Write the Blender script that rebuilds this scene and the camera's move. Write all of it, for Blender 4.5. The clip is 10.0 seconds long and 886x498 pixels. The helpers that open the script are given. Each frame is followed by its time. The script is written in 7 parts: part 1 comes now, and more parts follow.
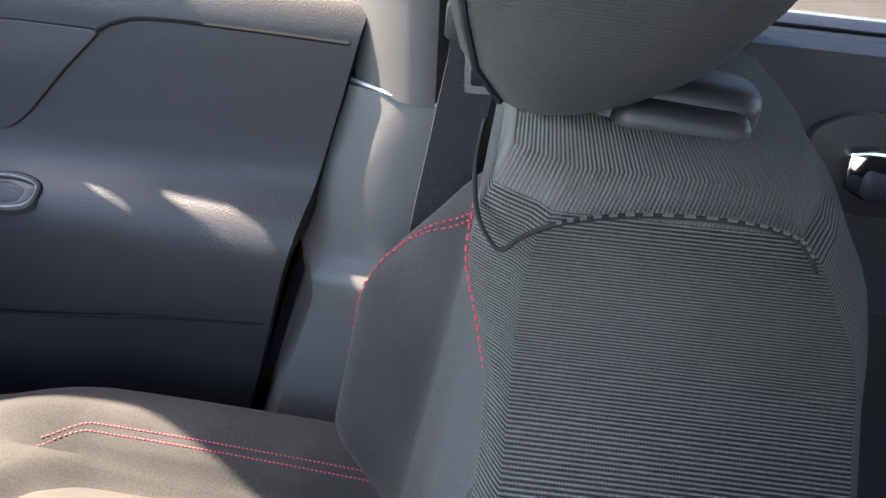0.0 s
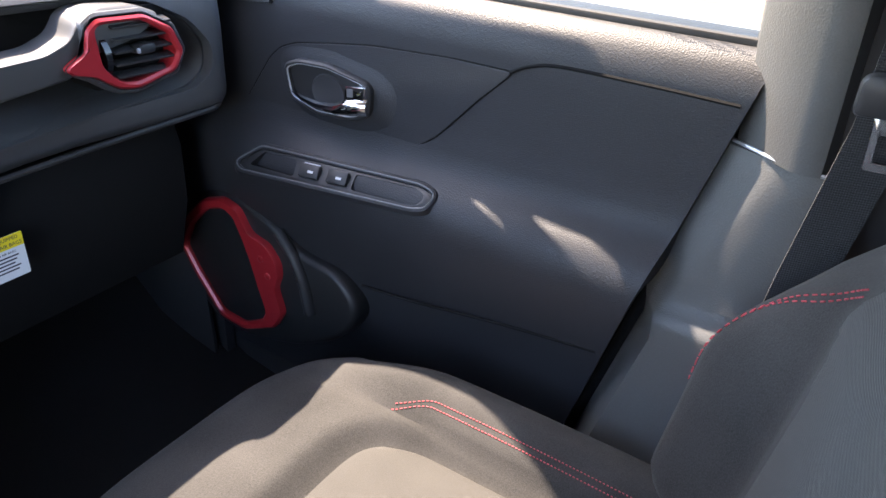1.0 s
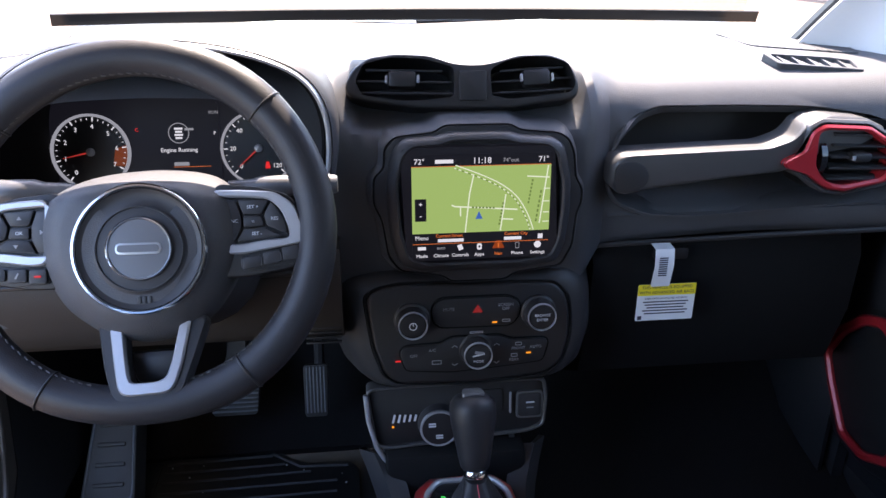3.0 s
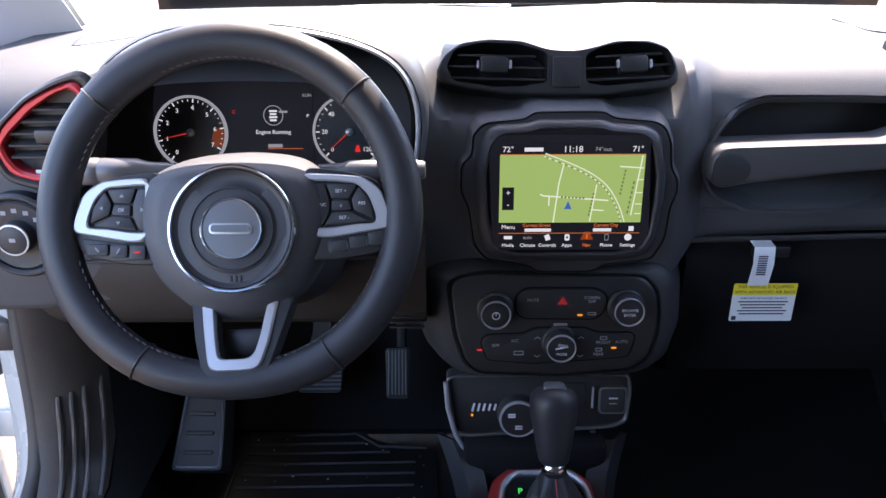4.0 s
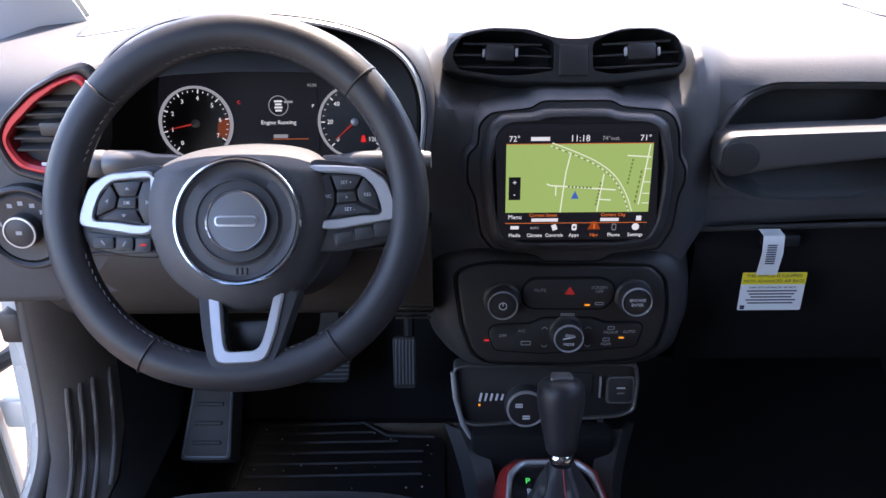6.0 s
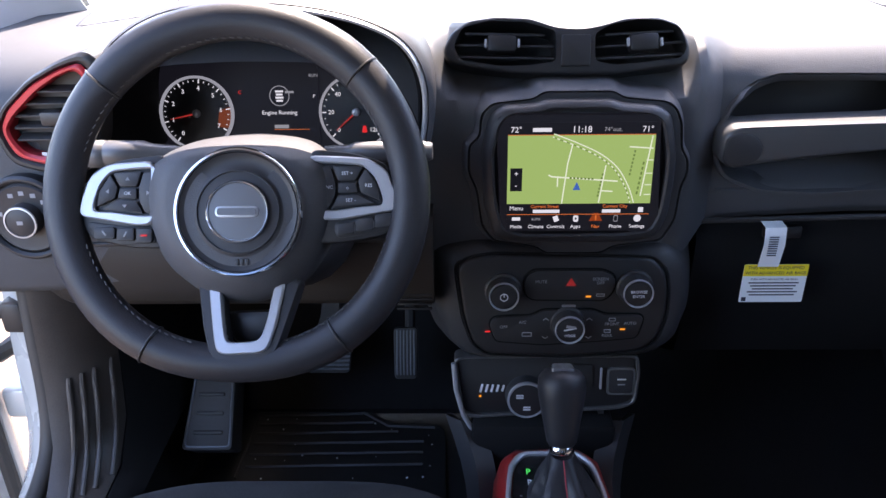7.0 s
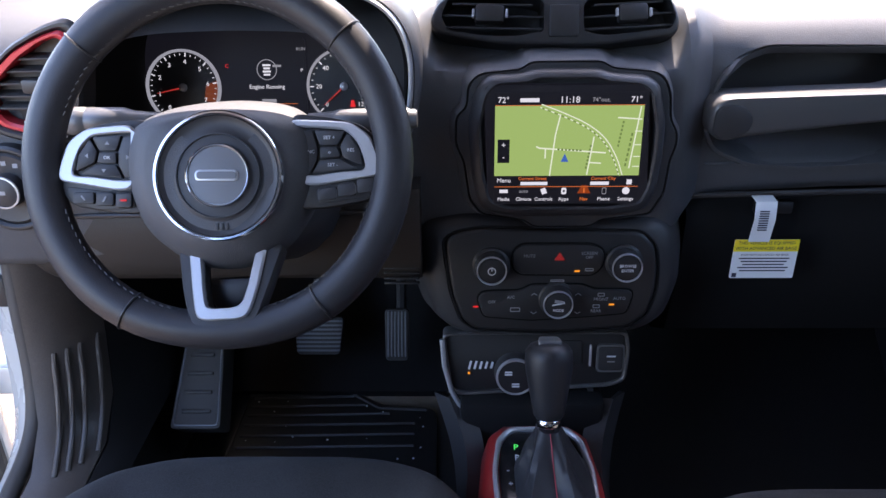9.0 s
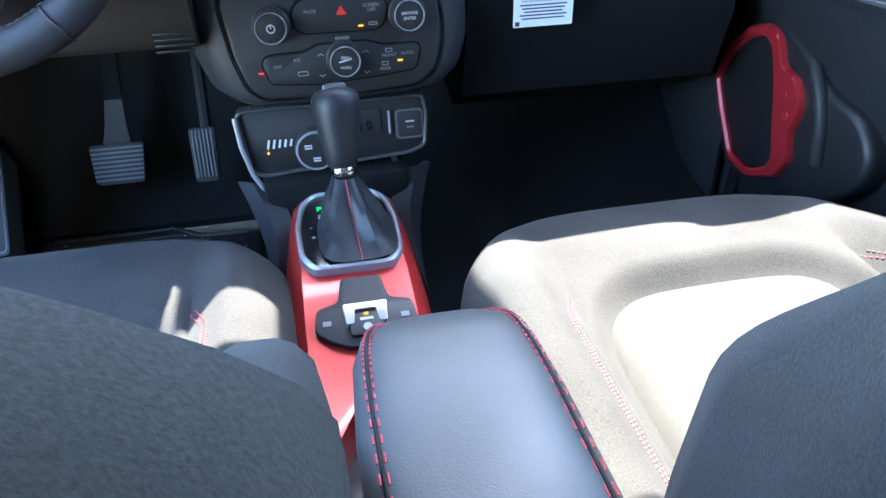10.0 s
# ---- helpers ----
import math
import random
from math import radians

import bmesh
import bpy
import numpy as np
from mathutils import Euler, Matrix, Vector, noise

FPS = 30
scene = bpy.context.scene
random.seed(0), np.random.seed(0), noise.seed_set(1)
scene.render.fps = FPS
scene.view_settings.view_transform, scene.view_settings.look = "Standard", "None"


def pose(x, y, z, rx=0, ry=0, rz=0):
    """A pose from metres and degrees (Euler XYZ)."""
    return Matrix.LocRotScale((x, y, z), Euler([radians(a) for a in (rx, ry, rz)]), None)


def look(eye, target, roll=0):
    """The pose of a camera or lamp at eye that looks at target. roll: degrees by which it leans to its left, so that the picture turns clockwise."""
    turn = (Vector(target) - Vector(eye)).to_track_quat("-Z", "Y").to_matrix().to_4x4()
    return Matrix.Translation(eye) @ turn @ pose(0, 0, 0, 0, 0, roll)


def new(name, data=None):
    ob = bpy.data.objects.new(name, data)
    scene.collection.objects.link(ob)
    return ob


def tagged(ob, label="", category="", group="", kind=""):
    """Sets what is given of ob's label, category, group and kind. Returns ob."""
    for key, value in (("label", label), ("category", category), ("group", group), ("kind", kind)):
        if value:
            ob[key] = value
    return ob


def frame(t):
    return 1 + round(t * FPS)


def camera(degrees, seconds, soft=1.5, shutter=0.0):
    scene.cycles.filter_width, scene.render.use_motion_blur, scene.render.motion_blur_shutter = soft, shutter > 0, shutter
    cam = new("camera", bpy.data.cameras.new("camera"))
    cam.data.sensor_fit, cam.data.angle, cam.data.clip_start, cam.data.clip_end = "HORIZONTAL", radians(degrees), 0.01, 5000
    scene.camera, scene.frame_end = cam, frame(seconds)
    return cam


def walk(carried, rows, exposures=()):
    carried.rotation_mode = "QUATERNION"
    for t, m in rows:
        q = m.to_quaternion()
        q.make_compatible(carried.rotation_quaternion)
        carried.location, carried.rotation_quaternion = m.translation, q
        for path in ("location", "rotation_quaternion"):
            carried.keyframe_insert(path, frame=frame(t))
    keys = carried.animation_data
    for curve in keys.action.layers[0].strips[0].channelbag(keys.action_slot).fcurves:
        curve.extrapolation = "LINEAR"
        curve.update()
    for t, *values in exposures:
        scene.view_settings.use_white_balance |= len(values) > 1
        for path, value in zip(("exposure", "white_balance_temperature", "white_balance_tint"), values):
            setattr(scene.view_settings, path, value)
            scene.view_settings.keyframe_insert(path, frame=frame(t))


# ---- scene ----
cam = camera(62.0, 10.0, shutter=0.0)
PATH = [
    (0, (-0.006, 0.174, 1.177), (1.712, 0.315, 0.163), 5.4),
    (0.3, (-0.013, 0.198, 1.18), (1.655, 0.583, 0.146), 3.7),
    (0.5, (-0.024, 0.202, 1.184), (1.601, 0.746, 0.152), 3.1),
    (1, (-0.073, 0.22, 1.204), (1.421, 1.111, 0.216), 3.3),
    (1.5, (-0.096, 0.21, 1.216), (1.133, 1.475, 0.274), 2.3),
    (2, (-0.11, 0.172, 1.209), (0.74, 1.758, 0.336), 1.5),
    (2.5, (-0.124, 0.163, 1.214), (0.403, 1.91, 0.396), 0.6),
    (3, (-0.148, 0.139, 1.202), (0.071, 1.978, 0.448), 0.3),
    (4.3, (-0.146, 0.153, 1.202), (-0.173, 1.983, 0.395), -0.5),
    (4.5, (-0.145, 0.154, 1.204), (-0.178, 1.98, 0.39), -0.5),
    (5, (-0.146, 0.155, 1.204), (-0.171, 1.979, 0.384), -0.5),
    (5.5, (-0.146, 0.154, 1.204), (-0.179, 1.979, 0.387), -0.9),
    (7, (-0.146, 0.156, 1.204), (-0.183, 1.967, 0.358), -0.8),
    (7.5, (-0.147, 0.156, 1.204), (-0.188, 1.967, 0.355), -0.8),
    (8, (-0.147, 0.157, 1.204), (-0.188, 1.968, 0.356), -0.7),
    (8.5, (-0.146, 0.156, 1.204), (-0.194, 1.971, 0.366), -0.6),
    (9, (-0.13, 0.151, 1.174), (-0.168, 1.959, 0.32), -0.7),
    (9.3, (-0.099, 0.131, 1.129), (-0.122, 1.891, 0.179), -1.5),
    (9.5, (-0.076, 0.115, 1.094), (-0.039, 1.846, 0.093), -1.6),
    (10, (-0.06, 0.066, 1.01), (0.263, 1.713, -0.079), -1.2),
]
walk(cam, [(t, look(eye, target, roll)) for t, eye, target, roll in PATH], [(0.0, 4.5, 7000, 15), (1.0, 4.05, 6800, 17), (2.5, 3.65, 6550, 20), (9.0, 3.65, 6450, 22), (9.5, 4.62, 6050, 16), (10.0, 5.05, 5650, 6)])

# ---- light ----
EXPO = 3.55                      # the clip's exposure, in stops
GLOW = 2.0 ** -EXPO              # what a lit display gives off at that exposure
SUN_AZ, SUN_EL = 10.0, 57.0      # degrees right of straight ahead, above the horizon
world = bpy.data.worlds.new("sky")
scene.world = world
world.use_nodes = True
wn = world.node_tree
sky = wn.nodes.new("ShaderNodeTexSky")
sky.sky_type, sky.sun_disc = "NISHITA", False
sky.sun_elevation, sky.sun_rotation = radians(SUN_EL), radians(SUN_AZ)
wn.links.new(sky.outputs[0], wn.nodes["Background"].inputs[0])
wn.nodes["Background"].inputs[1].default_value = 0.15
sun = new("sun", bpy.data.lights.new("sun", "SUN"))
sun.data.energy, sun.data.angle, sun.data.color = 2.4, radians(0.5), (1.0, 0.88, 0.72)
sun_from = Vector((math.sin(radians(SUN_AZ)) * math.cos(radians(SUN_EL)), math.cos(radians(SUN_AZ)) * math.cos(radians(SUN_EL)), math.sin(radians(SUN_EL))))
sun.matrix_world = look(sun_from * 20, (0, 0, 0))

# ---- materials ----
def shade(name, color, rough=0.5, metal=0.0, grain=0.0, scale=900.0, vary=0.12, coarse=9.0, coat=0.0, kind="noise", sheen=0.0, wear=0.06, spec=0.5):
    """A surface with fine relief and two scales of variation."""
    m = bpy.data.materials.new(name)
    m.use_nodes = True
    nt, b = m.node_tree, m.node_tree.nodes["Principled BSDF"]
    co = nt.nodes.new("ShaderNodeTexCoord")
    big = nt.nodes.new("ShaderNodeTexNoise")
    big.inputs["Scale"].default_value, big.inputs["Detail"].default_value = coarse, 6
    nt.links.new(co.outputs["Object"], big.inputs["Vector"])
    if kind == "cells":
        fine = nt.nodes.new("ShaderNodeTexVoronoi")
        fine.inputs["Scale"].default_value = scale
        out = fine.outputs["Distance"]
    else:
        fine = nt.nodes.new("ShaderNodeTexNoise")
        fine.inputs["Scale"].default_value, fine.inputs["Detail"].default_value = scale, 3
        out = fine.outputs["Fac"]
    nt.links.new(co.outputs["Object"], fine.inputs["Vector"])
    both = nt.nodes.new("ShaderNodeMath")
    both.operation = "ADD"
    nt.links.new(big.outputs["Fac"], both.inputs[0])
    nt.links.new(out, both.inputs[1])
    ramp = nt.nodes.new("ShaderNodeMapRange")
    ramp.inputs["From Min"].default_value, ramp.inputs["From Max"].default_value = 0.5, 1.5
    ramp.inputs["To Min"].default_value, ramp.inputs["To Max"].default_value = 1 - vary, 1 + vary
    nt.links.new(both.outputs[0], ramp.inputs["Value"])
    tint = nt.nodes.new("ShaderNodeVectorMath")
    tint.operation = "SCALE"
    tint.inputs[0].default_value = color[:3]
    nt.links.new(ramp.outputs[0], tint.inputs["Scale"])
    nt.links.new(tint.outputs[0], b.inputs["Base Color"])
    rr = nt.nodes.new("ShaderNodeMapRange")
    rr.inputs["From Min"].default_value, rr.inputs["From Max"].default_value = 0.3, 0.7
    rr.inputs["To Min"].default_value, rr.inputs["To Max"].default_value = max(0.02, rough - wear), min(1, rough + wear)
    nt.links.new(big.outputs["Fac"], rr.inputs["Value"])
    nt.links.new(rr.outputs[0], b.inputs["Roughness"])
    b.inputs["Metallic"].default_value = metal
    b.inputs["Specular IOR Level"].default_value = 0.15 if rough >= 0.8 else spec
    b.inputs["Coat Weight"].default_value = coat
    b.inputs["Coat Roughness"].default_value = 0.08
    b.inputs["Sheen Weight"].default_value = sheen
    if grain:
        bump = nt.nodes.new("ShaderNodeBump")
        bump.inputs["Strength"].default_value, bump.inputs["Distance"].default_value = grain, 0.0006
        nt.links.new(out, bump.inputs["Height"])
        nt.links.new(bump.outputs[0], b.inputs["Normal"])
    return m


def weave(name, color, rows, turn=(0, 0, 0), depth=0.6, cross=0.35, vary=0.35):
    """Ribbed cloth: fine ribs along one way, crossed by weaker ones."""
    m = shade(name, color, 0.85, grain=0, scale=500, vary=0.18, sheen=0.03)
    nt, b = m.node_tree, m.node_tree.nodes["Principled BSDF"]
    co = nt.nodes.new("ShaderNodeTexCoord")
    mp = nt.nodes.new("ShaderNodeMapping")
    mp.inputs["Rotation"].default_value = [radians(a) for a in turn]
    nt.links.new(co.outputs["Object"], mp.inputs["Vector"])
    waves = []
    for way, sc in (("Z", rows), ("Y", rows * 1.1)):
        w = nt.nodes.new("ShaderNodeTexWave")
        w.bands_direction = way
        w.inputs["Scale"].default_value, w.inputs["Distortion"].default_value = sc, 0.6
        w.inputs["Detail Scale"].default_value = 4
        nt.links.new(mp.outputs[0], w.inputs["Vector"])
        waves.append(w)
    mx = nt.nodes.new("ShaderNodeMix")
    mx.inputs["Factor"].default_value = cross
    nt.links.new(waves[0].outputs["Fac"], mx.inputs["A"])
    nt.links.new(waves[1].outputs["Fac"], mx.inputs["B"])
    bump = nt.nodes.new("ShaderNodeBump")
    bump.inputs["Strength"].default_value, bump.inputs["Distance"].default_value = depth, 0.0012
    nt.links.new(mx.outputs["Result"], bump.inputs["Height"])
    nt.links.new(bump.outputs[0], b.inputs["Normal"])
    dim = nt.nodes.new("ShaderNodeMapRange")
    dim.inputs["To Min"].default_value, dim.inputs["To Max"].default_value = 1 - vary, 1 + vary
    nt.links.new(mx.outputs["Result"], dim.inputs["Value"])
    old = b.inputs["Base Color"].links[0].from_socket
    sc = nt.nodes.new("ShaderNodeVectorMath")
    sc.operation = "SCALE"
    nt.links.new(old, sc.inputs[0])
    nt.links.new(dim.outputs[0], sc.inputs["Scale"])
    nt.links.new(sc.outputs[0], b.inputs["Base Color"])
    return m


def glow(name, color, strength=1.0):
    m = bpy.data.materials.new(name)
    m.use_nodes = True
    b = m.node_tree.nodes["Principled BSDF"]
    b.inputs["Base Color"].default_value = (0.01, 0.01, 0.01, 1)
    b.inputs["Roughness"].default_value = 0.45
    b.inputs["Specular IOR Level"].default_value = 0.12
    b.inputs["Emission Color"].default_value = (*color, 1)
    b.inputs["Emission Strength"].default_value = strength * GLOW
    return m


def pane(name, tint=(0.9, 0.95, 0.93), gloss=0.05):
    m = bpy.data.materials.new(name)
    m.use_nodes = True
    nt = m.node_tree
    nt.nodes.remove(nt.nodes["Principled BSDF"])
    tr, gl, mx, fr = (nt.nodes.new(n) for n in ("ShaderNodeBsdfTransparent", "ShaderNodeBsdfGlossy", "ShaderNodeMixShader", "ShaderNodeLayerWeight"))
    weak = nt.nodes.new("ShaderNodeMath")
    weak.operation, weak.inputs[1].default_value = "MULTIPLY", 0.35
    tr.inputs[0].default_value = (*tint, 1)
    gl.inputs["Roughness"].default_value = gloss
    fr.inputs["Blend"].default_value = 0.2
    nt.links.new(fr.outputs["Facing"], weak.inputs[0])
    nt.links.new(weak.outputs[0], mx.inputs[0])
    nt.links.new(tr.outputs[0], mx.inputs[1])
    nt.links.new(gl.outputs[0], mx.inputs[2])
    nt.links.new(mx.outputs[0], nt.nodes["Material Output"].inputs[0])
    return m


DASH = shade("grained dark plastic", (0.060, 0.062, 0.067), 0.55, grain=0.35, scale=950, kind="cells", vary=0.12)
TRIM = shade("smooth dark plastic", (0.030, 0.030, 0.032), 0.45, grain=0.12, scale=1200, vary=0.06, spec=0.3)
PANEL = shade("door plastic", (0.021, 0.0215, 0.0245), 0.5, grain=0.5, scale=600, kind="cells", vary=0.12, spec=0.34)
DARK = shade("black plastic", (0.012, 0.012, 0.013), 0.5, grain=0.1, vary=0.08)
GLOSS = shade("gloss black plastic", (0.010, 0.010, 0.011), 0.16, vary=0.05, coat=0.5, wear=0.03)
LEATHER = shade("black leather", (0.022, 0.022, 0.025), 0.45, grain=0.22, scale=1100, kind="cells", vary=0.1, spec=0.32)
HIDE = shade("armrest leatherette", (0.046, 0.049, 0.052), 0.48, grain=0.2, scale=600, kind="cells", vary=0.06)
SILVER = shade("satin silver", (0.40, 0.41, 0.43), 0.36, metal=0.5, vary=0.04, scale=300)
CHROME = shade("chrome", (0.82, 0.83, 0.85), 0.09, metal=1.0, vary=0.03, wear=0.03)
PEDAL = shade("worn grey rubber", (0.15, 0.15, 0.148), 0.6, grain=0.2, vary=0.15)
BAR = shade("satin dark grey bar", (0.070, 0.070, 0.072), 0.40, metal=0.2, vary=0.05)
KNEE = shade("dark knee panel plastic", (0.027, 0.023, 0.020), 0.5, grain=0.3, scale=900, kind="cells", vary=0.12, spec=0.2)
SCUFF = shade("scuffed dark plastic", (0.056, 0.046, 0.038), 0.42, grain=0.25, scale=700, vary=0.3, coarse=14, wear=0.14, spec=0.3)
GREY = shade("satin grey trim", (0.11, 0.112, 0.115), 0.36, metal=0.2, vary=0.05)
RED = shade("red satin metallic", (0.42, 0.030, 0.028), 0.33, metal=0.35, grain=0.05, scale=2500, vary=0.08, coat=0.35)
REDTRIM = shade("red trim", (0.40, 0.022, 0.030), 0.35, metal=0.25, vary=0.06, coat=0.25)
THREAD = shade("red thread", (0.42, 0.045, 0.06), 0.7, grain=0.3, scale=3000, vary=0.2)
SEAM = shade("dark seam thread", (0.02, 0.02, 0.021), 0.8, vary=0.2)
CLOTH = shade("black seat cloth", (0.032, 0.031, 0.030), 0.9, grain=0.6, scale=620, vary=0.7, sheen=0.05)
INSERT = shade("seat insert cloth", (0.044, 0.042, 0.039), 0.85, grain=0.6, scale=900, vary=0.35, sheen=0.05)
MESH_TOP = weave("ribbed shoulder cloth", (0.078, 0.077, 0.074), 250, turn=(62, 0, 0), depth=0.5, cross=0.14, vary=0.22)
DASH.node_tree.nodes["Principled BSDF"].inputs["Specular IOR Level"].default_value = 0.3
MESH = weave("ribbed mesh cloth", (0.078, 0.077, 0.074), 260, depth=1.0, cross=0.14, vary=0.8)
FINE = weave("fine ribbed cloth", (0.036, 0.035, 0.034), 280, depth=0.3, cross=0.3, vary=0.15)
CARPET = shade("black carpet", (0.018, 0.0172, 0.0170), 0.95, grain=0.8, scale=700, vary=0.3)
MATTE = shade("black mat rubber", (0.020, 0.020, 0.020), 0.55, grain=0.3, vary=0.2)
MATRIB = shade("worn mat rib rubber", (0.055, 0.054, 0.052), 0.5, grain=0.3, vary=0.3)
RUBBER = shade("black rubber", (0.050, 0.045, 0.040), 0.6, grain=0.2, vary=0.12, spec=0.25)
PAINT = shade("white car paint", (0.44, 0.44, 0.42), 0.25, vary=0.02, coat=0.6)
LINER = shade("light grey headliner cloth", (0.50, 0.51, 0.52), 0.9, grain=0.3, scale=900, vary=0.05)
PILLAR = shade("grained pillar trim", (0.072, 0.072, 0.070), 0.5, grain=0.3, scale=520, kind="cells", vary=0.08)
STEEL = shade("brushed steel", (0.55, 0.56, 0.58), 0.25, metal=1.0, vary=0.08, scale=200)
WEB = weave("seat belt webbing", (0.035, 0.035, 0.037), 130, depth=0.5)
CARD = shade("white card", (0.72, 0.76, 0.80), 0.6, vary=0.03)
YELLOW = shade("yellow card", (0.80, 0.66, 0.02), 0.6, vary=0.03)
INK = shade("dark ink", (0.03, 0.035, 0.06), 0.7, vary=0.1)
# near-black painted where recesses, gaps and the glovebox fall into shade
SHADE_BLACK = shade("near-black recess shade", (0.008, 0.008, 0.0085), 0.9, vary=0.1)
NUMERAL = shade("grey stitching thread", (0.072, 0.07, 0.068), 0.7, vary=0.2)
PRINT = shade("pale print", (0.55, 0.56, 0.58), 0.6, vary=0.05)
DIMPRINT = shade("dim print", (0.22, 0.22, 0.23), 0.6, vary=0.05)
CONCRETE = shade("pale concrete", (0.17, 0.130, 0.096), 0.9, grain=0.6, scale=40, vary=0.2, coarse=1.2)
STUCCO = shade("cream stucco", (0.42, 0.345, 0.255), 0.9, grain=0.5, scale=60, vary=0.08, coarse=0.6)
WINDOW = pane("window glass", (0.82, 0.84, 0.80))
PRIVACY = pane("dark privacy glass", (0.38, 0.41, 0.44))
MIRROR = shade("mirror glass", (0.9, 0.9, 0.9), 0.03, metal=1.0, vary=0.0, wear=0.01)
SCREEN_BLACK = glow("display black", (0.006, 0.006, 0.009), 1.0)
MAP_GREEN = glow("map green", (0.36, 0.53, 0.15), 0.85)
LIT_WHITE = glow("lit white", (0.85, 0.88, 0.92), 0.8)
LIT_DIM = glow("lit grey", (0.4, 0.42, 0.45), 0.6)
LIT_ORANGE = glow("lit orange", (0.95, 0.22, 0.04), 0.7)
LIT_RED = glow("lit red", (0.9, 0.03, 0.03), 0.8)
LIT_GREEN = glow("lit green", (0.05, 0.9, 0.15), 0.9)
LIT_BLUE = glow("lit blue", (0.05, 0.15, 0.5), 0.8)
LIT_AMBER = glow("lit amber", (1.0, 0.35, 0.02), 1.0)
MAP_ROAD = glow("map road", (0.75, 0.85, 0.62), 0.9)
MAP_EDGE = glow("map road edge", (0.16, 0.25, 0.06), 0.8)


# ---- builders ----
def thing(name, at, label, category, group="", kind=""):
    ob = new(name)
    ob.location = at
    ob.empty_display_size = 0.05
    return tagged(ob, label, category, group, kind)


def part(name, bm, material, parent=None, label="", smooth=38):
    """Links a bmesh, in world coordinates, as one mesh object under a thing or a part."""
    me = bpy.data.meshes.new(name)
    bmesh.ops.recalc_face_normals(bm, faces=bm.faces)
    bm.to_mesh(me)
    bm.free()
    me.materials.append(material)
    me.polygons.foreach_set("use_smooth", [True] * len(me.polygons))
    me.set_sharp_from_angle(angle=radians(smooth))
    ob = new(name, me)
    if parent is not None:
        ob.parent = parent
        if parent.type == "EMPTY":
            ob.matrix_parent_inverse = Matrix.Translation(-Vector(parent.location))
    return tagged(ob, label) if label else ob


def facing(x, y, z, lean=0.0, turn=0.0):
    """A frame whose x runs to the right, y up and z out towards the back of the car; lean tips it skywards, turn yaws it."""
    return pose(x, y, z, 0, 0, turn) @ pose(0, 0, 0, 90 - lean)


def sideways(x, y, z, lean=0.0):
    """A frame on the passenger door: its x runs along the car to the back, y up, z in towards the middle."""
    return pose(x, y, z, 0, 0, -90) @ pose(0, 0, 0, 90 - lean)


def rounded(points, r, n=4):
    """The outline with its corners rounded by about r."""
    out = []
    k = len(points)
    for i in range(k):
        a, b, c = (Vector(points[(i + d) % k][:2]) for d in (-1, 0, 1))
        p = b + (a - b).normalized() * min(r, (a - b).length * 0.48)
        q = b + (c - b).normalized() * min(r, (c - b).length * 0.48)
        for s in range(n + 1):
            t = s / n
            out.append(p * (1 - t) ** 2 + b * 2 * t * (1 - t) + q * t * t)
    return out


def box_outline(w, h, r=0.0, n=4, cx=0.0, cy=0.0):
    pts = [(cx - w / 2, cy - h / 2), (cx + w / 2, cy - h / 2), (cx + w / 2, cy + h / 2), (cx - w / 2, cy + h / 2)]
    return rounded(pts, r, n) if r else pts


def circle(r, n=32, cx=0.0, cy=0.0, squash=1.0):
    return [(cx + r * math.cos(2 * math.pi * i / n), cy + squash * r * math.sin(2 * math.pi * i / n)) for i in range(n)]


def ring_of(bm, pts):
    return [bm.verts.new(p) for p in pts]


def bridge(bm, a, b):
    n = len(a)
    for i in range(n):
        bm.faces.new((a[i], a[(i + 1) % n], b[(i + 1) % n], b[i]))


def inset(points, d):
    """The outline drawn in by about d towards its middle."""
    c = sum((Vector(p[:2]) for p in points), Vector((0, 0))) / len(points)
    w = max(abs(Vector(p[:2]).x - c.x) for p in points)
    h = max(abs(Vector(p[:2]).y - c.y) for p in points)
    return [(c.x + (p[0] - c.x) * (1 - d / w), c.y + (p[1] - c.y) * (1 - d / h)) for p in points]


def prism(points, depth, m, bevel=0.0, bm=None, back=0.0, steps=2):
    """A plate of the outline, from z = back to z = depth in the frame m, its front edge rounded by bevel."""
    bm = bm or bmesh.new()
    def lay(pts, z):
        return ring_of(bm, [m @ Vector((p[0], p[1], z)) for p in pts])
    rows = [lay(points, back)]
    if bevel:
        for s in range(steps + 1):
            a = math.pi / 2 * s / steps
            rows.append(lay(inset(points, bevel * (1 - math.cos(a))), depth - bevel * (1 - math.sin(a))))
    else:
        rows.append(lay(points, depth))
    for a, b in zip(rows, rows[1:]):
        bridge(bm, a, b)
    bm.faces.new(rows[-1])
    bm.faces.new(rows[0][::-1])
    return bm


def frame_plate(outer, inner, depth, m, bm=None, back=0.0, lip=0.0):
    """A plate with a hole: outlines with the same number of points."""
    bm = bm or bmesh.new()
    def lay(pts, z):
        return ring_of(bm, [m @ Vector((p[0], p[1], z)) for p in pts])
    rows = [lay(outer, back), lay(outer, depth - lip)]
    if lip:
        rows.append(lay(inset(outer, lip), depth))
        rows.append(lay(inset(inner, -lip), depth))
    rows += [lay(inner, depth - lip), lay(inner, back)]
    for a, b in zip(rows, rows[1:]):
        bridge(bm, a, b)
    bridge(bm, rows[-1], rows[0])
    return bm


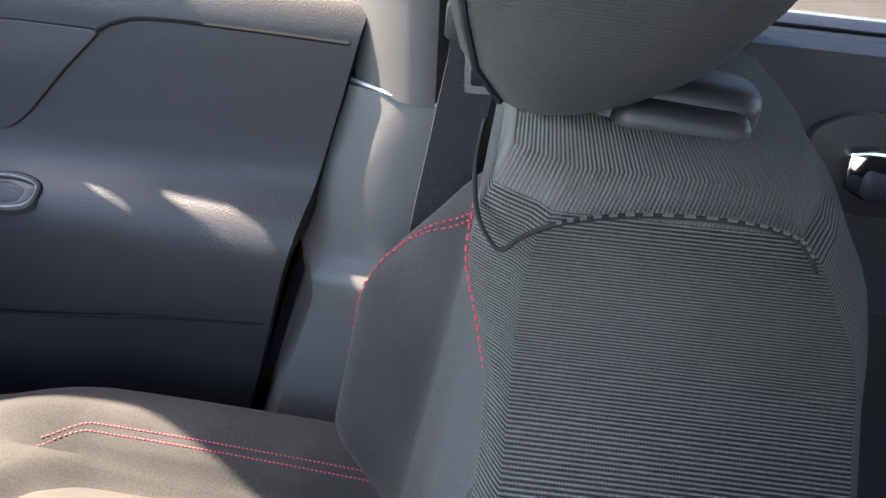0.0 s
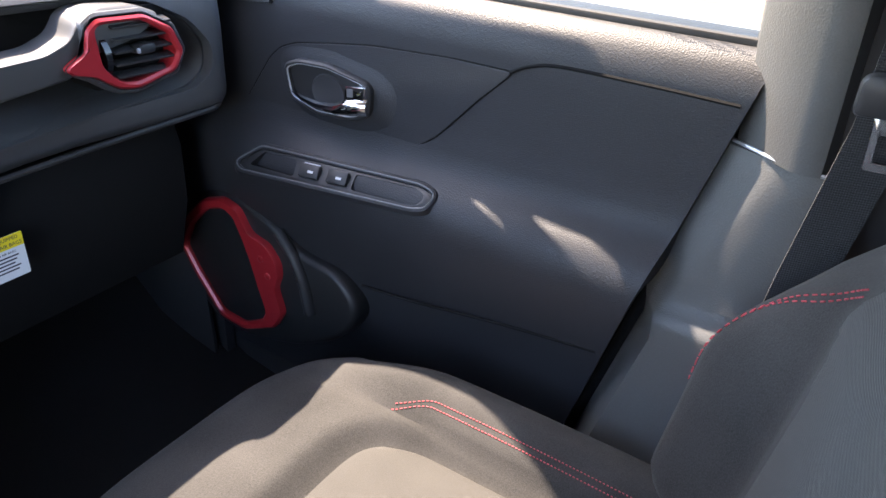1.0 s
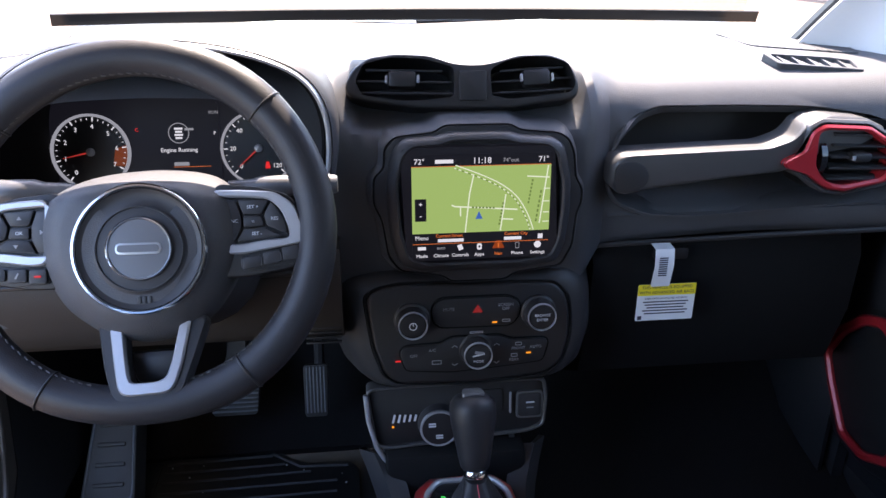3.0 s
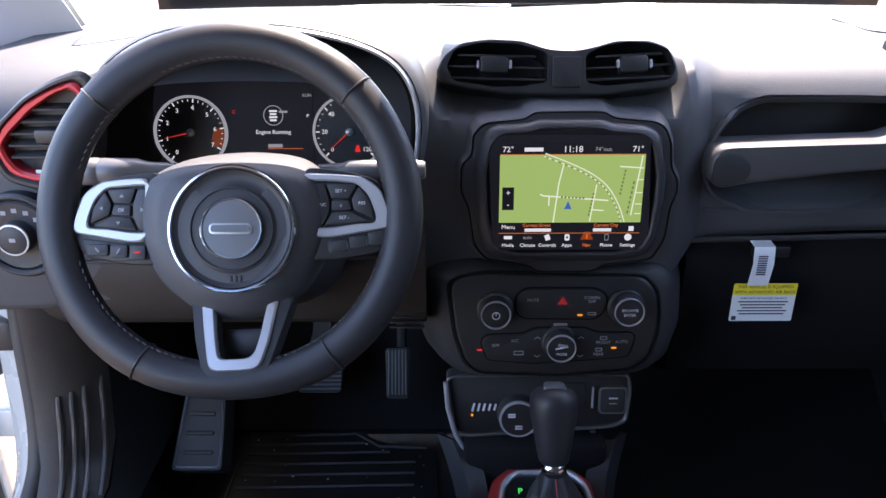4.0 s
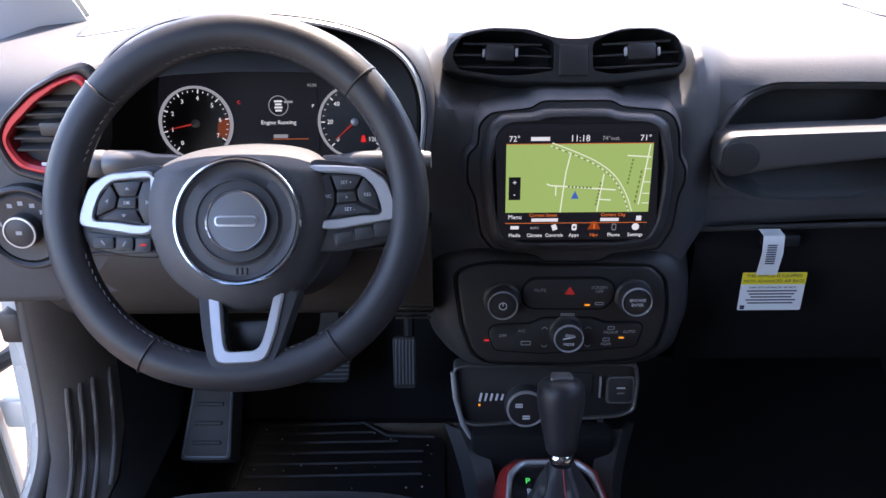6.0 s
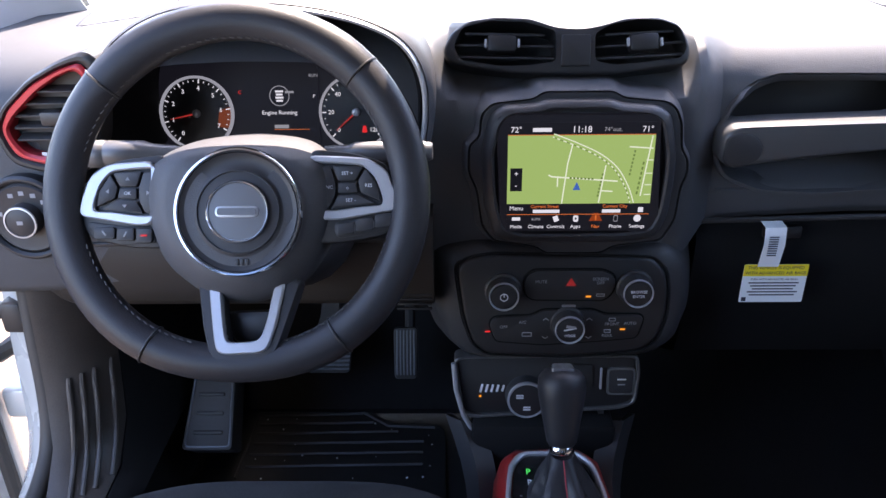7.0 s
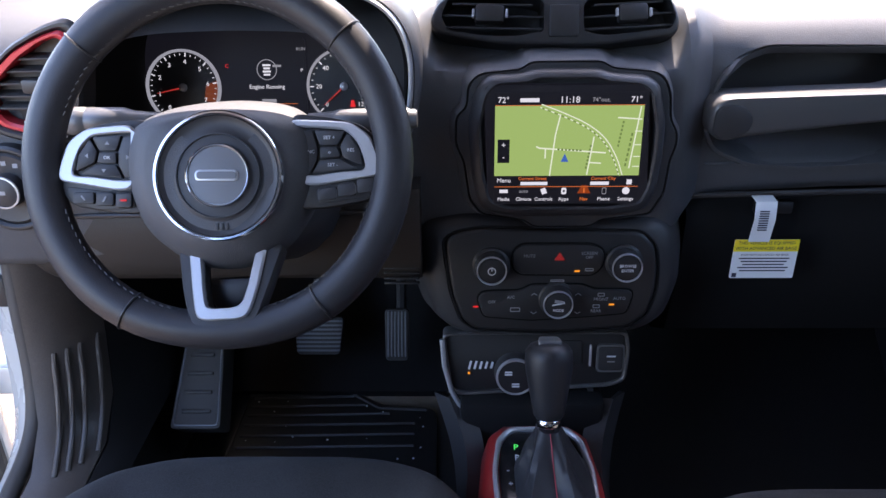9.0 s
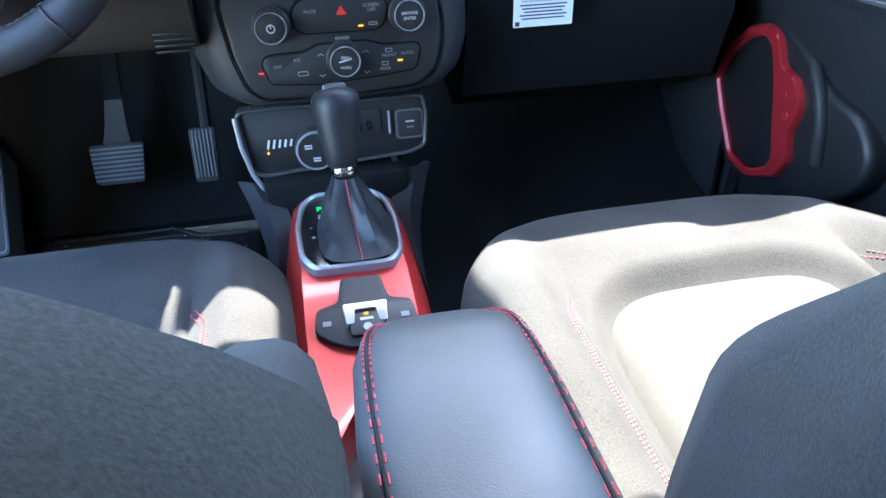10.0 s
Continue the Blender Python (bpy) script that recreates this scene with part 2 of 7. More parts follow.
def lathe(profile, m, n=32, bm=None):
    """Turns (radius, height) round the z of m."""
    bm = bm or bmesh.new()
    rows = []
    for r, z in profile:
        rows.append(ring_of(bm, [m @ Vector((r * math.cos(2 * math.pi * i / n), r * math.sin(2 * math.pi * i / n), z)) for i in range(n)]))
    for a, b in zip(rows, rows[1:]):
        bridge(bm, a, b)
    bm.faces.new(rows[0][::-1])
    bm.faces.new(rows[-1])
    return bm


def loft(rows, closed=True, caps=True, bm=None):
    bm = bm or bmesh.new()
    made = [ring_of(bm, r) for r in rows]
    for a, b in zip(made, made[1:]):
        n = len(a)
        for i in range(n if closed else n - 1):
            bm.faces.new((a[i], a[(i + 1) % n], b[(i + 1) % n], b[i]))
    if caps and closed:
        bm.faces.new(made[0][::-1])
        bm.faces.new(made[-1])
    return bm


def sheet(rows, thick, bm=None):
    """An open surface with a thickness along its normals."""
    bm = loft(rows, closed=False, caps=False, bm=bm)
    bmesh.ops.recalc_face_normals(bm, faces=bm.faces)
    bmesh.ops.solidify(bm, geom=bm.faces[:], thickness=thick)
    return bm


def tube(path, r, n=8, closed=False, bm=None, flat=1.0):
    """A round cord along a path."""
    bm = bm or bmesh.new()
    path = [Vector(p) for p in path]
    rows, k = [], len(path)
    up = Vector((0.12, 0.31, 0.94))
    for i, p in enumerate(path):
        a = path[(i - 1) % k] if closed or i else p
        b = path[(i + 1) % k] if closed or i < k - 1 else p
        t = (b - a).normalized()
        s = t.cross(up).normalized()
        u = s.cross(t)
        rows.append([p + s * r * math.cos(2 * math.pi * j / n) + u * r * flat * math.sin(2 * math.pi * j / n) for j in range(n)])
    if closed:
        rows.append(rows[0])
        made = [ring_of(bm, r_) for r_ in rows[:-1]]
        for i in range(k):
            bridge(bm, made[i], made[(i + 1) % k])
        return bm
    return loft(rows, bm=bm)


def smooth_path(points, n=6, closed=False):
    """A curve through the points."""
    pts = [Vector(p) for p in points]
    k, out = len(pts), []
    for i in range(k if closed else k - 1):
        g = (lambda j: pts[j % k]) if closed else (lambda j: pts[max(0, min(k - 1, j))])
        a, b, c, d = g(i - 1), g(i), g(i + 1), g(i + 2)
        for s in range(n):
            t = s / n
            out.append(0.5 * ((2 * b) + (c - a) * t + (2 * a - 5 * b + 4 * c - d) * t * t + (3 * b - a - 3 * c + d) * t ** 3))
    return out if closed else out + [pts[-1]]


def box(size, m, r=0.0, bm=None, segs=2):
    """A block centred in m with rounded edges."""
    tmp = bmesh.new()
    bmesh.ops.create_cube(tmp, size=1.0)
    bmesh.ops.scale(tmp, vec=size, verts=tmp.verts)
    if r:
        bmesh.ops.bevel(tmp, geom=tmp.edges[:], offset=r, segments=segs, profile=0.5, affect="EDGES")
    bmesh.ops.transform(tmp, matrix=m, verts=tmp.verts)
    if bm is None:
        return tmp
    me = bpy.data.meshes.new("tmp")
    tmp.to_mesh(me)
    tmp.free()
    bm.from_mesh(me)
    bpy.data.meshes.remove(me)
    return bm


def lettering(name, text, size, m, material, parent, depth=0.0003, align="CENTER", label=""):
    """Raised letters in the built-in font, centred on m."""
    cu = bpy.data.curves.new(name, "FONT")
    cu.body, cu.size, cu.extrude, cu.align_x, cu.align_y, cu.resolution_u = text, size, depth, align, "CENTER", 2
    tmp = new(name, cu)
    me = bpy.data.meshes.new_from_object(tmp.evaluated_get(bpy.context.evaluated_depsgraph_get()))
    bpy.data.objects.remove(tmp)
    bpy.data.curves.remove(cu)
    me.transform(m)
    me.materials.clear()
    me.materials.append(material)
    ob = new(name, me)
    ob.parent = parent
    if parent.type == "EMPTY":
        ob.matrix_parent_inverse = Matrix.Translation(-Vector(parent.location))
    return tagged(ob, label) if label else ob


def cut(ob, *cutters):
    """Carves the cutters out of a mesh object, for good."""
    for bm in cutters:
        me = bpy.data.meshes.new("cutter")
        bmesh.ops.recalc_face_normals(bm, faces=bm.faces)
        bm.to_mesh(me)
        bm.free()
        tool = new("cutter", me)
        mod = ob.modifiers.new("cut", "BOOLEAN")
        mod.object, mod.operation, mod.solver = tool, "DIFFERENCE", "EXACT"
        done = bpy.data.meshes.new_from_object(ob.evaluated_get(bpy.context.evaluated_depsgraph_get()))
        ob.modifiers.clear()
        old, ob.data = ob.data, done
        bpy.data.meshes.remove(old)
        bpy.data.objects.remove(tool)
        bpy.data.meshes.remove(me)
    ob.data.polygons.foreach_set("use_smooth", [True] * len(ob.data.polygons))
    ob.data.set_sharp_from_angle(angle=radians(38))


def ease(a, b, t):
    t = max(0.0, min(1.0, (t - a) / (b - a)))
    return t * t * (3 - 2 * t)


def mix(a, b, t):
    return a + (b - a) * t


# ---- the ground, and what stands outside ----
GROUND_Z, FLOOR_Z = -0.18, 0.28
bm = bmesh.new()
bmesh.ops.create_grid(bm, x_segments=40, y_segments=40, size=900)
bmesh.ops.translate(bm, vec=(0, 0, GROUND_Z), verts=bm.verts)
tagged(part("ground", bm, CONCRETE), "pale sunlit concrete lot round the car", "ground", kind="structure")
wall = thing("building", (14, 4, GROUND_Z), "cream stucco building wall beyond the car", "building")
part("wall", box((0.4, 60, 6.0), pose(14, 4, GROUND_Z + 3.0), 0.02), STUCCO, wall)
part("roof_edge", box((0.6, 60, 0.25), pose(14, 4, GROUND_Z + 6.1), 0.03), STUCCO, wall)

# ---- the car's shell ----
bm = bmesh.new()
box((1.5, 3.0, 0.06), pose(0, 0.1, FLOOR_Z - 0.03), 0.0, bm)
tagged(part("floor", bm, CARPET), "black carpeted car floor", "floor", kind="structure")
bm = sheet([[(x, y, z) for x in (-0.78, -0.3, 0, 0.3, 0.78)] for y, z in ((1.35, FLOOR_Z + 0.004), (1.45, 0.33), (1.60, 0.52), (1.66, 0.75), (1.68, 1.02))], 0.02)
tagged(part("firewall", bm, CARPET), "black carpeted front bulkhead under the dashboard", "bulkhead", kind="structure")

bm = sheet([[(x, y, z) for x in (0.085, 0.3, 0.5, 0.70)] for y, z in ((0.95, FLOOR_Z + 0.004), (1.10, 0.310), (1.25, 0.385), (1.38, 0.50), (1.46, 0.66))], 0.01)
tagged(part("toe_board", bm, CARPET), "black carpeted slope of the passenger footwell", "bulkhead", kind="structure")

ROOF_Z = 1.56
bm = sheet([[(x, y, ROOF_Z - 0.10 * (x / 0.62) ** 2 * 0.55 - d) for x in (-0.66, -0.5, -0.25, 0, 0.25, 0.5, 0.66)] for y, d in ((0.93, 0.05), (0.60, 0.015), (0.2, 0), (-0.6, 0), (-1.2, 0.04), (-1.5, 0.12))], 0.04)
# unseen slabs added ahead of the roof, to keep sun off console and driver's side
for x0, x1, y0, y1 in ((-0.80, -0.16, 0.90, 1.075), (-0.16, -0.005, 0.90, 1.165), (-0.105, -0.005, 1.268, 1.42), (-0.005, 0.21, 0.90, 1.345)):
    box((x1 - x0, y1 - y0, 0.03), pose((x0 + x1) / 2, (y0 + y1) / 2, 1.495), 0.004, bm)
# added blocker whose slanted edge shapes the shadow on the passenger cushion
prism(rounded([(0.575, 0.40), (0.690, 0.40), (0.690, 0.80), (0.70, 0.82), (0.70, 1.25), (0.687, 1.25), (0.667, 1.135), (0.648, 1.07), (0.628, 1.02), (0.605, 0.97), (0.585, 0.925)], 0.01, 3), 1.51, pose(0, 0, 0), back=1.48, bm=bm)
tagged(part("ceiling_with_blockers", bm, LINER), "light grey cloth headliner with added unseen sun-blocking slabs", "headliner", kind="structure")

# invented slab out of view; its two slits shape the sun patches on the armrest
slit_mask = part("sun_slit_mask", box((0.062, 0.63, 0.03), pose(0.721, 1.135, 1.495), 0.004), LINER)
cut(slit_mask, prism(rounded([(0.746, 1.136), (0.735, 1.103), (0.720, 1.060), (0.708, 1.015), (0.728, 1.008), (0.741, 1.05)], 0.006, 3), 1.6, pose(0, 0, 0), back=1.4), prism(rounded([(0.746, 0.992), (0.735, 0.965), (0.718, 0.920), (0.7025, 0.866), (0.726, 0.860), (0.740, 0.905)], 0.006, 3), 1.6, pose(0, 0, 0), back=1.4))
tagged(slit_mask, "unseen added slab with two slits that shape the sun patches on the passenger door", "trim", kind="structure")

# rear closing walls and rear bench
tagged(part("wall_rear", box((1.6, 0.05, 0.75), pose(0, -1.5, 0.68), 0.01), PANEL), "dark rear end of the cabin", "wall", kind="structure")
bench = thing("rear_bench", (0, -0.75, FLOOR_Z), "black cloth rear bench seat", "seat")
part("seat", box((1.26, 0.5, 0.22), pose(0, -0.62, 0.46), 0.06, segs=4), CLOTH, bench)
part("backrest", box((1.26, 0.16, 0.62), pose(0, -0.95, 0.84, -18), 0.06, segs=4), CLOTH, bench)

# dark glass round the rear of the cabin
tagged(part("window_2", sheet([[(x, -1.49 - 0.03 * (x / 0.6) ** 2 * 0, z) for x in (-0.70, -0.3, 0.3, 0.70)] for z in (1.04, 1.25, 1.49)], 0.005), PRIVACY), "dark rear privacy glass", "window", kind="structure")
tagged(part("window_3", sheet([[(-0.725 + 0.10 * ((z - 1.06) / 0.43) ** 2, y, z) for y in (-1.45, -0.8, -0.16)] for z in (1.06, 1.25, 1.49)], 0.005), PRIVACY), "dark rear side privacy glass", "window", kind="structure")

# windscreen
bm = sheet([[(x, y + 0.10 * (1 - (x / 0.7) ** 2) - 0.06, z) for x in (-w, -w * 0.66, -w * 0.33, 0, w * 0.33, w * 0.66, w)] for y, z, w in ((1.38, 1.52, 0.60), (1.52, 1.38, 0.64), (1.70, 1.22, 0.69), (1.88, 1.05, 0.73))], 0.005)
ob = tagged(part("window_1", bm, WINDOW), "clear laminated windscreen", "windscreen", kind="structure")
ob.visible_shadow = False

bm = sheet([[(x, y + 0.10 * (1 - (x / 0.7) ** 2) - 0.06, z) for x in (-w, -w * 0.66, -w * 0.33, 0, w * 0.33, w * 0.66, w)] for y, z, w in ((1.838, 1.078, 0.750), (1.862, 1.054, 0.758))], 0.003)
tagged(part("windscreen_border", bm, DARK), "black printed border along the foot of the windscreen", "trim", kind="structure")

# bonnet, cowl and wipers
hood = thing("bonnet", (0, 2.4, 0.98), "white painted bonnet beyond the windscreen", "bonnet")
bm = sheet([[(x, y, z - 0.05 * (x / 0.75) ** 2) for x in (-0.75, -0.5, -0.25, 0, 0.25, 0.5, 0.75)] for y, z in ((2.0, 1.02), (2.3, 1.03), (2.8, 1.0), (3.1, 0.92), (3.18, 0.8))], 0.02)
part("panel", bm, PAINT, hood)
bm = sheet([[(x, y - 0.05 * (x / 0.7) ** 2, z) for x in (-0.74, -0.4, 0, 0.4, 0.74)] for y, z in ((1.88, 1.035), (1.95, 1.045), (2.01, 1.01))], 0.02)
cowl = tagged(part("cowl", bm, DARK), "black plastic cowl below the windscreen", "cowl")
for cx, ang in ((-0.30, 4), (0.28, 3)):
    w = thing("wiper", (cx, 1.96, 1.05), "black windscreen wiper parked on the glass", "wiper", "wipers")
    part("blade", tube([(cx - 0.28, 1.93, 1.048), (cx, 1.96, 1.052), (cx + 0.30, 1.93, 1.054)], 0.007), RUBBER, w)
    part("arm", tube([(cx - 0.02, 1.96, 1.060), (cx + 0.25, 2.00, 1.050)], 0.008), DARK, w)

# side windows, sills and pillars
for side, tag in ((1, "passenger"), (-1, "driver")):
    ox = 0.0 if side > 0 else 0.135
    glass_edge = [(0.552, 1.31, 1.040), (0.578, 1.27, 1.10), (0.630, 1.18, 1.22), (0.655, 1.09, 1.38), (0.660, 1.02, 1.51)]
    door_edge = [(0.652, 1.16, 1.010), (0.660, 1.13, 1.10), (0.688, 1.08, 1.22), (0.700, 1.00, 1.38), (0.695, 0.94, 1.50)]
    rows = []
    for k in range(7):
        t = k / 6
        rows.append([(side * (mix(a[0], b[0], t) + ox * (1.51 - a[2]) / 0.47 + 0.018 * math.sin(math.pi * t)), mix(a[1], b[1], t) + 0.012 * math.sin(math.pi * t), mix(a[2], b[2], t)) for a, b in zip(glass_edge, door_edge)])
    bm = sheet(rows, 0.012)
    tagged(part("frame_front_" + tag, tube([(side * (x + ox * (1.51 - z) / 0.47 + 0.030), y + 0.03, z) for x, y, z in glass_edge], 0.018, 8), DARK), "dark windscreen frame beside the front pillar trim", "frame", kind="structure")
    tagged(part("pillar_front_" + tag, bm, LINER), "pale grey cloth-covered front roof pillar", "pillar", kind="structure")
    bm = box((0.05, 1.9, 0.08), pose(side * 0.665, -0.45, 1.50), 0.02)
    tagged(part("roof_rail_" + tag, bm, LINER), "pale grey roof rail trim", "trim", kind="structure")
bm = box((0.03, 1.2, 0.85), pose(0.755, -0.85, 0.66), 0.0)
box((0.03, 0.08, 0.5), pose(0.70, -0.75, 1.28), 0.0, bm)
tagged(part("wall_rear_passenger", bm, PANEL), "dark body side behind the front passenger door", "wall", kind="structure")
bm = box((0.03, 1.6, 0.85), pose(-0.755, -0.95, 0.66), 0.0)
box((0.03, 0.10, 0.5), pose(-0.70, -0.10, 1.28), 0.0, bm)
tagged(part("wall_rear_driver", bm, PANEL), "dark body side behind the driver's door opening", "wall", kind="structure")

# ---- dashboard ----
def face_y(x):
    """How far ahead the dashboard's face stands at x."""
    if x > 0.17:
        return 1.055 - 0.055 * ease(0.35, 0.72, x) + 0.17 * max(0.0, (x - 0.603) / 0.085) ** 3
    if x < -0.27:
        return 0.985 - 0.025 * ease(0.35, 0.75, -x)
    if x < -0.10:
        return mix(0.985, 1.020, ease(-0.27, -0.17, x))
    return mix(1.020, 1.055, ease(0.135, 0.19, x))



def dash_profile(x):
    f = face_y(x)
    right = ease(0.12, 0.2, x)
    top = 1.066 - 0.006 * right
    low = mix(0.76, 0.815 + 0.05 * max(0, x - 0.17), right)
    back = mix(0.70, 0.62, right)
    deep = mix(0.120, 0.175, ease(0.13, 0.24, abs(x)))      # how far the padded edge rolls over
    drop = 0.105
    p = [(1.90, 1.02), (1.75, top - 0.012), (1.5, top + 0.006), (1.33, top + 0.006)]
    mid = ease(0.168, 0.128, abs(x + 0.012))                # the hollow below the centre outlets
    hollow = ((1.16, 1.066), (1.13, 1.062), (1.11, 1.050), (1.095, 1.030), (1.085, 1.013), (1.07, 1.007), (1.05, 1.000), (1.030, 0.992), (1.020, 0.975))
    for k in range(9):
        a = math.pi / 2 * (1 - k / 8)
        q = math.cos(a) ** 0.8
        y, z = f + deep * (1 - q), top - drop + drop * (1 - q ** 2.8) ** (1 / 2.8)
        p.append((mix(y, hollow[k][0], mid), mix(z, hollow[k][1], mid)))
    p += [(f, 0.92), (f, 0.87), (f + 0.002, low + 0.02), (f + 0.012, low + 0.006), (f + 0.03, low), (f + 0.10, low - 0.01), (1.45, back), (1.90, back)]
    return [(x, y, z) for y, z in p]


dash = thing("dashboard", (0, 1.2, 0.62), "dark grey grained soft-touch dashboard with sunlit top pad", "dashboard")
xs = [-0.735, -0.7, -0.65, -0.6, -0.5, -0.4, -0.3, -0.26, -0.235, -0.21, -0.195, -0.18, -0.17, -0.16, -0.15, -0.14, -0.12, -0.08, 0, 0.08, 0.10, 0.115, 0.125, 0.135, 0.145, 0.155, 0.165, 0.18, 0.2, 0.25, 0.3, 0.36, 0.42, 0.48, 0.54, 0.58, 0.605, 0.62, 0.632, 0.643, 0.653, 0.662, 0.670, 0.678, 0.685, 0.690]
bm = loft([dash_profile(x) for x in xs])
pad = part("pad", bm, DASH, dash)
recess = rounded([(0.176, 0.915), (0.178, 0.945), (0.190, 0.978), (0.210, 1.001), (0.245, 1.013), (0.37, 1.012), (0.46, 1.011), (0.535, 1.001), (0.585, 0.974), (0.614, 0.935), (0.612, 0.900), (0.582, 0.881), (0.48, 0.873), (0.32, 0.859), (0.24, 0.864), (0.192, 0.884)], 0.014, 4)
binnacle = rounded([(-0.64, 0.86), (-0.20, 0.86), (-0.185, 0.96), (-0.215, 1.02), (-0.30, 1.040), (-0.395, 1.042), (-0.49, 1.040), (-0.575, 1.02), (-0.62, 0.96)], 0.03, 5)
cut(pad, prism(recess, 0.30, facing(0, 1.125, 0), back=-0.02), prism([(x, z) for x, z in binnacle], 0.5, facing(0, 1.21, 0), back=0.0))
def tray_ring(d, y):
    return [(x, y + 0.95 * max(0.0, z - 0.985) - 0.02 * ease(0.35, 0.62, x), z) for x, z in inset(recess, d)]
part("tray_rim", loft([tray_ring(-0.003, 1.062), tray_ring(0.0, 1.050), tray_ring(0.004, 1.049), tray_ring(0.014, 1.066), tray_ring(0.017, 1.082), tray_ring(0.017, 1.140)], caps=False), DASH, dash, "rounded rim of the open tray")
part("tray_back", loft([tray_ring(0.015, 1.136), tray_ring(0.10, 1.141), tray_ring(0.20, 1.142)]), DARK, dash)

# passenger tray: floor, bar across it
bar_o = rounded([(0.180, 0.914), (0.181, 0.944), (0.194, 0.955), (0.30, 0.958), (0.395, 0.9605), (0.428, 0.972), (0.443, 0.992), (0.470, 1.001), (0.525, 0.997), (0.560, 0.982), (0.520, 0.960), (0.44, 0.945), (0.425, 0.9255), (0.34, 0.918), (0.235, 0.906), (0.196, 0.898)], 0.010, 4)
BARF = facing(-0.0034, 1.065, 0.0277) @ Matrix.Scale(0.977, 4)
part("grab_bar", prism(bar_o, 0.052, BARF, 0.011, steps=4), BAR, dash, "satin grey bar across the open tray")
part("bar_end", prism(rounded([(0.184, 0.910), (0.185, 0.941), (0.197, 0.948), (0.218, 0.946), (0.232, 0.930), (0.228, 0.912), (0.200, 0.902)], 0.008, 3), 0.0545, BARF, 0.003), TRIM, dash)
bm = loft([[(x, y, z + 0.02 * (x - 0.2)) for x in (0.186, 0.21, 0.26, 0.35, 0.45, 0.56, 0.60)] for y, z in ((1.052, 0.866), (1.060, 0.8745), (1.10, 0.886), (1.137, 0.905))], closed=False, caps=False)
part("tray_floor", bm, DASH, dash)

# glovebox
# lid in a near-black that stands for the shade under the dashboard
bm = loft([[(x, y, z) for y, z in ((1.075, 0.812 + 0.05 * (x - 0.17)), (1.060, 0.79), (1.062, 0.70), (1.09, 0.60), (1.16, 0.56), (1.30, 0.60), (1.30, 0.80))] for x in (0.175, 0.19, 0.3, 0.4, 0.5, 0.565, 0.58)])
part("glovebox_lid", bm, SHADE_BLACK, dash, "glovebox lid coloured near-black for the shade under the dashboard")
part("seam_strip", tube(smooth_path([(0.175, 1.058, 0.822), (0.30, 1.050, 0.828), (0.45, 1.038, 0.836), (0.59, 1.019, 0.845), (0.612, 1.017, 0.847), (0.628, 1.026, 0.848)]), 0.004), TRIM, dash)
part("latch", box((0.05, 0.012, 0.018), pose(0.285, 1.057, 0.806), 0.004), DARK, dash)

# driver's knee panel and column shroud
def up(x):
    return 0.050 * ease(-0.645, -0.705, x)


bm = loft([[(x, y, z) for y, z in ((0.985, 0.86), (0.972, 0.84), (0.970, 0.80), (0.974, 0.770 + up(x)), (0.982, 0.747 + up(x)), (0.998, 0.733 + up(x)), (1.10, 0.712 + up(x)), (1.35, 0.74), (1.35, 0.90))] for x in (-0.70, -0.685, -0.67, -0.655, -0.645, -0.6, -0.45, -0.3, -0.2, -0.175)])
part("knee_panel", bm, KNEE, dash, "dark knee panel under the steering column")
part("panel_groove", tube([(-0.64, 0.970, 0.832), (-0.4, 0.968, 0.836), (-0.19, 0.968, 0.838)], 0.003), DARK, dash)
for i in range(7):
    part("grille_bar", box((0.045, 0.004, 0.003), pose(-0.20, 0.98, 0.735 + 0.007 * i), 0.001), DARK, dash)

# sun-washed marks, demister slots and side grille on the top pad
for x in (-0.018, 0.018):
    bm = prism(box_outline(0.018, 0.012, 0.002, 2), 0.0015, pose(x - 0.004, 1.262, 1.0675), 0.0005)
    ob = part("marker", bm, GREY, dash)
DM = pose(0.485, 1.122, 1.0572, 15, 3, -10)
grille = part("side_demister", frame_plate(rounded([(-0.064, 0.020), (-0.050, -0.016), (0.066, -0.020), (0.062, 0.016), (0.030, 0.022)], 0.006, 3), rounded([(-0.054, 0.016), (-0.044, -0.012), (0.058, -0.015), (0.056, 0.012), (0.028, 0.017)], 0.005, 3), 0.003, DM, back=-0.012, lip=0.001), DASH, dash, "slotted side window demister")
part("throat", prism(rounded([(-0.056, 0.017), (-0.046, -0.013), (0.060, -0.016), (0.058, 0.013)], 0.005, 3), -0.004, DM, back=-0.012), DARK, grille)
for i in range(5):
    part("slat", prism([(-0.040 + 0.021 * i, -0.013), (-0.026 + 0.021 * i, -0.013), (-0.046 + 0.021 * i, 0.013)], 0.002, DM, 0.0005, back=-0.008), DASH, grille)
for x in (0.475, 0.484, 0.493, 0.502):
    part("emboss", box((0.006, 0.008, 0.001), pose(x, 1.215 - 0.1 * (x - 0.475), 1.0625, 3, 0, -8), 0.0003), GREY, dash)
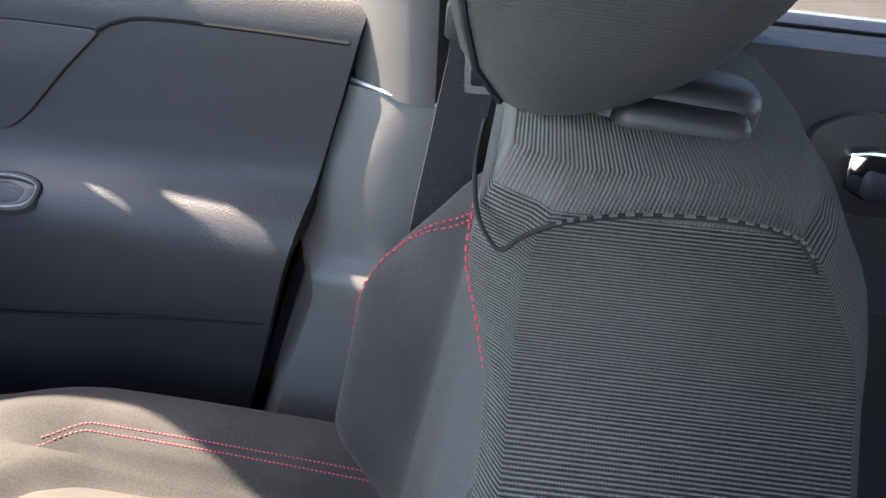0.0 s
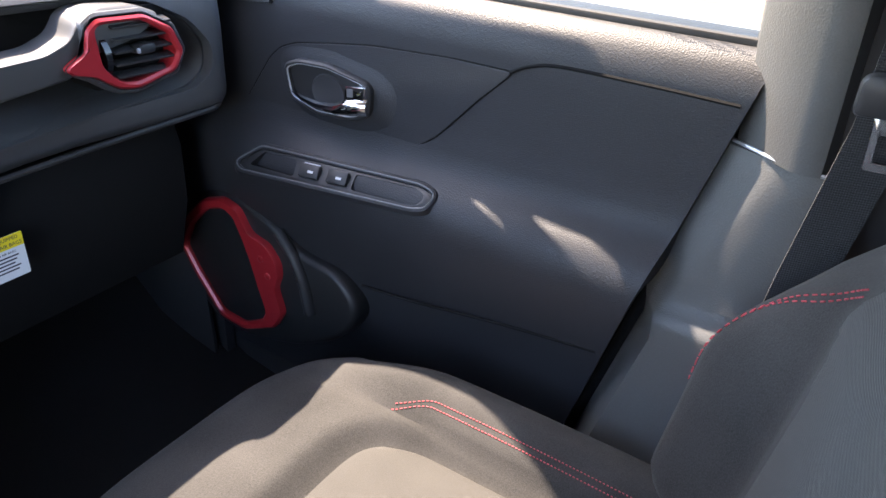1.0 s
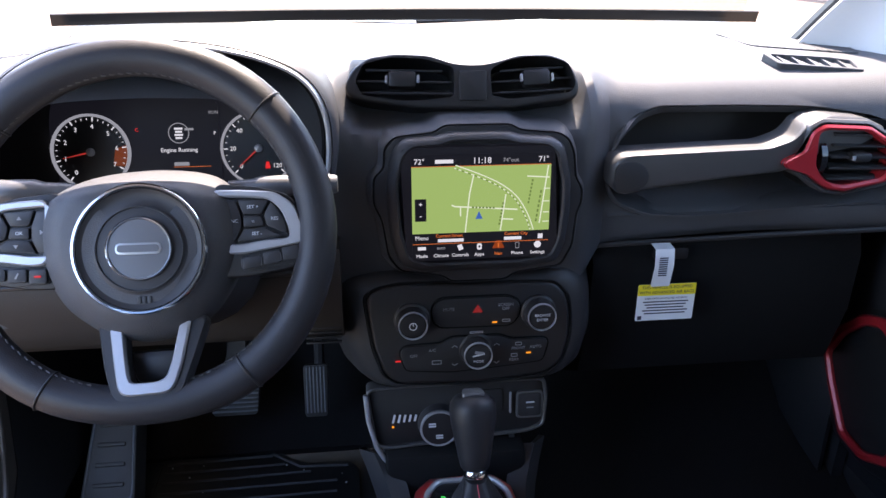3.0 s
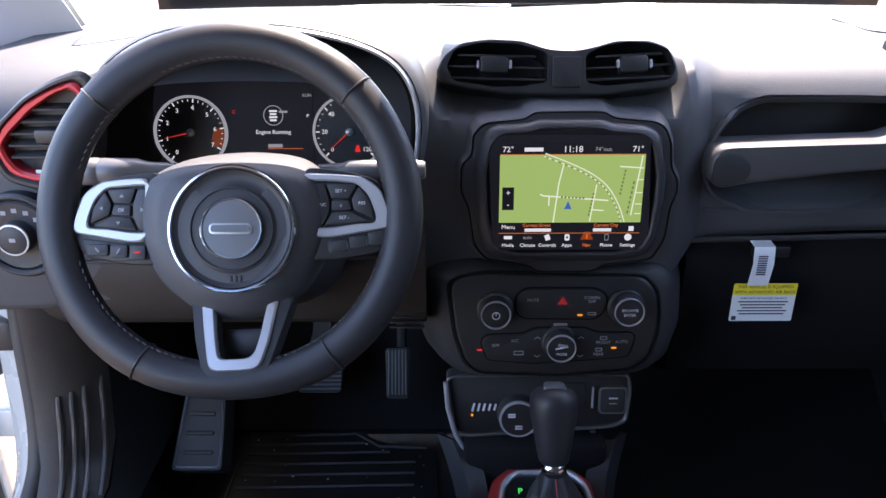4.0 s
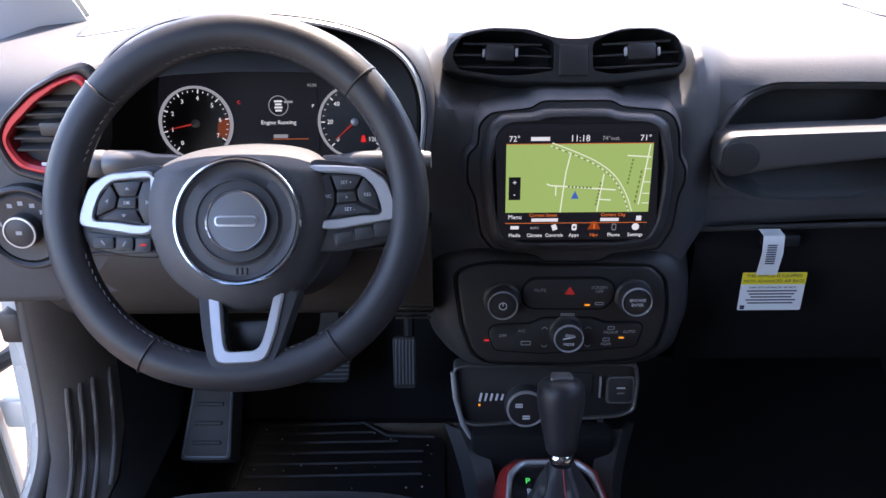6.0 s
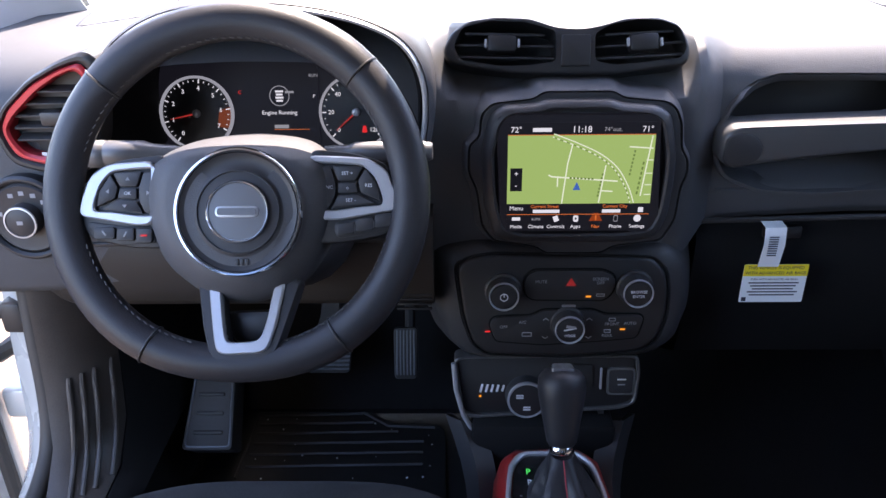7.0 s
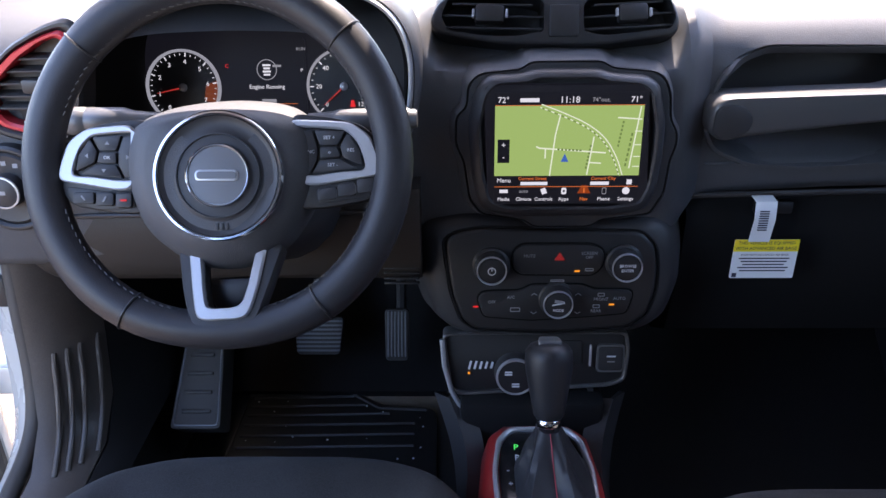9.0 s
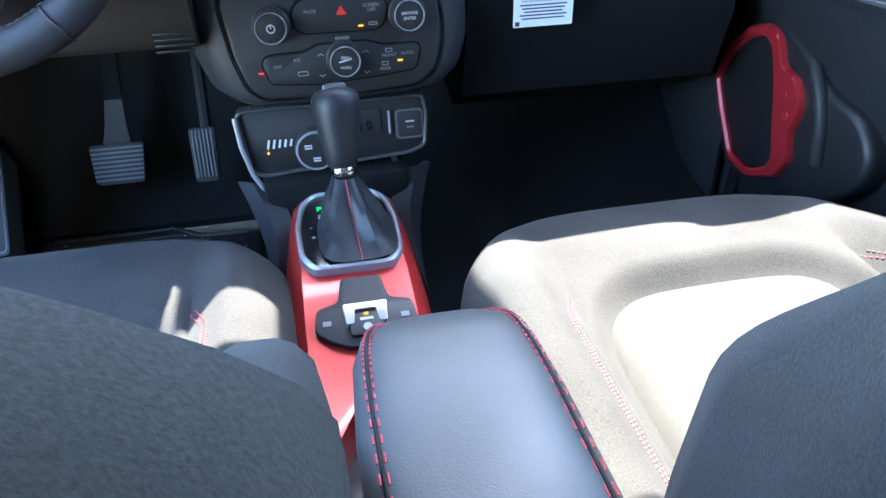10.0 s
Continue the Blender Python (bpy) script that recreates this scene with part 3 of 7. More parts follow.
for pts, z in (([(-0.640, 1.135), (-0.555, 1.245), (-0.590, 1.41), (-0.715, 1.41)], 1.0660), ([(0.470, 1.265), (0.600, 1.18), (0.660, 1.41), (0.475, 1.41)], 1.0600)):
    GP = pose(0, 1.14, z, 1.9)
    pts = [(x, y - 1.14) for x, y in pts]
    gr = part("speaker_grille", prism(rounded(pts, 0.02), 0.0008, GP, 0.0004, back=-0.004), DASH, dash, "perforated speaker grille")
    bm = bmesh.new()
    k, y = 0, min(p[1] for p in pts) + 0.012
    while y < max(p[1] for p in pts) - 0.012:
        x = min(p[0] for p in pts) + 0.010 + 0.004 * (k % 2)
        while x < max(p[0] for p in pts) - 0.010:
            crossings = 0
            for i in range(4):
                (ax, ay), (bx, by) = pts[i], pts[(i + 1) % 4]
                if (ay > y) != (by > y) and x < ax + (y - ay) / (by - ay) * (bx - ax):
                    crossings += 1
            if crossings % 2:
                bm.faces.new([bm.verts.new(GP @ Vector((x + 0.0022 * math.cos(math.pi * j / 3), y + 0.0042 * math.sin(math.pi * j / 3), 0.0012))) for j in range(6)])
            x += 0.008
        y += 0.012
        k += 1
    tagged(part("perforation", bm, DARK, gr), "fine round perforations", kind="stuff")

# ---- steering wheel ----
WHEEL = facing(-0.3555, 0.812, 0.955, 25)
wheel = thing("steering_wheel", (-0.357, 0.812, 0.955), "black leather steering wheel with silver spokes", "steering wheel")
R = 0.1665
rows = []
for i in range(72):
    a = 2 * math.pi * i / 72
    flat = 1.0 - 0.035 * max(0, -math.sin(a)) ** 6
    grip = 1.0 + 0.10 * max(0, math.cos(2 * (abs(abs(a - math.pi) - math.pi / 2) - 0.6))) ** 4 * (1 if math.sin(a) > -0.2 else 0.3)
    c, s = math.cos(a), math.sin(a) * flat
    rows.append([WHEEL @ Vector((c * (R + 0.0185 * grip * math.cos(b)), s * (R + 0.0185 * grip * math.cos(b)), 0.0165 * math.sin(b))) for b in [2 * math.pi * j / 14 for j in range(14)]])
bm = bmesh.new()
made = [ring_of(bm, r) for r in rows]
for i in range(72):
    bridge(bm, made[i], made[(i + 1) % 72])
rim = part("rim", bm, LEATHER, wheel, "stitched black leather rim")


def rim_point(deg, b, out=0.0):
    a = radians(deg)
    flat = 1.0 - 0.035 * max(0, -math.sin(a)) ** 6
    return WHEEL @ Vector((math.cos(a) * (R + (0.0187 + out) * math.cos(b)), math.sin(a) * flat * (R + (0.0187 + out) * math.cos(b)), (0.0167 + out) * math.sin(b)))


for deg in (44, 140, 240, 306):
    part("seam", tube([rim_point(deg, 2 * math.pi * j / 20, 0.0006) for j in range(20)], 0.0012, 6, closed=True), DARK, rim)
bm = bmesh.new()
for i in range(120):
    deg = 3 * i
    if min(abs((deg - d + 180) % 360 - 180) for d in (0, 180, 270)) < 16:
        continue
    p, q = rim_point(deg, math.pi * 0.88, 0.0006), rim_point(deg + 1.6, math.pi * 0.86, 0.0006)
    tube([p, q], 0.0007, 4, bm=bm)
tagged(part("stitching", bm, NUMERAL, rim), "fine grey rim stitching", kind="stuff")

hub_outline = rounded([(-0.081, 0.010), (-0.076, 0.034), (-0.056, 0.056), (-0.030, 0.065), (0.0035, 0.069), (0.036, 0.065), (0.062, 0.057), (0.087, 0.036), (0.093, 0.010), (0.093, -0.014), (0.083, -0.046), (0.062, -0.077), (0.036, -0.094), (0.0035, -0.101), (-0.029, -0.094), (-0.060, -0.068), (-0.076, -0.038), (-0.081, -0.010)], 0.014, 4)
HUB = WHEEL @ pose(0.0090, -0.0170, -0.012)
HUB_PTS = [(x * (1.16 if x < 0 else 1.03) - 0.0075, y * 1.04 + 0.0170) for x, y in hub_outline]


def hub_ring(grow, z):
    return [HUB @ Vector((x * grow, y * grow, z - 0.040 * max(0.0, (y * grow - 0.047) / 0.03) ** 1.3)) for x, y in HUB_PTS]


cover = part("airbag_cover", loft([hub_ring(0.96, -0.03), hub_ring(1.0, -0.016), hub_ring(1.0, -0.006), hub_ring(0.985, 0.003), hub_ring(0.95, 0.0105), hub_ring(0.90, 0.0180), hub_ring(0.84, 0.0245), hub_ring(0.78, 0.0298), hub_ring(0.72, 0.0338), hub_ring(0.66, 0.0362), hub_ring(0.35, 0.0375)]), DASH, wheel, "domed dark airbag cover", smooth=60)
ring = lathe([(0.0548, 0.030), (0.0552, 0.0400), (0.0566, 0.0420), (0.0582, 0.0420), (0.0596, 0.0395), (0.0600, 0.030)], HUB, 64)
part("chrome_ring", ring, CHROME, wheel, "thin chrome ring")
part("disc", lathe([(0.0548, 0.028), (0.0546, 0.0395), (0.0500, 0.0365), (0.042, 0.0368), (0.0388, 0.0385), (0.0384, 0.0405), (0.0376, 0.0405), (0.0372, 0.0388), (0.031, 0.0392), (0.0, 0.0394)], HUB, 64), TRIM, wheel)
badge = part("badge", lathe([(0.0292, 0.034), (0.0292, 0.0425), (0.0282, 0.0440), (0.0268, 0.0425), (0.0264, 0.0410), (0.0, 0.0412)], HUB, 56), CHROME, wheel, "round chrome-edged badge")
part("badge_face", lathe([(0.0263, 0.036), (0.0263, 0.0415), (0.0, 0.0420)], HUB, 40), GREY, badge)
emblem = part("emblem", prism(box_outline(0.040, 0.0105, 0.005, 4), 0.0432, HUB, 0.0008, back=0.0415), SILVER, badge)
part("emblem_core", prism(box_outline(0.036, 0.0065, 0.003, 4), 0.0440, HUB, back=0.0425), GREY, emblem)
for x in (-0.0045, 0.0, 0.0045):
    part("airbag_mark", box((0.0034, 0.006, 0.001), HUB @ pose(x + 0.003, -0.046, 0.0370), 0.0003), DARK, wheel)

for s in (-1, 1):
    k = 1.0 if s > 0 else 0.955
    inner = 0.070 if s > 0 else 0.081
    def spoke(pts):
        return [(s * x * k, y + (0.0 if s > 0 else -0.004)) for x, y in pts]
    base = rounded(spoke([(0.157, 0.010), (0.140, 0.032), (0.110, 0.040), (0.070, 0.044), (0.070, -0.046), (0.100, -0.046), (0.146, -0.038), (0.158, -0.020)]), 0.010, 4)
    part("spoke", prism(base, 0.002, WHEEL, 0.003, back=-0.016), DARK, wheel)
    silver_out = rounded(spoke([(0.155, -0.015), (0.154, -0.003), (0.145, 0.022), (0.127, 0.034), (0.100, 0.036), (inner, 0.037), (inner, -0.023), (0.096, -0.0245), (0.120, -0.0205)]), 0.007, 4)
    silver_in = rounded(spoke([(0.1405, -0.0105), (0.140, -0.002), (0.1335, 0.0155), (0.122, 0.0272), (0.100, 0.0292), (inner - 0.002, 0.0302), (inner - 0.002, -0.0150), (0.096, -0.0150), (0.120, -0.0115)]), 0.006, 4)
    part("spoke_trim", frame_plate(silver_out, silver_in, 0.008, WHEEL, back=-0.004, lip=0.0015), SILVER, wheel, "satin silver spoke trim")
    seg = {"up": [(-0.0155, 0.0275), (0.015, 0.0265), (0.0075, 0.0125), (-0.010, 0.0125)], "down": [(-0.017, -0.0135), (0.027, -0.009), (0.010, 0.0005), (-0.010, -0.0005)],
           "outer": [(0.0165, 0.0255), (0.0285, 0.0085), (0.031, -0.007), (0.0115, 0.0015), (0.009, 0.0125)], "inner": [(-0.034, -0.0135), (-0.0335, 0.028), (-0.0165, 0.0275), (-0.0115, 0.012), (-0.0115, -0.0005), (-0.018, -0.0135)], "middle": [(-0.010, 0.0005), (0.0102, 0.0015), (0.0077, 0.0115), (-0.010, 0.0115)]}
    for key, pts in seg.items():
        pts = spoke([(0.1075 + x, y) for x, y in pts])
        cx, cy = sum(p[0] for p in pts) / len(pts), sum(p[1] for p in pts) / len(pts)
        pts = [(cx + (x - cx) * 0.95, cy + (y - cy) * 0.95) for x, y in pts]
        b = part("button", prism(rounded(pts, 0.002, 3), 0.0065, WHEEL, 0.0010, back=0.0), TRIM, wheel)
        turn = {"up": 0, "down": 180, "outer": 90, "inner": -90, "middle": 0}[key]
        if key != "middle" and s < 0:
            part("mark", prism([(-0.0022, -0.0012), (0.0022, -0.0012), (0.0, 0.0020)], 0.0069, WHEEL @ pose(cx, cy, 0, 0, 0, turn), back=0.0064), DIMPRINT, b)
        elif s > 0:
            lettering("mark", {"up": "SET +", "down": "SET -", "outer": "RES", "inner": "CANC", "middle": "o"}[key], 0.0045, WHEEL @ pose(cx, cy, 0.0067), PRINT, b)
        else:
            lettering("mark", "OK", 0.0045, WHEEL @ pose(cx, cy, 0.0067), PRINT, b)
    low_pts = spoke([(0.094, -0.0265), (0.120, -0.0225), (0.150, -0.0185), (0.153, -0.024), (0.146, -0.034), (0.120, -0.0385), (0.098, -0.0415), (0.094, -0.037)]) if s > 0 else [(-0.142, -0.024), (-0.110, -0.0285), (-0.078, -0.0290), (-0.076, -0.045), (-0.110, -0.0465), (-0.132, -0.041), (-0.141, -0.032)]
    part("button_tray", prism(rounded(low_pts, 0.004, 3), 0.0035, WHEEL, 0.001, back=-0.008), DARK, wheel)
    for i in range(3):
        a, b_ = ((0.0965, 0.1135), (0.1145, 0.1315), (0.1325, 0.1485))[i] if s > 0 else ((-0.094, -0.079), (-0.1125, -0.096), (-0.1345, -0.1145))[i]
        lift = 0.0042 * i
        ya, yb = (-0.0390 + lift * 0.8, -0.0275 + lift) if s > 0 else (-0.0445 + 0.0018 * i, -0.0310 + 0.0006 * i)
        b = part("button", prism(rounded([(a, ya), (b_, ya + (0.002 if s > 0 else 0)), (b_, yb + (0.002 if s > 0 else 0)), (a, yb)], 0.0025, 3), 0.007, WHEEL, 0.0010, back=0.0), TRIM, wheel)
        xm, ym = (a + b_) / 2, (ya + yb) / 2
        if s < 0:
            part("mark", box((0.006, 0.0018, 0.0006), WHEEL @ pose(xm, ym, 0.0073, 0, 0, (0, 60, -50)[i]), 0.0002), (LIT_RED if i == 0 else DIMPRINT), b)
        elif i < 2:
            part("mark", box((0.0016, 0.0085, 0.0006), WHEEL @ pose(b_ + 0.0005, ym + 0.001, 0.0073), 0.0002), DARK, b)

# lower spoke
low_out = rounded([(-0.0265, -0.082), (0.0475, -0.080), (0.0405, -0.122), (0.0335, -0.1455), (0.026, -0.1500), (-0.0105, -0.1515), (-0.0165, -0.146), (-0.0205, -0.124)], 0.008, 4)
low_in = rounded([(-0.0145, -0.083), (0.0375, -0.082), (0.0310, -0.119), (0.0265, -0.1345), (0.020, -0.1390), (-0.0035, -0.1400), (-0.0072, -0.1360), (-0.0100, -0.120)], 0.006, 4)
LSP = WHEEL @ pose(0, -0.08, 0.001, -11.5) @ pose(0, 0.08, 0)
part("lower_spoke", frame_plate(rounded([(-0.038, -0.080), (0.0625, -0.078), (0.0485, -0.124), (0.0400, -0.150), (0.030, -0.156), (-0.0140, -0.158), (-0.0225, -0.152), (-0.0300, -0.126)], 0.008, 4), low_in, -0.001, LSP, back=-0.022, lip=0.002), TRIM, wheel)
part("lower_trim", frame_plate(low_out, low_in, 0.003, LSP, back=-0.006, lip=0.002), SILVER, wheel, "satin silver lower spoke trim")
part("lower_web", prism(rounded([(-0.016, -0.112), (0.036, -0.110), (0.030, -0.142), (-0.008, -0.142)], 0.006, 3), -0.012, WHEEL, 0.006, back=-0.02), DARK, wheel)
part("column", lathe([(0.05, -0.22), (0.055, -0.05), (0.045, -0.03)], WHEEL, 28), DARK, wheel)
part("shroud", loft([[WHEEL @ Vector((w * c, -0.02 + h * s, z)) for c, s in circle(1, 20)] for w, h, z in ((0.07, 0.06, -0.06), (0.085, 0.075, -0.10), (0.09, 0.08, -0.22))]), TRIM, wheel)
for s in (-1, 1):
    ST = WHEEL @ pose(s * 0.03, 0.050, -0.075) @ pose(0, 0, 0, 0, s * 88, 0)
    far, fat = (1.0, 1.28) if s < 0 else (0.84, 1.0)
    st = part("stalk", lathe([(r * fat, z * far) for r, z in ((0.007, 0.05), (0.0085, 0.080), (0.0110, 0.090), (0.0112, 0.125), (0.0108, 0.127), (0.0108, 0.129), (0.0114, 0.130), (0.0114, 0.146), (0.0106, 0.148), (0.0106, 0.150), (0.0118, 0.151), (0.0118, 0.172), (0.0095, 0.178))], ST, 24), GREY, wheel, "grey column stalk with a turning collar")
    part("stalk_mark", box((0.0006, 0.0026, 0.008), ST @ pose(-0.0118 * fat, 0, 0.160 * far), 0.0002), PRINT, st)
    if s > 0:
        part("stalk_tip", lathe([(0.0080, 0.140), (0.0100, 0.142), (0.0100, 0.152), (0.0085, 0.155)], ST, 20), GREY, st)

# ---- instrument cluster ----
cluster = thing("instrument_cluster", (-0.395, 1.17, 0.93), "lit instrument cluster behind a dark hood", "instrument cluster")
CL = facing(-0.395, 1.165, 0.945, 12)
part("back_plate", prism(rounded([(-0.235, -0.075), (0.205, -0.075), (0.205, 0.05), (0.12, 0.11), (-0.13, 0.11), (-0.235, 0.05)], 0.03, 4), 0.0, CL, back=-0.01), SCREEN_BLACK, cluster)
arch = [(-0.200, 0.89), (-0.180, 0.96), (-0.178, 1.025), (-0.200, 1.070), (-0.250, 1.096), (-0.320, 1.110), (-0.395, 1.113), (-0.465, 1.102), (-0.520, 1.072), (-0.552, 1.030), (-0.565, 0.97), (-0.56, 0.90)]
path = smooth_path([(x, 0, z) for x, z in arch], 5)
def hood_row(y, grow, low=1.0):
    return [Vector((-0.395 + (p.x + 0.395) * grow, y - 0.02 * max(0, p.z - 1.0), 0.95 + (p.z - 0.95) * grow * low)) for p in path]
part("hood", sheet([hood_row(0.985, 0.97), hood_row(0.972, 1.0), hood_row(0.980, 1.02), hood_row(1.00, 1.03), hood_row(1.06, 1.035, 0.99), hood_row(1.16, 1.03, 0.91), hood_row(1.28, 1.0, 0.80), hood_row(1.38, 0.97, 0.70)], 0.006), DASH, cluster, "dark hood over the gauges")
part("hood_trim", sheet([hood_row(0.966, 0.982), hood_row(0.982, 1.010)], 0.003), SILVER, cluster)
# lining coloured near-black, for the shade inside the hood
part("hood_lining", sheet([hood_row(0.99, 0.955), hood_row(1.10, 0.97, 0.93), hood_row(1.165, 0.97, 0.87)], 0.003), SHADE_BLACK, cluster)
for gx, numbers, step0, span, needle in ((-0.112, "01234567", 232, 262, 192), (0.112, ("0", "20", "40", "60", "80", "100", "120"), 225, 270, 222)):
    G = CL @ pose(gx * 0.99, -0.001, 0.002) @ Matrix.Scale(0.93, 4)
    g = part("gauge", lathe([(0.055, 0.0), (0.055, 0.004), (0.0, 0.0045)], G, 40), DARK, cluster, "round dial with white figures")
    part("gauge_ring", lathe([(0.0512, 0.003), (0.0520, 0.0085), (0.0532, 0.0100), (0.0546, 0.0095), (0.0552, 0.006), (0.0552, 0.0)], G, 56), glow("lit dial ring", (0.55, 0.58, 0.64), 0.5), g, "bright ring round the dial")
    n = len(numbers)
    bm = bmesh.new()
    for i in range((n - 1) * 4 + 1):
        a = radians(step0 - span * i / ((n - 1) * 4))
        big = i % 4 == 0
        box((0.006 if big else 0.0028, 0.0016 if big else 0.0008, 0.0006), G @ pose(0.0475 * math.cos(a), 0.0475 * math.sin(a), 0.0052, 0, 0, math.degrees(a)), 0, bm)
    part("tick", bm, LIT_WHITE, g)
    for i, t in enumerate(numbers):
        a = radians(step0 - span * i / (n - 1))
        lettering("figure", t, 0.0092, G @ pose(0.037 * math.cos(a), 0.037 * math.sin(a), 0.0050), LIT_WHITE, g)
    a = radians(needle)
    part("needle", prism([(0.0, -0.0012), (0.040, -0.0004), (0.040, 0.0004), (0.0, 0.0012)], 0.0075, G @ pose(0, 0, 0, 0, 0, needle), back=0.0065), glow("lit needle", (0.8, 0.06, 0.05), 0.5), g)
    part("needle_cap", lathe([(0.006, 0.005), (0.006, 0.008), (0.004, 0.0092), (0.0, 0.0094)], G, 20), SILVER, g)
    if gx < 0:
        part("red_zone", prism(rounded([(0.030, -0.020), (0.049, -0.022), (0.052, 0.010), (0.034, 0.004)], 0.003), 0.0049, G, back=0.0044), glow("red zone", (0.40, 0.09, 0.03), 0.36), g)
    else:
        part("belt_light", prism([(0.008, -0.030), (0.016, -0.030), (0.014, -0.020), (0.010, -0.020)], 0.0052, G, back=0.0046), LIT_RED, g)
info = part("display", prism(box_outline(0.118, 0.108, 0.006), 0.003, CL @ pose(0, 0.01, 0), back=0.0), SCREEN_BLACK, cluster, "small lit driver display")
DI = CL @ pose(0, 0.01, 0.0034)
lettering("text", "Engine Running", 0.0080, DI @ pose(0.004, -0.011, 0), LIT_WHITE, info)
lettering("text", "RUN", 0.0062, DI @ pose(0.053, 0.039, 0), LIT_DIM, info)
lettering("text", "P", 0.0066, DI @ pose(0.053, 0.011, 0), LIT_WHITE, info)
lettering("text", "C", 0.0070, DI @ pose(-0.050, 0.017, 0), LIT_RED, info)
part("engine_ring", frame_plate(circle(0.0140, 28), circle(0.0128, 28), 0.0005, DI @ pose(0.005, 0.012, 0)), LIT_DIM, info)
for i in range(4):
    part("engine_bar", box((0.011 - 0.002 * (i % 2), 0.0026, 0.0004), DI @ pose(0.005, 0.018 - 0.0042 * i, 0.0006), 0), LIT_WHITE, info)
part("engine_tag", box((0.012, 0.003, 0.0004), DI @ pose(0.019, 0.017, 0), 0), LIT_DIM, info)
part("figure_bar", box((0.020, 0.005, 0.0004), DI @ pose(0.006, -0.030, 0), 0), LIT_DIM, info)
part("line", box((0.05, 0.0006, 0.0004), DI @ pose(0.02, -0.034, 0), 0), LIT_ORANGE, info)
# ---- centre vents, display and climate panel ----
CV = facing(-0.0141, 1.062, 1.039, 22) @ Matrix.Scale(0.97, 4)
hump_o = rounded([(-0.152, 0.003), (-0.1425, 0.0235), (-0.1215, 0.039), (-0.087, 0.0436), (-0.045, 0.0413), (-0.014, 0.0307), (0.0035, 0.0286), (0.024, 0.0284), (0.045, 0.0324), (0.0725, 0.0405), (0.114, 0.0409), (0.138, 0.032), (0.1487, 0.011), (0.151, -0.005), (0.1455, -0.0165), (0.094, -0.023), (0.059, -0.0275), (0.0035, -0.0272), (-0.066, -0.0254), (-0.115, -0.018), (-0.146, -0.010)], 0.008, 3)
outlets = thing("centre_air_outlet", (0, 1.08, 1.0), "pair of centre air outlets under one dark hood", "air vent")
housing = part("housing", prism(hump_o, 0.014, CV, 0.004, back=-0.075, steps=3), DARK, outlets)
open_l = rounded([(-0.1385, 0.009), (-0.128, 0.0305), (-0.096, 0.0385), (-0.052, 0.0368), (-0.018, 0.0275), (-0.0125, 0.0225), (-0.0130, -0.0112), (-0.045, -0.0162), (-0.080, -0.0165), (-0.130, -0.0085)], 0.006, 3)
open_r = rounded([(0.0346, 0.0225), (0.0553, 0.0330), (0.0863, 0.0388), (0.1174, 0.0368), (0.138, 0.0285), (0.1468, 0.004), (0.140, -0.0085), (0.094, -0.0135), (0.059, -0.0165), (0.0347, -0.0112)], 0.006, 3)
for hole, x0, x1, tx in ((open_l, -0.136, -0.014, -0.079), (open_r, 0.036, 0.144, 0.095)):
    cut(housing, prism(hole, 0.05, CV, back=-0.05))
    # back of the outlet in shade black, for the darkness inside
    o = part("outlet", prism(inset(hole, -0.002), -0.045, CV, back=-0.052), SHADE_BLACK, outlets)
    tilt = 2.5 if x0 > 0 else -1.5
    for y in (0.0265, 0.0125, -0.0020):
        cutin = 0.012 if y > 0.02 else 0.0
        part("slat", box((x1 - x0 - 2 * cutin, 0.003, 0.026), CV @ pose((x0 + x1) / 2, y, -0.006, 14, 0, tilt), 0.001), TRIM, o)
    part("tab", box((0.036, 0.021, 0.018), CV @ pose(tx, 0.0115, 0.006, 0, 0, tilt), 0.004), DARK, o)
    for d in (-0.0200, 0.0205):
        part("tab_edge", box((0.0032, 0.010, 0.006), CV @ pose(tx + d, 0.011, 0.013, 0, 0, tilt), 0.001), SILVER, o)
part("bridge", prism(rounded([(-0.0075, -0.018), (0.0285, -0.018), (0.0298, 0.0205), (-0.0065, 0.0205)], 0.003), 0.0165, CV, 0.002, back=0.0), DARK, outlets)

SC = facing(0, 1.0, 0.905, 4)
unit = thing("infotainment_unit", (0, 1.0, 0.905), "lit touchscreen showing a green road map", "touchscreen")
bez = rounded([(-0.1303, 0.006), (-0.1297, 0.039), (-0.117, 0.050), (-0.1159, 0.0746), (-0.103, 0.088), (-0.055, 0.0928), (-0.044, 0.101), (0.037, 0.101), (0.048, 0.0936), (0.098, 0.089), (0.110, 0.081), (0.1177, 0.0634), (0.1205, 0.033), (0.1296, 0.019), (0.1301, 0.0016), (0.1241, -0.0125), (0.1205, -0.0558), (0.1066, -0.0817), (0.047, -0.089), (0.035, -0.098), (-0.035, -0.098), (-0.046, -0.0893), (-0.099, -0.081), (-0.1135, -0.0624), (-0.1205, -0.015)], 0.007, 3)


def pod_ring(grow, z):
    return [SC @ Vector((x * grow, y * grow, z)) for x, y in bez]


part("skirt", loft([pod_ring(1.13, -0.060), pod_ring(1.10, -0.034), pod_ring(1.065, -0.016), pod_ring(1.035, -0.004), pod_ring(1.018, 0.001), pod_ring(1.010, -0.003), pod_ring(1.0, -0.030)], caps=False), DASH, unit, "dark padded mount round the screen")
part("surround", prism(bez, 0.0015, SC, 0.003, back=-0.04), TRIM, unit)
part("surround_groove", tube([SC @ Vector((*p, -0.001)) for p in inset(bez, -0.0012)], 0.0016, 6, closed=True), SHADE_BLACK, unit)
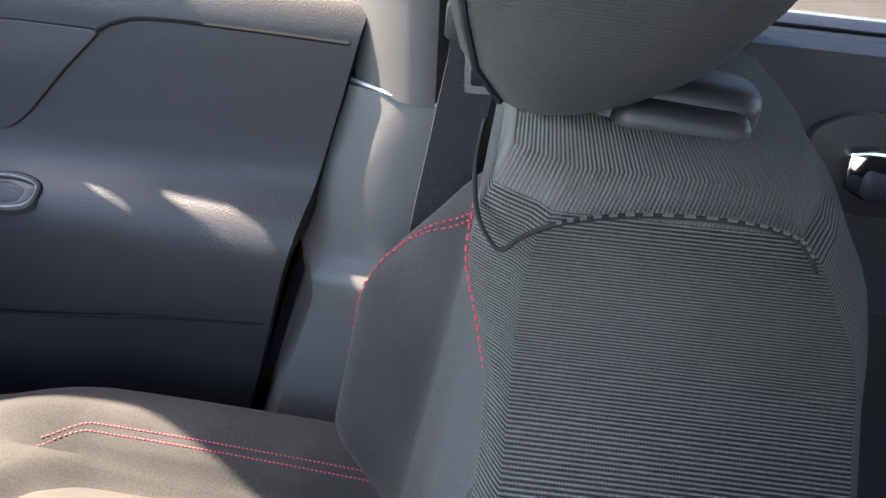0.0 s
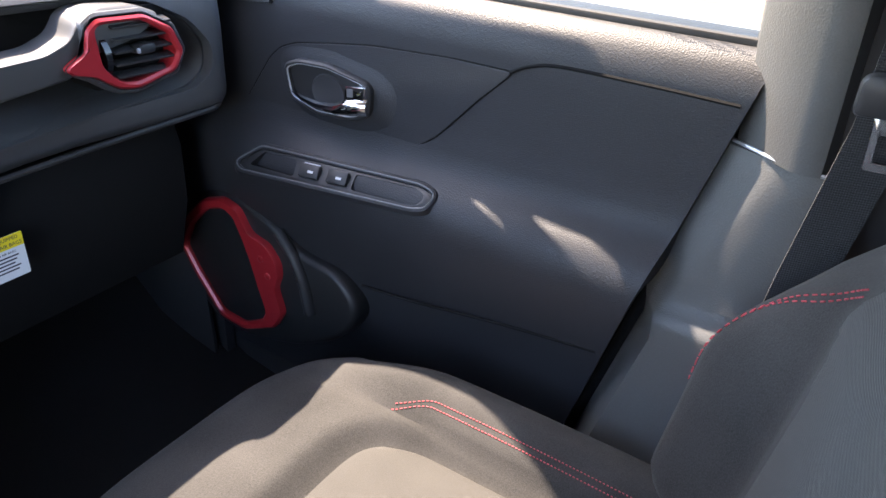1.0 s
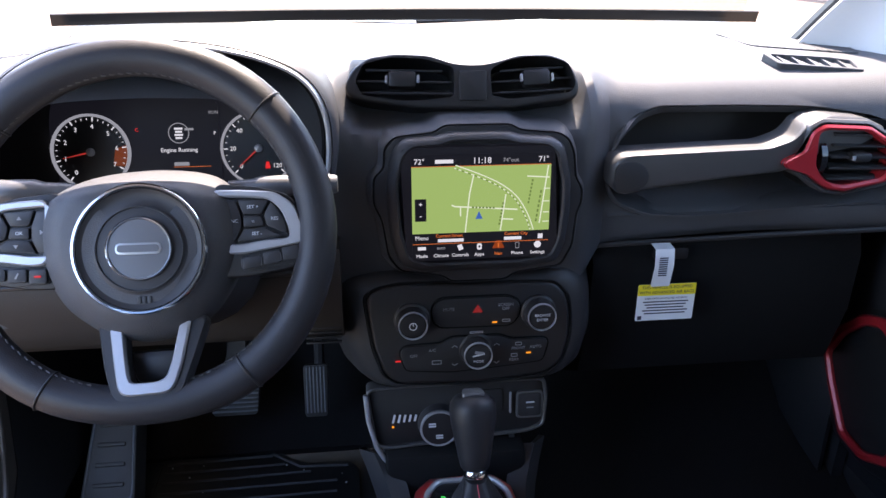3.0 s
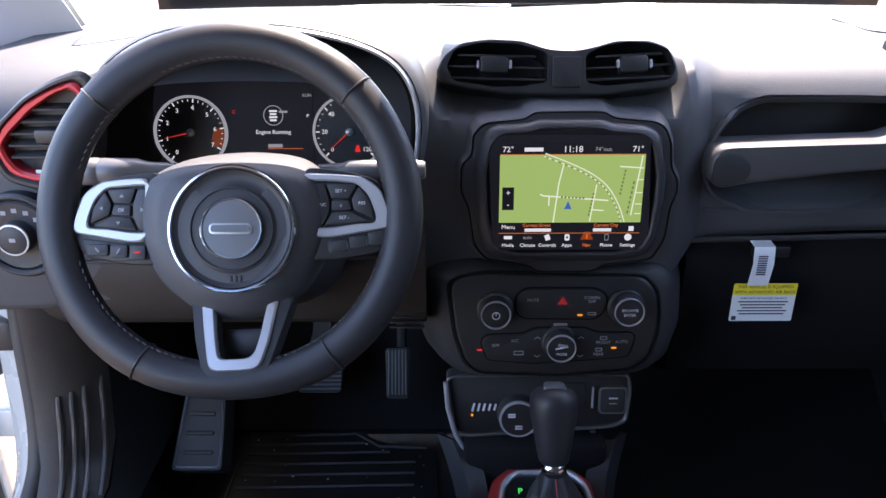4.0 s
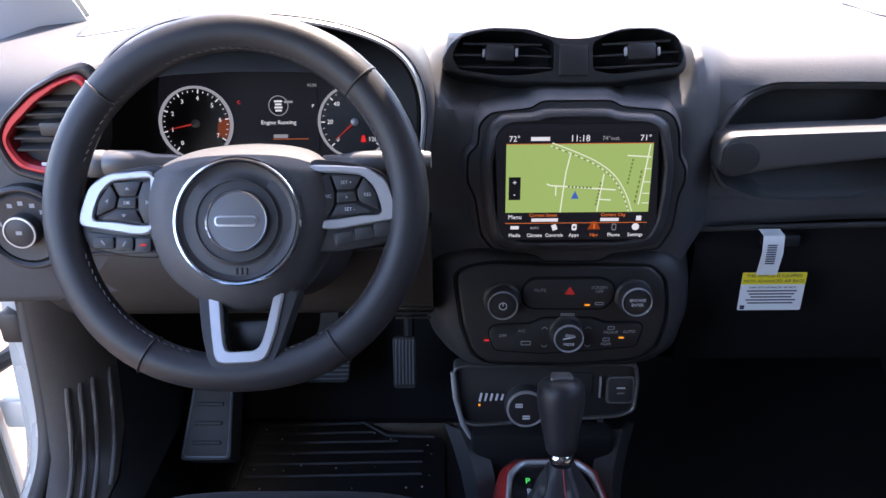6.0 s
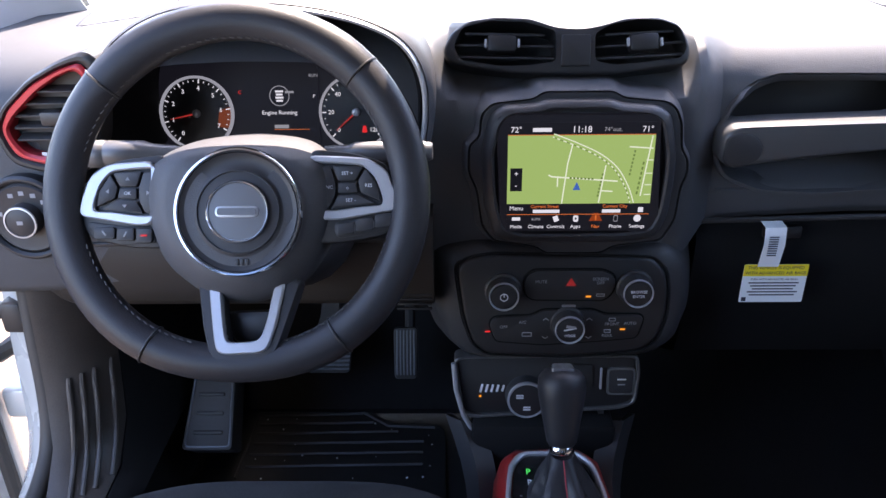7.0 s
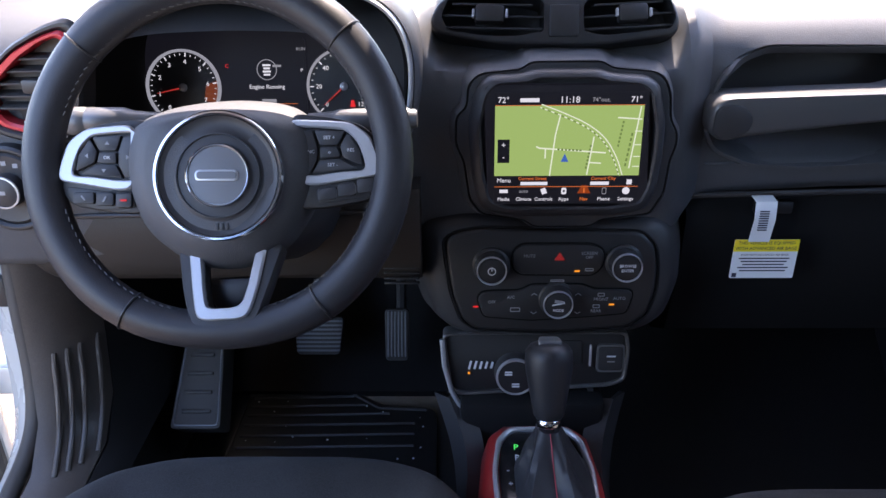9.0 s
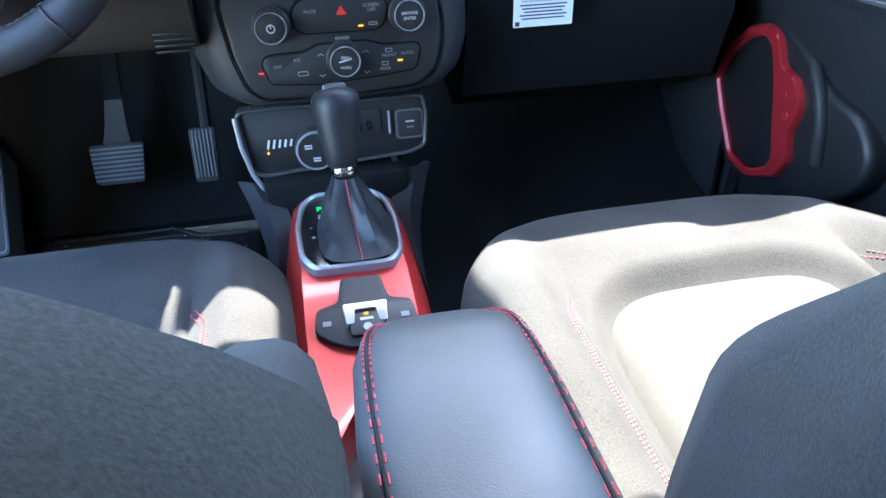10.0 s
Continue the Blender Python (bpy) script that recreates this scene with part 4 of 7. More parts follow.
def bezel_ring(pts, d, z):
    return [SC @ Vector((x, y, z)) for x, y in inset(pts, d)]


bz = rounded([(-0.1165, 0.033), (-0.108, 0.073), (-0.094, 0.0875), (-0.054, 0.0895), (-0.042, 0.0945), (0.034, 0.0945), (0.046, 0.0895), (0.088, 0.0865), (0.104, 0.0765), (0.1145, 0.030), (0.1145, -0.010), (0.1105, -0.050), (0.100, -0.0755), (0.062, -0.0825), (-0.076, -0.0825), (-0.102, -0.072), (-0.1125, -0.032)], 0.009, 4)
part("bezel", loft([bezel_ring(bz, 0.0, -0.01), bezel_ring(bz, 0.0, 0.004), bezel_ring(bz, 0.003, 0.010), bezel_ring(bz, 0.008, 0.0145), bezel_ring(bz, 0.0115, 0.0160), bezel_ring(bz, 0.0145, 0.0140), bezel_ring(bz, 0.0150, 0.0)]), TRIM, unit, "dark satin bezel")
part("glass", prism(rounded([(-0.099, 0.078), (0.090, 0.077), (0.0985, -0.063), (-0.0925, -0.064)], 0.010, 4), 0.0145, SC, 0.001, back=0.0), SCREEN_BLACK, unit, "gloss black screen glass")
disp = part("display", prism(box_outline(0.171, 0.133, 0, 0, 0, 0.0025), 0.0152, SC, back=0.014), SCREEN_BLACK, unit)
DS = SC @ pose(0, 0, 0.0154)
part("map", prism(box_outline(0.171, 0.083, 0, 0, 0, 0.0125), 0.0004, DS, back=0.0), MAP_GREEN, disp, "pale green road map")


def road(pts, w, mat, z=0.0006, name="road"):
    bm = bmesh.new()
    pts = [Vector(p) for p in pts]
    l, r = [], []
    for i, p in enumerate(pts):
        t = (pts[min(i + 1, len(pts) - 1)] - pts[max(i - 1, 0)]).normalized()
        n = Vector((-t.y, t.x)) * w / 2
        l.append(bm.verts.new(DS @ Vector((*(p + n), z))))
        r.append(bm.verts.new(DS @ Vector((*(p - n), z))))
    for i in range(len(pts) - 1):
        bm.faces.new((l[i], l[i + 1], r[i + 1], r[i]))
    return part(name, bm, mat, disp)


bend = smooth_path([(-0.033, 0.054, 0), (-0.005, 0.043, 0), (0.022, 0.030, 0), (0.042, 0.014, 0), (0.056, -0.008, 0), (0.064, -0.029, 0)], 8)
side_off = [Vector((-(bend[min(i + 1, len(bend) - 1)] - bend[max(i - 1, 0)]).y, (bend[min(i + 1, len(bend) - 1)] - bend[max(i - 1, 0)]).x)).normalized() * 0.0019 for i in range(len(bend))]
road([p.xy for p in bend], 0.0052, MAP_EDGE, 0.0005)
road([p.xy for p in bend], 0.0030, MAP_GREEN, 0.0006)
road([p.xy + o for p, o in zip(bend, side_off)], 0.0013, MAP_ROAD, 0.0007)
for i in range(0, len(bend) - 1, 2):
    road([bend[i].xy - side_off[i], bend[i + 1].xy - side_off[i + 1]], 0.0013, MAP_ROAD, 0.0007, "dash")
road([(-0.010, 0.044), (-0.015, 0.020), (-0.020, -0.029)], 0.0016, MAP_ROAD)
road([(-0.037, 0.0065), (-0.033, 0.0045), (0.045, -0.0015)], 0.0018, MAP_ROAD)
road([(-0.026, 0.004), (-0.026, -0.008)], 0.0016, MAP_ROAD)
road([(0.030, 0.018), (0.024, -0.028)], 0.0016, MAP_ROAD)
road([(0.026, -0.013), (0.040, -0.014)], 0.0016, MAP_ROAD)
road([(0.056, 0.040), (0.084, 0.038)], 0.0016, MAP_ROAD)
road([(0.082, 0.053), (0.073, -0.02)], 0.0016, MAP_ROAD)
for y in (0.024, 0.008, -0.006, -0.018):
    road([(0.077, y), (0.085, y)], 0.0012, MAP_ROAD)
for (x, y), (u, v) in (((0.063, 0.036), (0.058, 0.004)), ((0.074, 0.022), (0.068, -0.020)), ((0.027, 0.008), (0.022, -0.022)), ((-0.012, 0.003), (0.018, 0.0015))):
    for k in range(7):
        t0, t1 = k / 7, (k + 0.6) / 7
        road([(mix(x, u, t0), mix(y, v, t0)), (mix(x, u, t1), mix(y, v, t1))], 0.0022, MAP_EDGE, 0.0009, "label_bar")
part("arrow", prism([(-0.0045, -0.006), (0.0045, -0.006), (0.0, 0.004)], 0.001, DS @ pose(-0.003, -0.006, 0), back=0.0), LIT_BLUE, disp)
part("zoom_box", prism(box_outline(0.014, 0.028), 0.0008, DS @ pose(-0.075, 0.001, 0), back=0.0), SCREEN_BLACK, disp)
lettering("text", "+", 0.009, DS @ pose(-0.075, 0.008, 0.0010), LIT_WHITE, disp)
lettering("text", "-", 0.009, DS @ pose(-0.075, -0.006, 0.0010), LIT_WHITE, disp)
for t, x, y, sz, mat in (("72°", -0.076, 0.0605, 0.0095, LIT_WHITE), ("11:18", 0.0, 0.0605, 0.0105, LIT_WHITE), ("74°out.", 0.036, 0.0605, 0.0070, LIT_DIM), ("71°", 0.076, 0.0605, 0.0095, LIT_WHITE), ("Menu", -0.074, -0.0347, 0.0074, LIT_WHITE), ("Media", -0.074, -0.0580, 0.0060, LIT_WHITE), ("Climate", -0.050, -0.0580, 0.0060, LIT_WHITE), ("Controls", -0.026, -0.0580, 0.0060, LIT_WHITE), ("Apps", -0.002, -0.0580, 0.0060, LIT_WHITE), ("Nav", 0.022, -0.0580, 0.0060, LIT_ORANGE), ("Phone", 0.046, -0.0580, 0.0060, LIT_WHITE), ("Settings", 0.072, -0.0580, 0.0060, LIT_WHITE), ("Current Street", -0.040, -0.0325, 0.0056, LIT_ORANGE), ("Current City", 0.044, -0.0325, 0.0056, LIT_ORANGE), ("auto", -0.050, -0.0480, 0.0060, LIT_DIM)):
    lettering("text", t, sz, DS @ pose(x, y, 0.0006), mat, disp)
part("station_bar", box((0.022, 0.0045, 0.0004), DS @ pose(-0.046, 0.0605, 0.0004), 0), LIT_WHITE, disp)
part("street_bar", box((0.032, 0.0040, 0.0004), DS @ pose(-0.038, -0.0385, 0.0004), 0), LIT_WHITE, disp)
part("city_bar", box((0.022, 0.0040, 0.0004), DS @ pose(0.040, -0.0385, 0.0004), 0), LIT_WHITE, disp)
for y in (-0.0425, 0.0545):
    part("line", box((0.171, 0.0006, 0.0004), DS @ pose(0, y, 0.0003), 0), LIT_ORANGE, disp)
part("icon", box((0.010, 0.004, 0.0004), DS @ pose(-0.074, -0.0480, 0.0004), 0), LIT_WHITE, disp)
part("icon", box((0.006, 0.007, 0.0004), DS @ pose(-0.026, -0.0480, 0.0004, 0, 0, 20), 0), LIT_WHITE, disp)
part("icon", frame_plate(box_outline(0.006, 0.008, 0.002, 3), box_outline(0.0025, 0.003, 0.0008, 3), 0.0006, DS @ pose(-0.002, -0.0480, 0), back=0.0), LIT_WHITE, disp)
part("icon", prism([(-0.008, -0.004), (0.008, -0.004), (0.003, 0.006), (-0.003, 0.006)], 0.0004, DS @ pose(0.022, -0.0470, 0), back=0.0), glow("lit ember", (0.5, 0.08, 0.01), 0.5), disp)
part("icon", box((0.0015, 0.006, 0.0004), DS @ pose(0.022, -0.0470, 0.0006), 0), LIT_ORANGE, disp)
part("icon", frame_plate(box_outline(0.005, 0.008, 0.001, 2), box_outline(0.004, 0.0065, 0.0005, 2), 0.0006, DS @ pose(0.046, -0.0480, 0), back=0.0), LIT_DIM, disp)
part("icon", lathe([(0.0025, 0.0), (0.0028, 0.0006), (0.0042, 0.0006), (0.0045, 0.0)], DS @ pose(0.072, -0.0480, 0), 14), LIT_WHITE, disp)
part("icon", box((0.006, 0.006, 0.0004), DS @ pose(0.075, -0.037, 0.0004), 0), LIT_WHITE, disp)

HV = facing(0, 0.998, 0.735, 6)
climate = thing("climate_panel", (0, 0.99, 0.735), "black climate and audio control panel with three knobs", "control panel")
hv = rounded([(-0.146, 0.050), (-0.1435, 0.026), (-0.137, -0.022), (-0.124, -0.062), (-0.106, -0.076), (0.0, -0.080), (0.096, -0.073), (0.118, -0.055), (0.127, -0.020), (0.127, 0.010), (0.122, 0.041), (0.104, 0.060), (-0.10, 0.066), (-0.132, 0.060)], 0.010, 4)


def stack_ring(grow, z, dy=0.0):
    return [HV @ Vector((x * grow, y * (1 + (grow - 1) * 0.7) + dy, z)) for x, y in hv]


part("surround", loft([stack_ring(1.42, -0.085, 0.006), stack_ring(1.30, -0.036, 0.006), stack_ring(1.22, -0.014, 0.004), stack_ring(1.13, -0.004, 0.002), stack_ring(1.03, -0.001), stack_ring(1.012, -0.004), stack_ring(1.0, -0.02)], caps=False), TRIM, climate, "dark moulded surround of the control panel")
part("panel", prism(hv, 0.002, HV, 0.006, back=-0.06, steps=3), DARK, climate)
part("panel_edge", tube([HV @ Vector((*p, -0.001)) for p in inset(hv, -0.0014)], 0.0014, 6, closed=True), SHADE_BLACK, climate)
for pts in ([(-0.060, 0.028), (-0.056, 0.038), (-0.047, 0.0445), (0.040, 0.0445), (0.054, 0.038), (0.0575, 0.026), (0.053, 0.012), (0.043, 0.0035), (-0.048, 0.0045), (-0.058, 0.012)], [(-0.1035, -0.030), (-0.099, -0.0215), (-0.090, -0.0195), (-0.049, -0.0185), (-0.034, -0.0105), (0.031, -0.0105), (0.046, -0.0170), (0.092, -0.0175), (0.0965, -0.024), (0.089, -0.050), (0.040, -0.0545), (-0.034, -0.0595), (-0.095, -0.0545)]):
    key = rounded(pts, 0.006, 3)
    part("key_groove", tube([HV @ Vector((*p, 0.003)) for p in inset(key, -0.001)], 0.0016, 6, closed=True), SHADE_BLACK, climate)
    part("key_bank", prism(key, 0.0065, HV, 0.0015, back=0.0), DARK, climate)
for kx, kz, kr in ((-0.0865, 0.0165, 0.0195), (0.0825, 0.0200, 0.0195), (-0.0015, -0.0300, 0.0195)):
    K = HV @ pose(kx, kz, 0.0)
    kn = part("knob", lathe([(kr * 1.22, 0.002), (kr * 1.22, 0.006), (kr * 1.1, 0.008), (kr * 1.05, 0.008), (kr, 0.022), (kr * 0.97, 0.0235)], K, 40), TRIM, climate, "black knob with a chrome ring")
    part("knob_ring", lathe([(kr * 0.98, 0.022), (kr * 0.97, 0.0262), (kr * 0.94, 0.0270), (kr * 0.90, 0.026), (kr * 0.88, 0.022)], K, 40), SILVER, kn)
    face = part("knob_face", lathe([(kr * 0.84, 0.020), (kr * 0.83, 0.0258), (kr * 0.5, 0.0268), (0.0, 0.0270)], K, 32), DARK, kn)
    if kx < -0.01:
        part("mark", frame_plate(circle(0.0052, 20), circle(0.0041, 20), 0.0273, K, back=0.0268), PRINT, face)
        part("mark", box((0.0012, 0.005, 0.0005), K @ pose(0, 0.003, 0.0274), 0), PRINT, face)
    elif kx > 0.01:
        for i in range(2):
            lettering("mark", ("BROWSE", "ENTER")[i], 0.0052, K @ pose(0, 0.003 - 0.0062 * i, 0.0271), PRINT, face)
    else:
        part("mark", box((0.016, 0.0018, 0.0005), K @ pose(0, 0.002, 0.0272, 0, 0, 12), 0), PRINT, face)
        part("mark", box((0.012, 0.004, 0.0005), K @ pose(0.001, 0.005, 0.0272, 0, 0, -10), 0), DIMPRINT, face)
        lettering("mark", "MODE", 0.0048, K @ pose(0, -0.007, 0.0271), PRINT, face)
for t, x, y in (("MUTE", -0.038, 0.0296), ("SCREEN", 0.0378, 0.0330), ("OFF", 0.0378, 0.0275), ("OFF", -0.0852, -0.0338), ("A/C", -0.0603, -0.0270), ("AUTO", 0.0795, -0.0290), ("FRONT", 0.0558, -0.0300), ("REAR", 0.0502, -0.0465)):
    lettering("mark", t, 0.0058, HV @ pose(x, y, 0.0067), DIMPRINT, climate)
for x, y, w, h in ((0.0385, 0.0110, 0.011, 0.004), (-0.0547, -0.0444, 0.013, 0.006), (0.0558, -0.0235, 0.009, 0.005), (0.0502, -0.0398, 0.009, 0.005), (-0.0014, -0.0040, 0.018, 0.003)):
    part("mark", frame_plate(box_outline(w, h, 0.001, 2), box_outline(w - 0.002, h - 0.002, 0.0006, 2), 0.0070, HV @ pose(x, y, 0), back=0.0062), DIMPRINT, climate)
for x, y, mat in ((0.0231, 0.0091, LIT_AMBER), (0.0698, -0.0373, LIT_AMBER), (-0.1060, -0.0400, LIT_RED)):
    part("lamp", box((0.0065, 0.0022, 0.001), HV @ pose(x, y, 0.0068), 0.0003), mat, climate, "small lit indicator")
part("hazard", prism([(-0.0065, 0.0240), (0.0070, 0.0240), (0.0003, 0.0350)], 0.0072, HV, back=0.0062), glow("hazard red", (0.35, 0.02, 0.02), 0.6), climate, "red hazard triangle")
for x in (-0.0305, 0.0262):
    for y, r in ((-0.0228, 1), (-0.0490, -1)):
        for d in (-1, 1):
            part("chevron", box((0.005, 0.0010, 0.0006), HV @ pose(x + d * 0.0018, y, 0.0067, 0, 0, -35 * d * r), 0), DIMPRINT, climate)

# ---- lower switch panel ----
LP = facing(-0.02, 1.015, 0.590, 8)
lower = thing("switch_panel", (-0.02, 1.015, 0.55), "black lower switch panel framed in satin silver", "control panel")
lp = rounded([(-0.131, 0.046), (-0.110, 0.0488), (0.106, 0.050), (0.1235, 0.049), (0.1275, 0.022), (0.124, -0.024), (0.103, -0.033), (-0.102, -0.047), (-0.1205, -0.043), (-0.127, 0.007)], 0.009, 4)
part("frame", frame_plate(lp, inset(lp, 0.0045), 0.008, LP, back=-0.02, lip=0.0015), BAR, lower, "satin dark grey frame")
part("panel", prism(inset(lp, 0.004), 0.002, LP, 0.002, back=-0.02), DARK, lower)
part("chrome_edge", tube([LP @ Vector((-0.131, 0.040, 0.010)), LP @ Vector((-0.128, 0.0, 0.011)), LP @ Vector((-0.118, -0.04, 0.010)), LP @ Vector((-0.10, -0.075, 0.006))], 0.0035, 8), SILVER, lower)
K = LP @ pose(-0.030, -0.0115, 0)
tk = part("terrain_knob", lathe([(0.029, 0.001), (0.029, 0.006), (0.027, 0.009), (0.026, 0.020), (0.024, 0.022)], K, 36), TRIM, lower, "rotary selector with a chrome ring")
part("knob_ring", lathe([(0.0262, 0.016), (0.0272, 0.0215), (0.0262, 0.0232), (0.0242, 0.0228), (0.0238, 0.018)], K, 40), SILVER, tk)
tf = part("knob_face", lathe([(0.0238, 0.018), (0.0235, 0.0222), (0.0, 0.0226)], K, 30), DARK, tk)
for x, y in ((-0.010, 0.008), (0.0, -0.010)):
    for k in range(2):
        part("mark", box((0.010, 0.0022, 0.0005), K @ pose(x, y - 0.0035 * k, 0.0229), 0), PRINT, tf)
for i in range(5):
    part("mode_bar", box((0.0030, 0.013 - 0.0008 * i, 0.0006), LP @ pose(-0.0925 + 0.0076 * i, -0.0015, 0.0045, 0, 0, -14), 0), PRINT, lower)
part("lamp", box((0.003, 0.003, 0.001), LP @ pose(-0.0940, -0.0135, 0.0045), 0.0003), LIT_AMBER, lower)
part("key_button", prism(box_outline(0.034, 0.036, 0.005, 3), 0.007, LP @ pose(0.1015, 0.009, 0), 0.0015, back=0.0), TRIM, lower)
part("button_frame", frame_plate(box_outline(0.0385, 0.041, 0.006, 3), box_outline(0.034, 0.036, 0.005, 3), 0.006, LP @ pose(0.1015, 0.009, 0), back=0.0), GREY, lower)
part("mark", box((0.012, 0.002, 0.0006), LP @ pose(0.102, 0.013, 0.0074), 0), PRINT, lower)
part("mark", box((0.010, 0.0015, 0.0006), LP @ pose(0.102, 0.005, 0.0074), 0), DIMPRINT, lower)
part("port_cover", prism(box_outline(0.045, 0.036, 0.004, 3), 0.005, LP @ pose(0.040, 0.017, 0), 0.001, back=0.0), DARK, lower)
part("port_edge", box((0.003, 0.032, 0.004), LP @ pose(0.0735, 0.014, 0.006), 0.001), SILVER, lower)
for x in (0.032, 0.044):
    part("socket", box((0.006, 0.012, 0.004), LP @ pose(x, 0.012, 0.0050), 0.001), GLOSS, lower)

# ---- outer air outlets, light switch ----
pv = rounded([(0.405, 0.945), (0.418, 0.952), (0.432, 0.958), (0.438, 0.984), (0.452, 0.9945), (0.518, 0.9905), (0.558, 0.968), (0.5715, 0.936), (0.557, 0.913), (0.498, 0.9020), (0.470, 0.9075), (0.440, 0.928), (0.410, 0.937)], 0.006, 4)
pvi = rounded([(0.4505, 0.947), (0.4495, 0.962), (0.4480, 0.976), (0.4500, 0.983), (0.4580, 0.9875), (0.513, 0.9845), (0.5490, 0.963), (0.5605, 0.936), (0.5490, 0.9195), (0.497, 0.9105), (0.478, 0.9145), (0.463, 0.925), (0.4525, 0.938)], 0.006, 4)
ov = thing("side_air_outlet", (0.52, 1.03, 0.94), "side air outlet with a red surround", "air vent", "side air outlets")
m = facing(-0.0020, 1.018, 0.0166) @ Matrix.Scale(0.986, 4)
part("hood", frame_plate(rounded([(0.4350, 0.953), (0.4325, 0.962), (0.4340, 0.990), (0.451, 1.0005), (0.520, 0.9965), (0.564, 0.972), (0.579, 0.936), (0.563, 0.907), (0.498, 0.8955), (0.467, 0.901), (0.438, 0.922), (0.430, 0.934), (0.432, 0.944)], 0.006, 4), inset(pv, 0.001), 0.010, m, back=-0.05, lip=0.003), BAR, ov, "satin grey hood round the outlet")
part("ring", frame_plate(pv, pvi, 0.015, m, back=-0.012, lip=0.003), REDTRIM, ov, "red satin surround")
# throat in shade black, so the outlet looks deep and unlit
part("throat", prism(box_outline(0.125, 0.092, 0.02, 4, 0.507, 0.948), -0.014, m, back=-0.05), SHADE_BLACK, ov)
for i in range(5):
    part("slat", box((0.086, 0.003, 0.016), m @ pose(0.516, 0.9195 + 0.0150 * i, 0.002, 14, 0, -2), 0.001), TRIM, ov)
part("tab", box((0.024, 0.012, 0.020), m @ pose(0.512, 0.9500, 0.010), 0.003), DARK, ov)
part("tab_edge", box((0.004, 0.006, 0.004), m @ pose(0.499, 0.9500, 0.019), 0.001), SILVER, ov)
part("thumbwheel", lathe([(0.030, -0.004), (0.030, 0.004)], m @ pose(0.462, 0.945, -0.016) @ pose(0, 0, 0, 0, 90, 0), 24), GLOSS, ov)
lv = rounded([(-0.652, 0.985), (-0.650, 0.970), (-0.642, 0.951), (-0.612, 0.942), (-0.574, 0.940), (-0.554, 0.97), (-0.539, 1.044), (-0.549, 1.0565), (-0.575, 1.0485), (-0.607, 1.0325), (-0.640, 1.005)], 0.010, 4)
lvi = rounded([(-0.644, 0.985), (-0.642, 0.972), (-0.632, 0.956), (-0.608, 0.9495), (-0.578, 0.948), (-0.562, 0.975), (-0.547, 1.036), (-0.554, 1.0485), (-0.576, 1.0410), (-0.602, 1.0255), (-0.633, 0.999)], 0.008, 4)
ov = thing("side_air_outlet", (-0.58, 0.95, 0.98), "side air outlet with a red surround", "air vent", "side air outlets")
m = facing(0, 0.962, 0)
part("surround", frame_plate(inset(lv, -0.012), lv, 0.015, m, back=-0.02, lip=0.004), DARK, ov)
part("ring", frame_plate(lv, lvi, 0.016, m, back=-0.02, lip=0.003), REDTRIM, ov, "red satin surround")
part("throat", prism(lvi, -0.004, m, back=-0.012), DARK, ov)
for i in range(5):
    part("slat", box((0.078 - 0.012 * max(0, i - 2), 0.003, 0.018), m @ pose(-0.600 + 0.007 * max(0, i - 2), 0.972 + 0.0135 * i, 0.002, 14), 0.001), TRIM, ov)
part("tab", box((0.03, 0.016, 0.020), m @ pose(-0.588, 0.996, 0.010), 0.003), DARK, ov)
for dx in (-0.612, -0.598):
    part("mark", box((0.008, 0.007, 0.0006), m @ pose(dx, 0.9515, 0.008), 0), PRINT, ov)
ls = thing("light_switch", (-0.650, 0.955, 0.876), "round headlamp switch with a silver-edged knob", "switch")
m = facing(-0.650, 0.957, 0.876, 2)
part("dial", lathe([(0.044, 0.0), (0.044, 0.006), (0.040, 0.010), (0.036, 0.009), (0.0, 0.009)], m, 40), TRIM, ls)
part("surround", frame_plate(circle(0.052, 40), circle(0.044, 40), 0.012, m, back=-0.01, lip=0.003), DARK, ls)
kn = part("knob", lathe([(0.020, 0.008), (0.0195, 0.022), (0.017, 0.024), (0.0, 0.0245)], m, 32), TRIM, ls)
part("knob_ring", lathe([(0.0192, 0.022), (0.019, 0.0245), (0.0172, 0.0248), (0.0170, 0.022)], m, 36), SILVER, kn)
part("mark", box((0.007, 0.0045, 0.0005), m @ pose(0, 0, 0.0247), 0), DIMPRINT, kn)
for a in (40, 65, 90, 115, 170):
    part("mark", box((0.006, 0.005, 0.0006), m @ pose(0.031 * math.cos(radians(a)), 0.031 * math.sin(radians(a)), 0.0093), 0), DIMPRINT, ls)

# ---- hang tag on the glovebox ----
tag = thing("hang_tag", (0.274, 1.03, 0.72), "yellow and white air bag notice hanging from the glovebox", "tag")
TG = facing(0.274, 1.030, 0.743, 0)
part("strap", sheet([[TG @ Vector((x, y, z)) for x in (-0.026, 0.001)] for y, z in ((0.085, -0.012), (0.083, 0.006), (0.06, 0.010), (0.026, 0.003))], 0.0006), CARD, tag)
for i in range(9):
    part("code_bar", box((0.012, 0.0016, 0.0004), TG @ pose(-0.015, 0.072 - 0.0032 * i, 0.0115, -8), 0), INK, tag)
card = part("card", prism(box_outline(0.084, 0.056, 0.002, 2), 0.0006, TG, back=0.0), CARD, tag)
part("header", prism(box_outline(0.084, 0.017, 0.001, 2, 0, 0.0195), 0.0009, TG, back=0.0005), YELLOW, card, "yellow header band")
lettering("text", "THIS VEHICLE IS EQUIPPED", 0.0062, TG @ pose(0, 0.0232, 0.0010), INK, card, 0.0001)
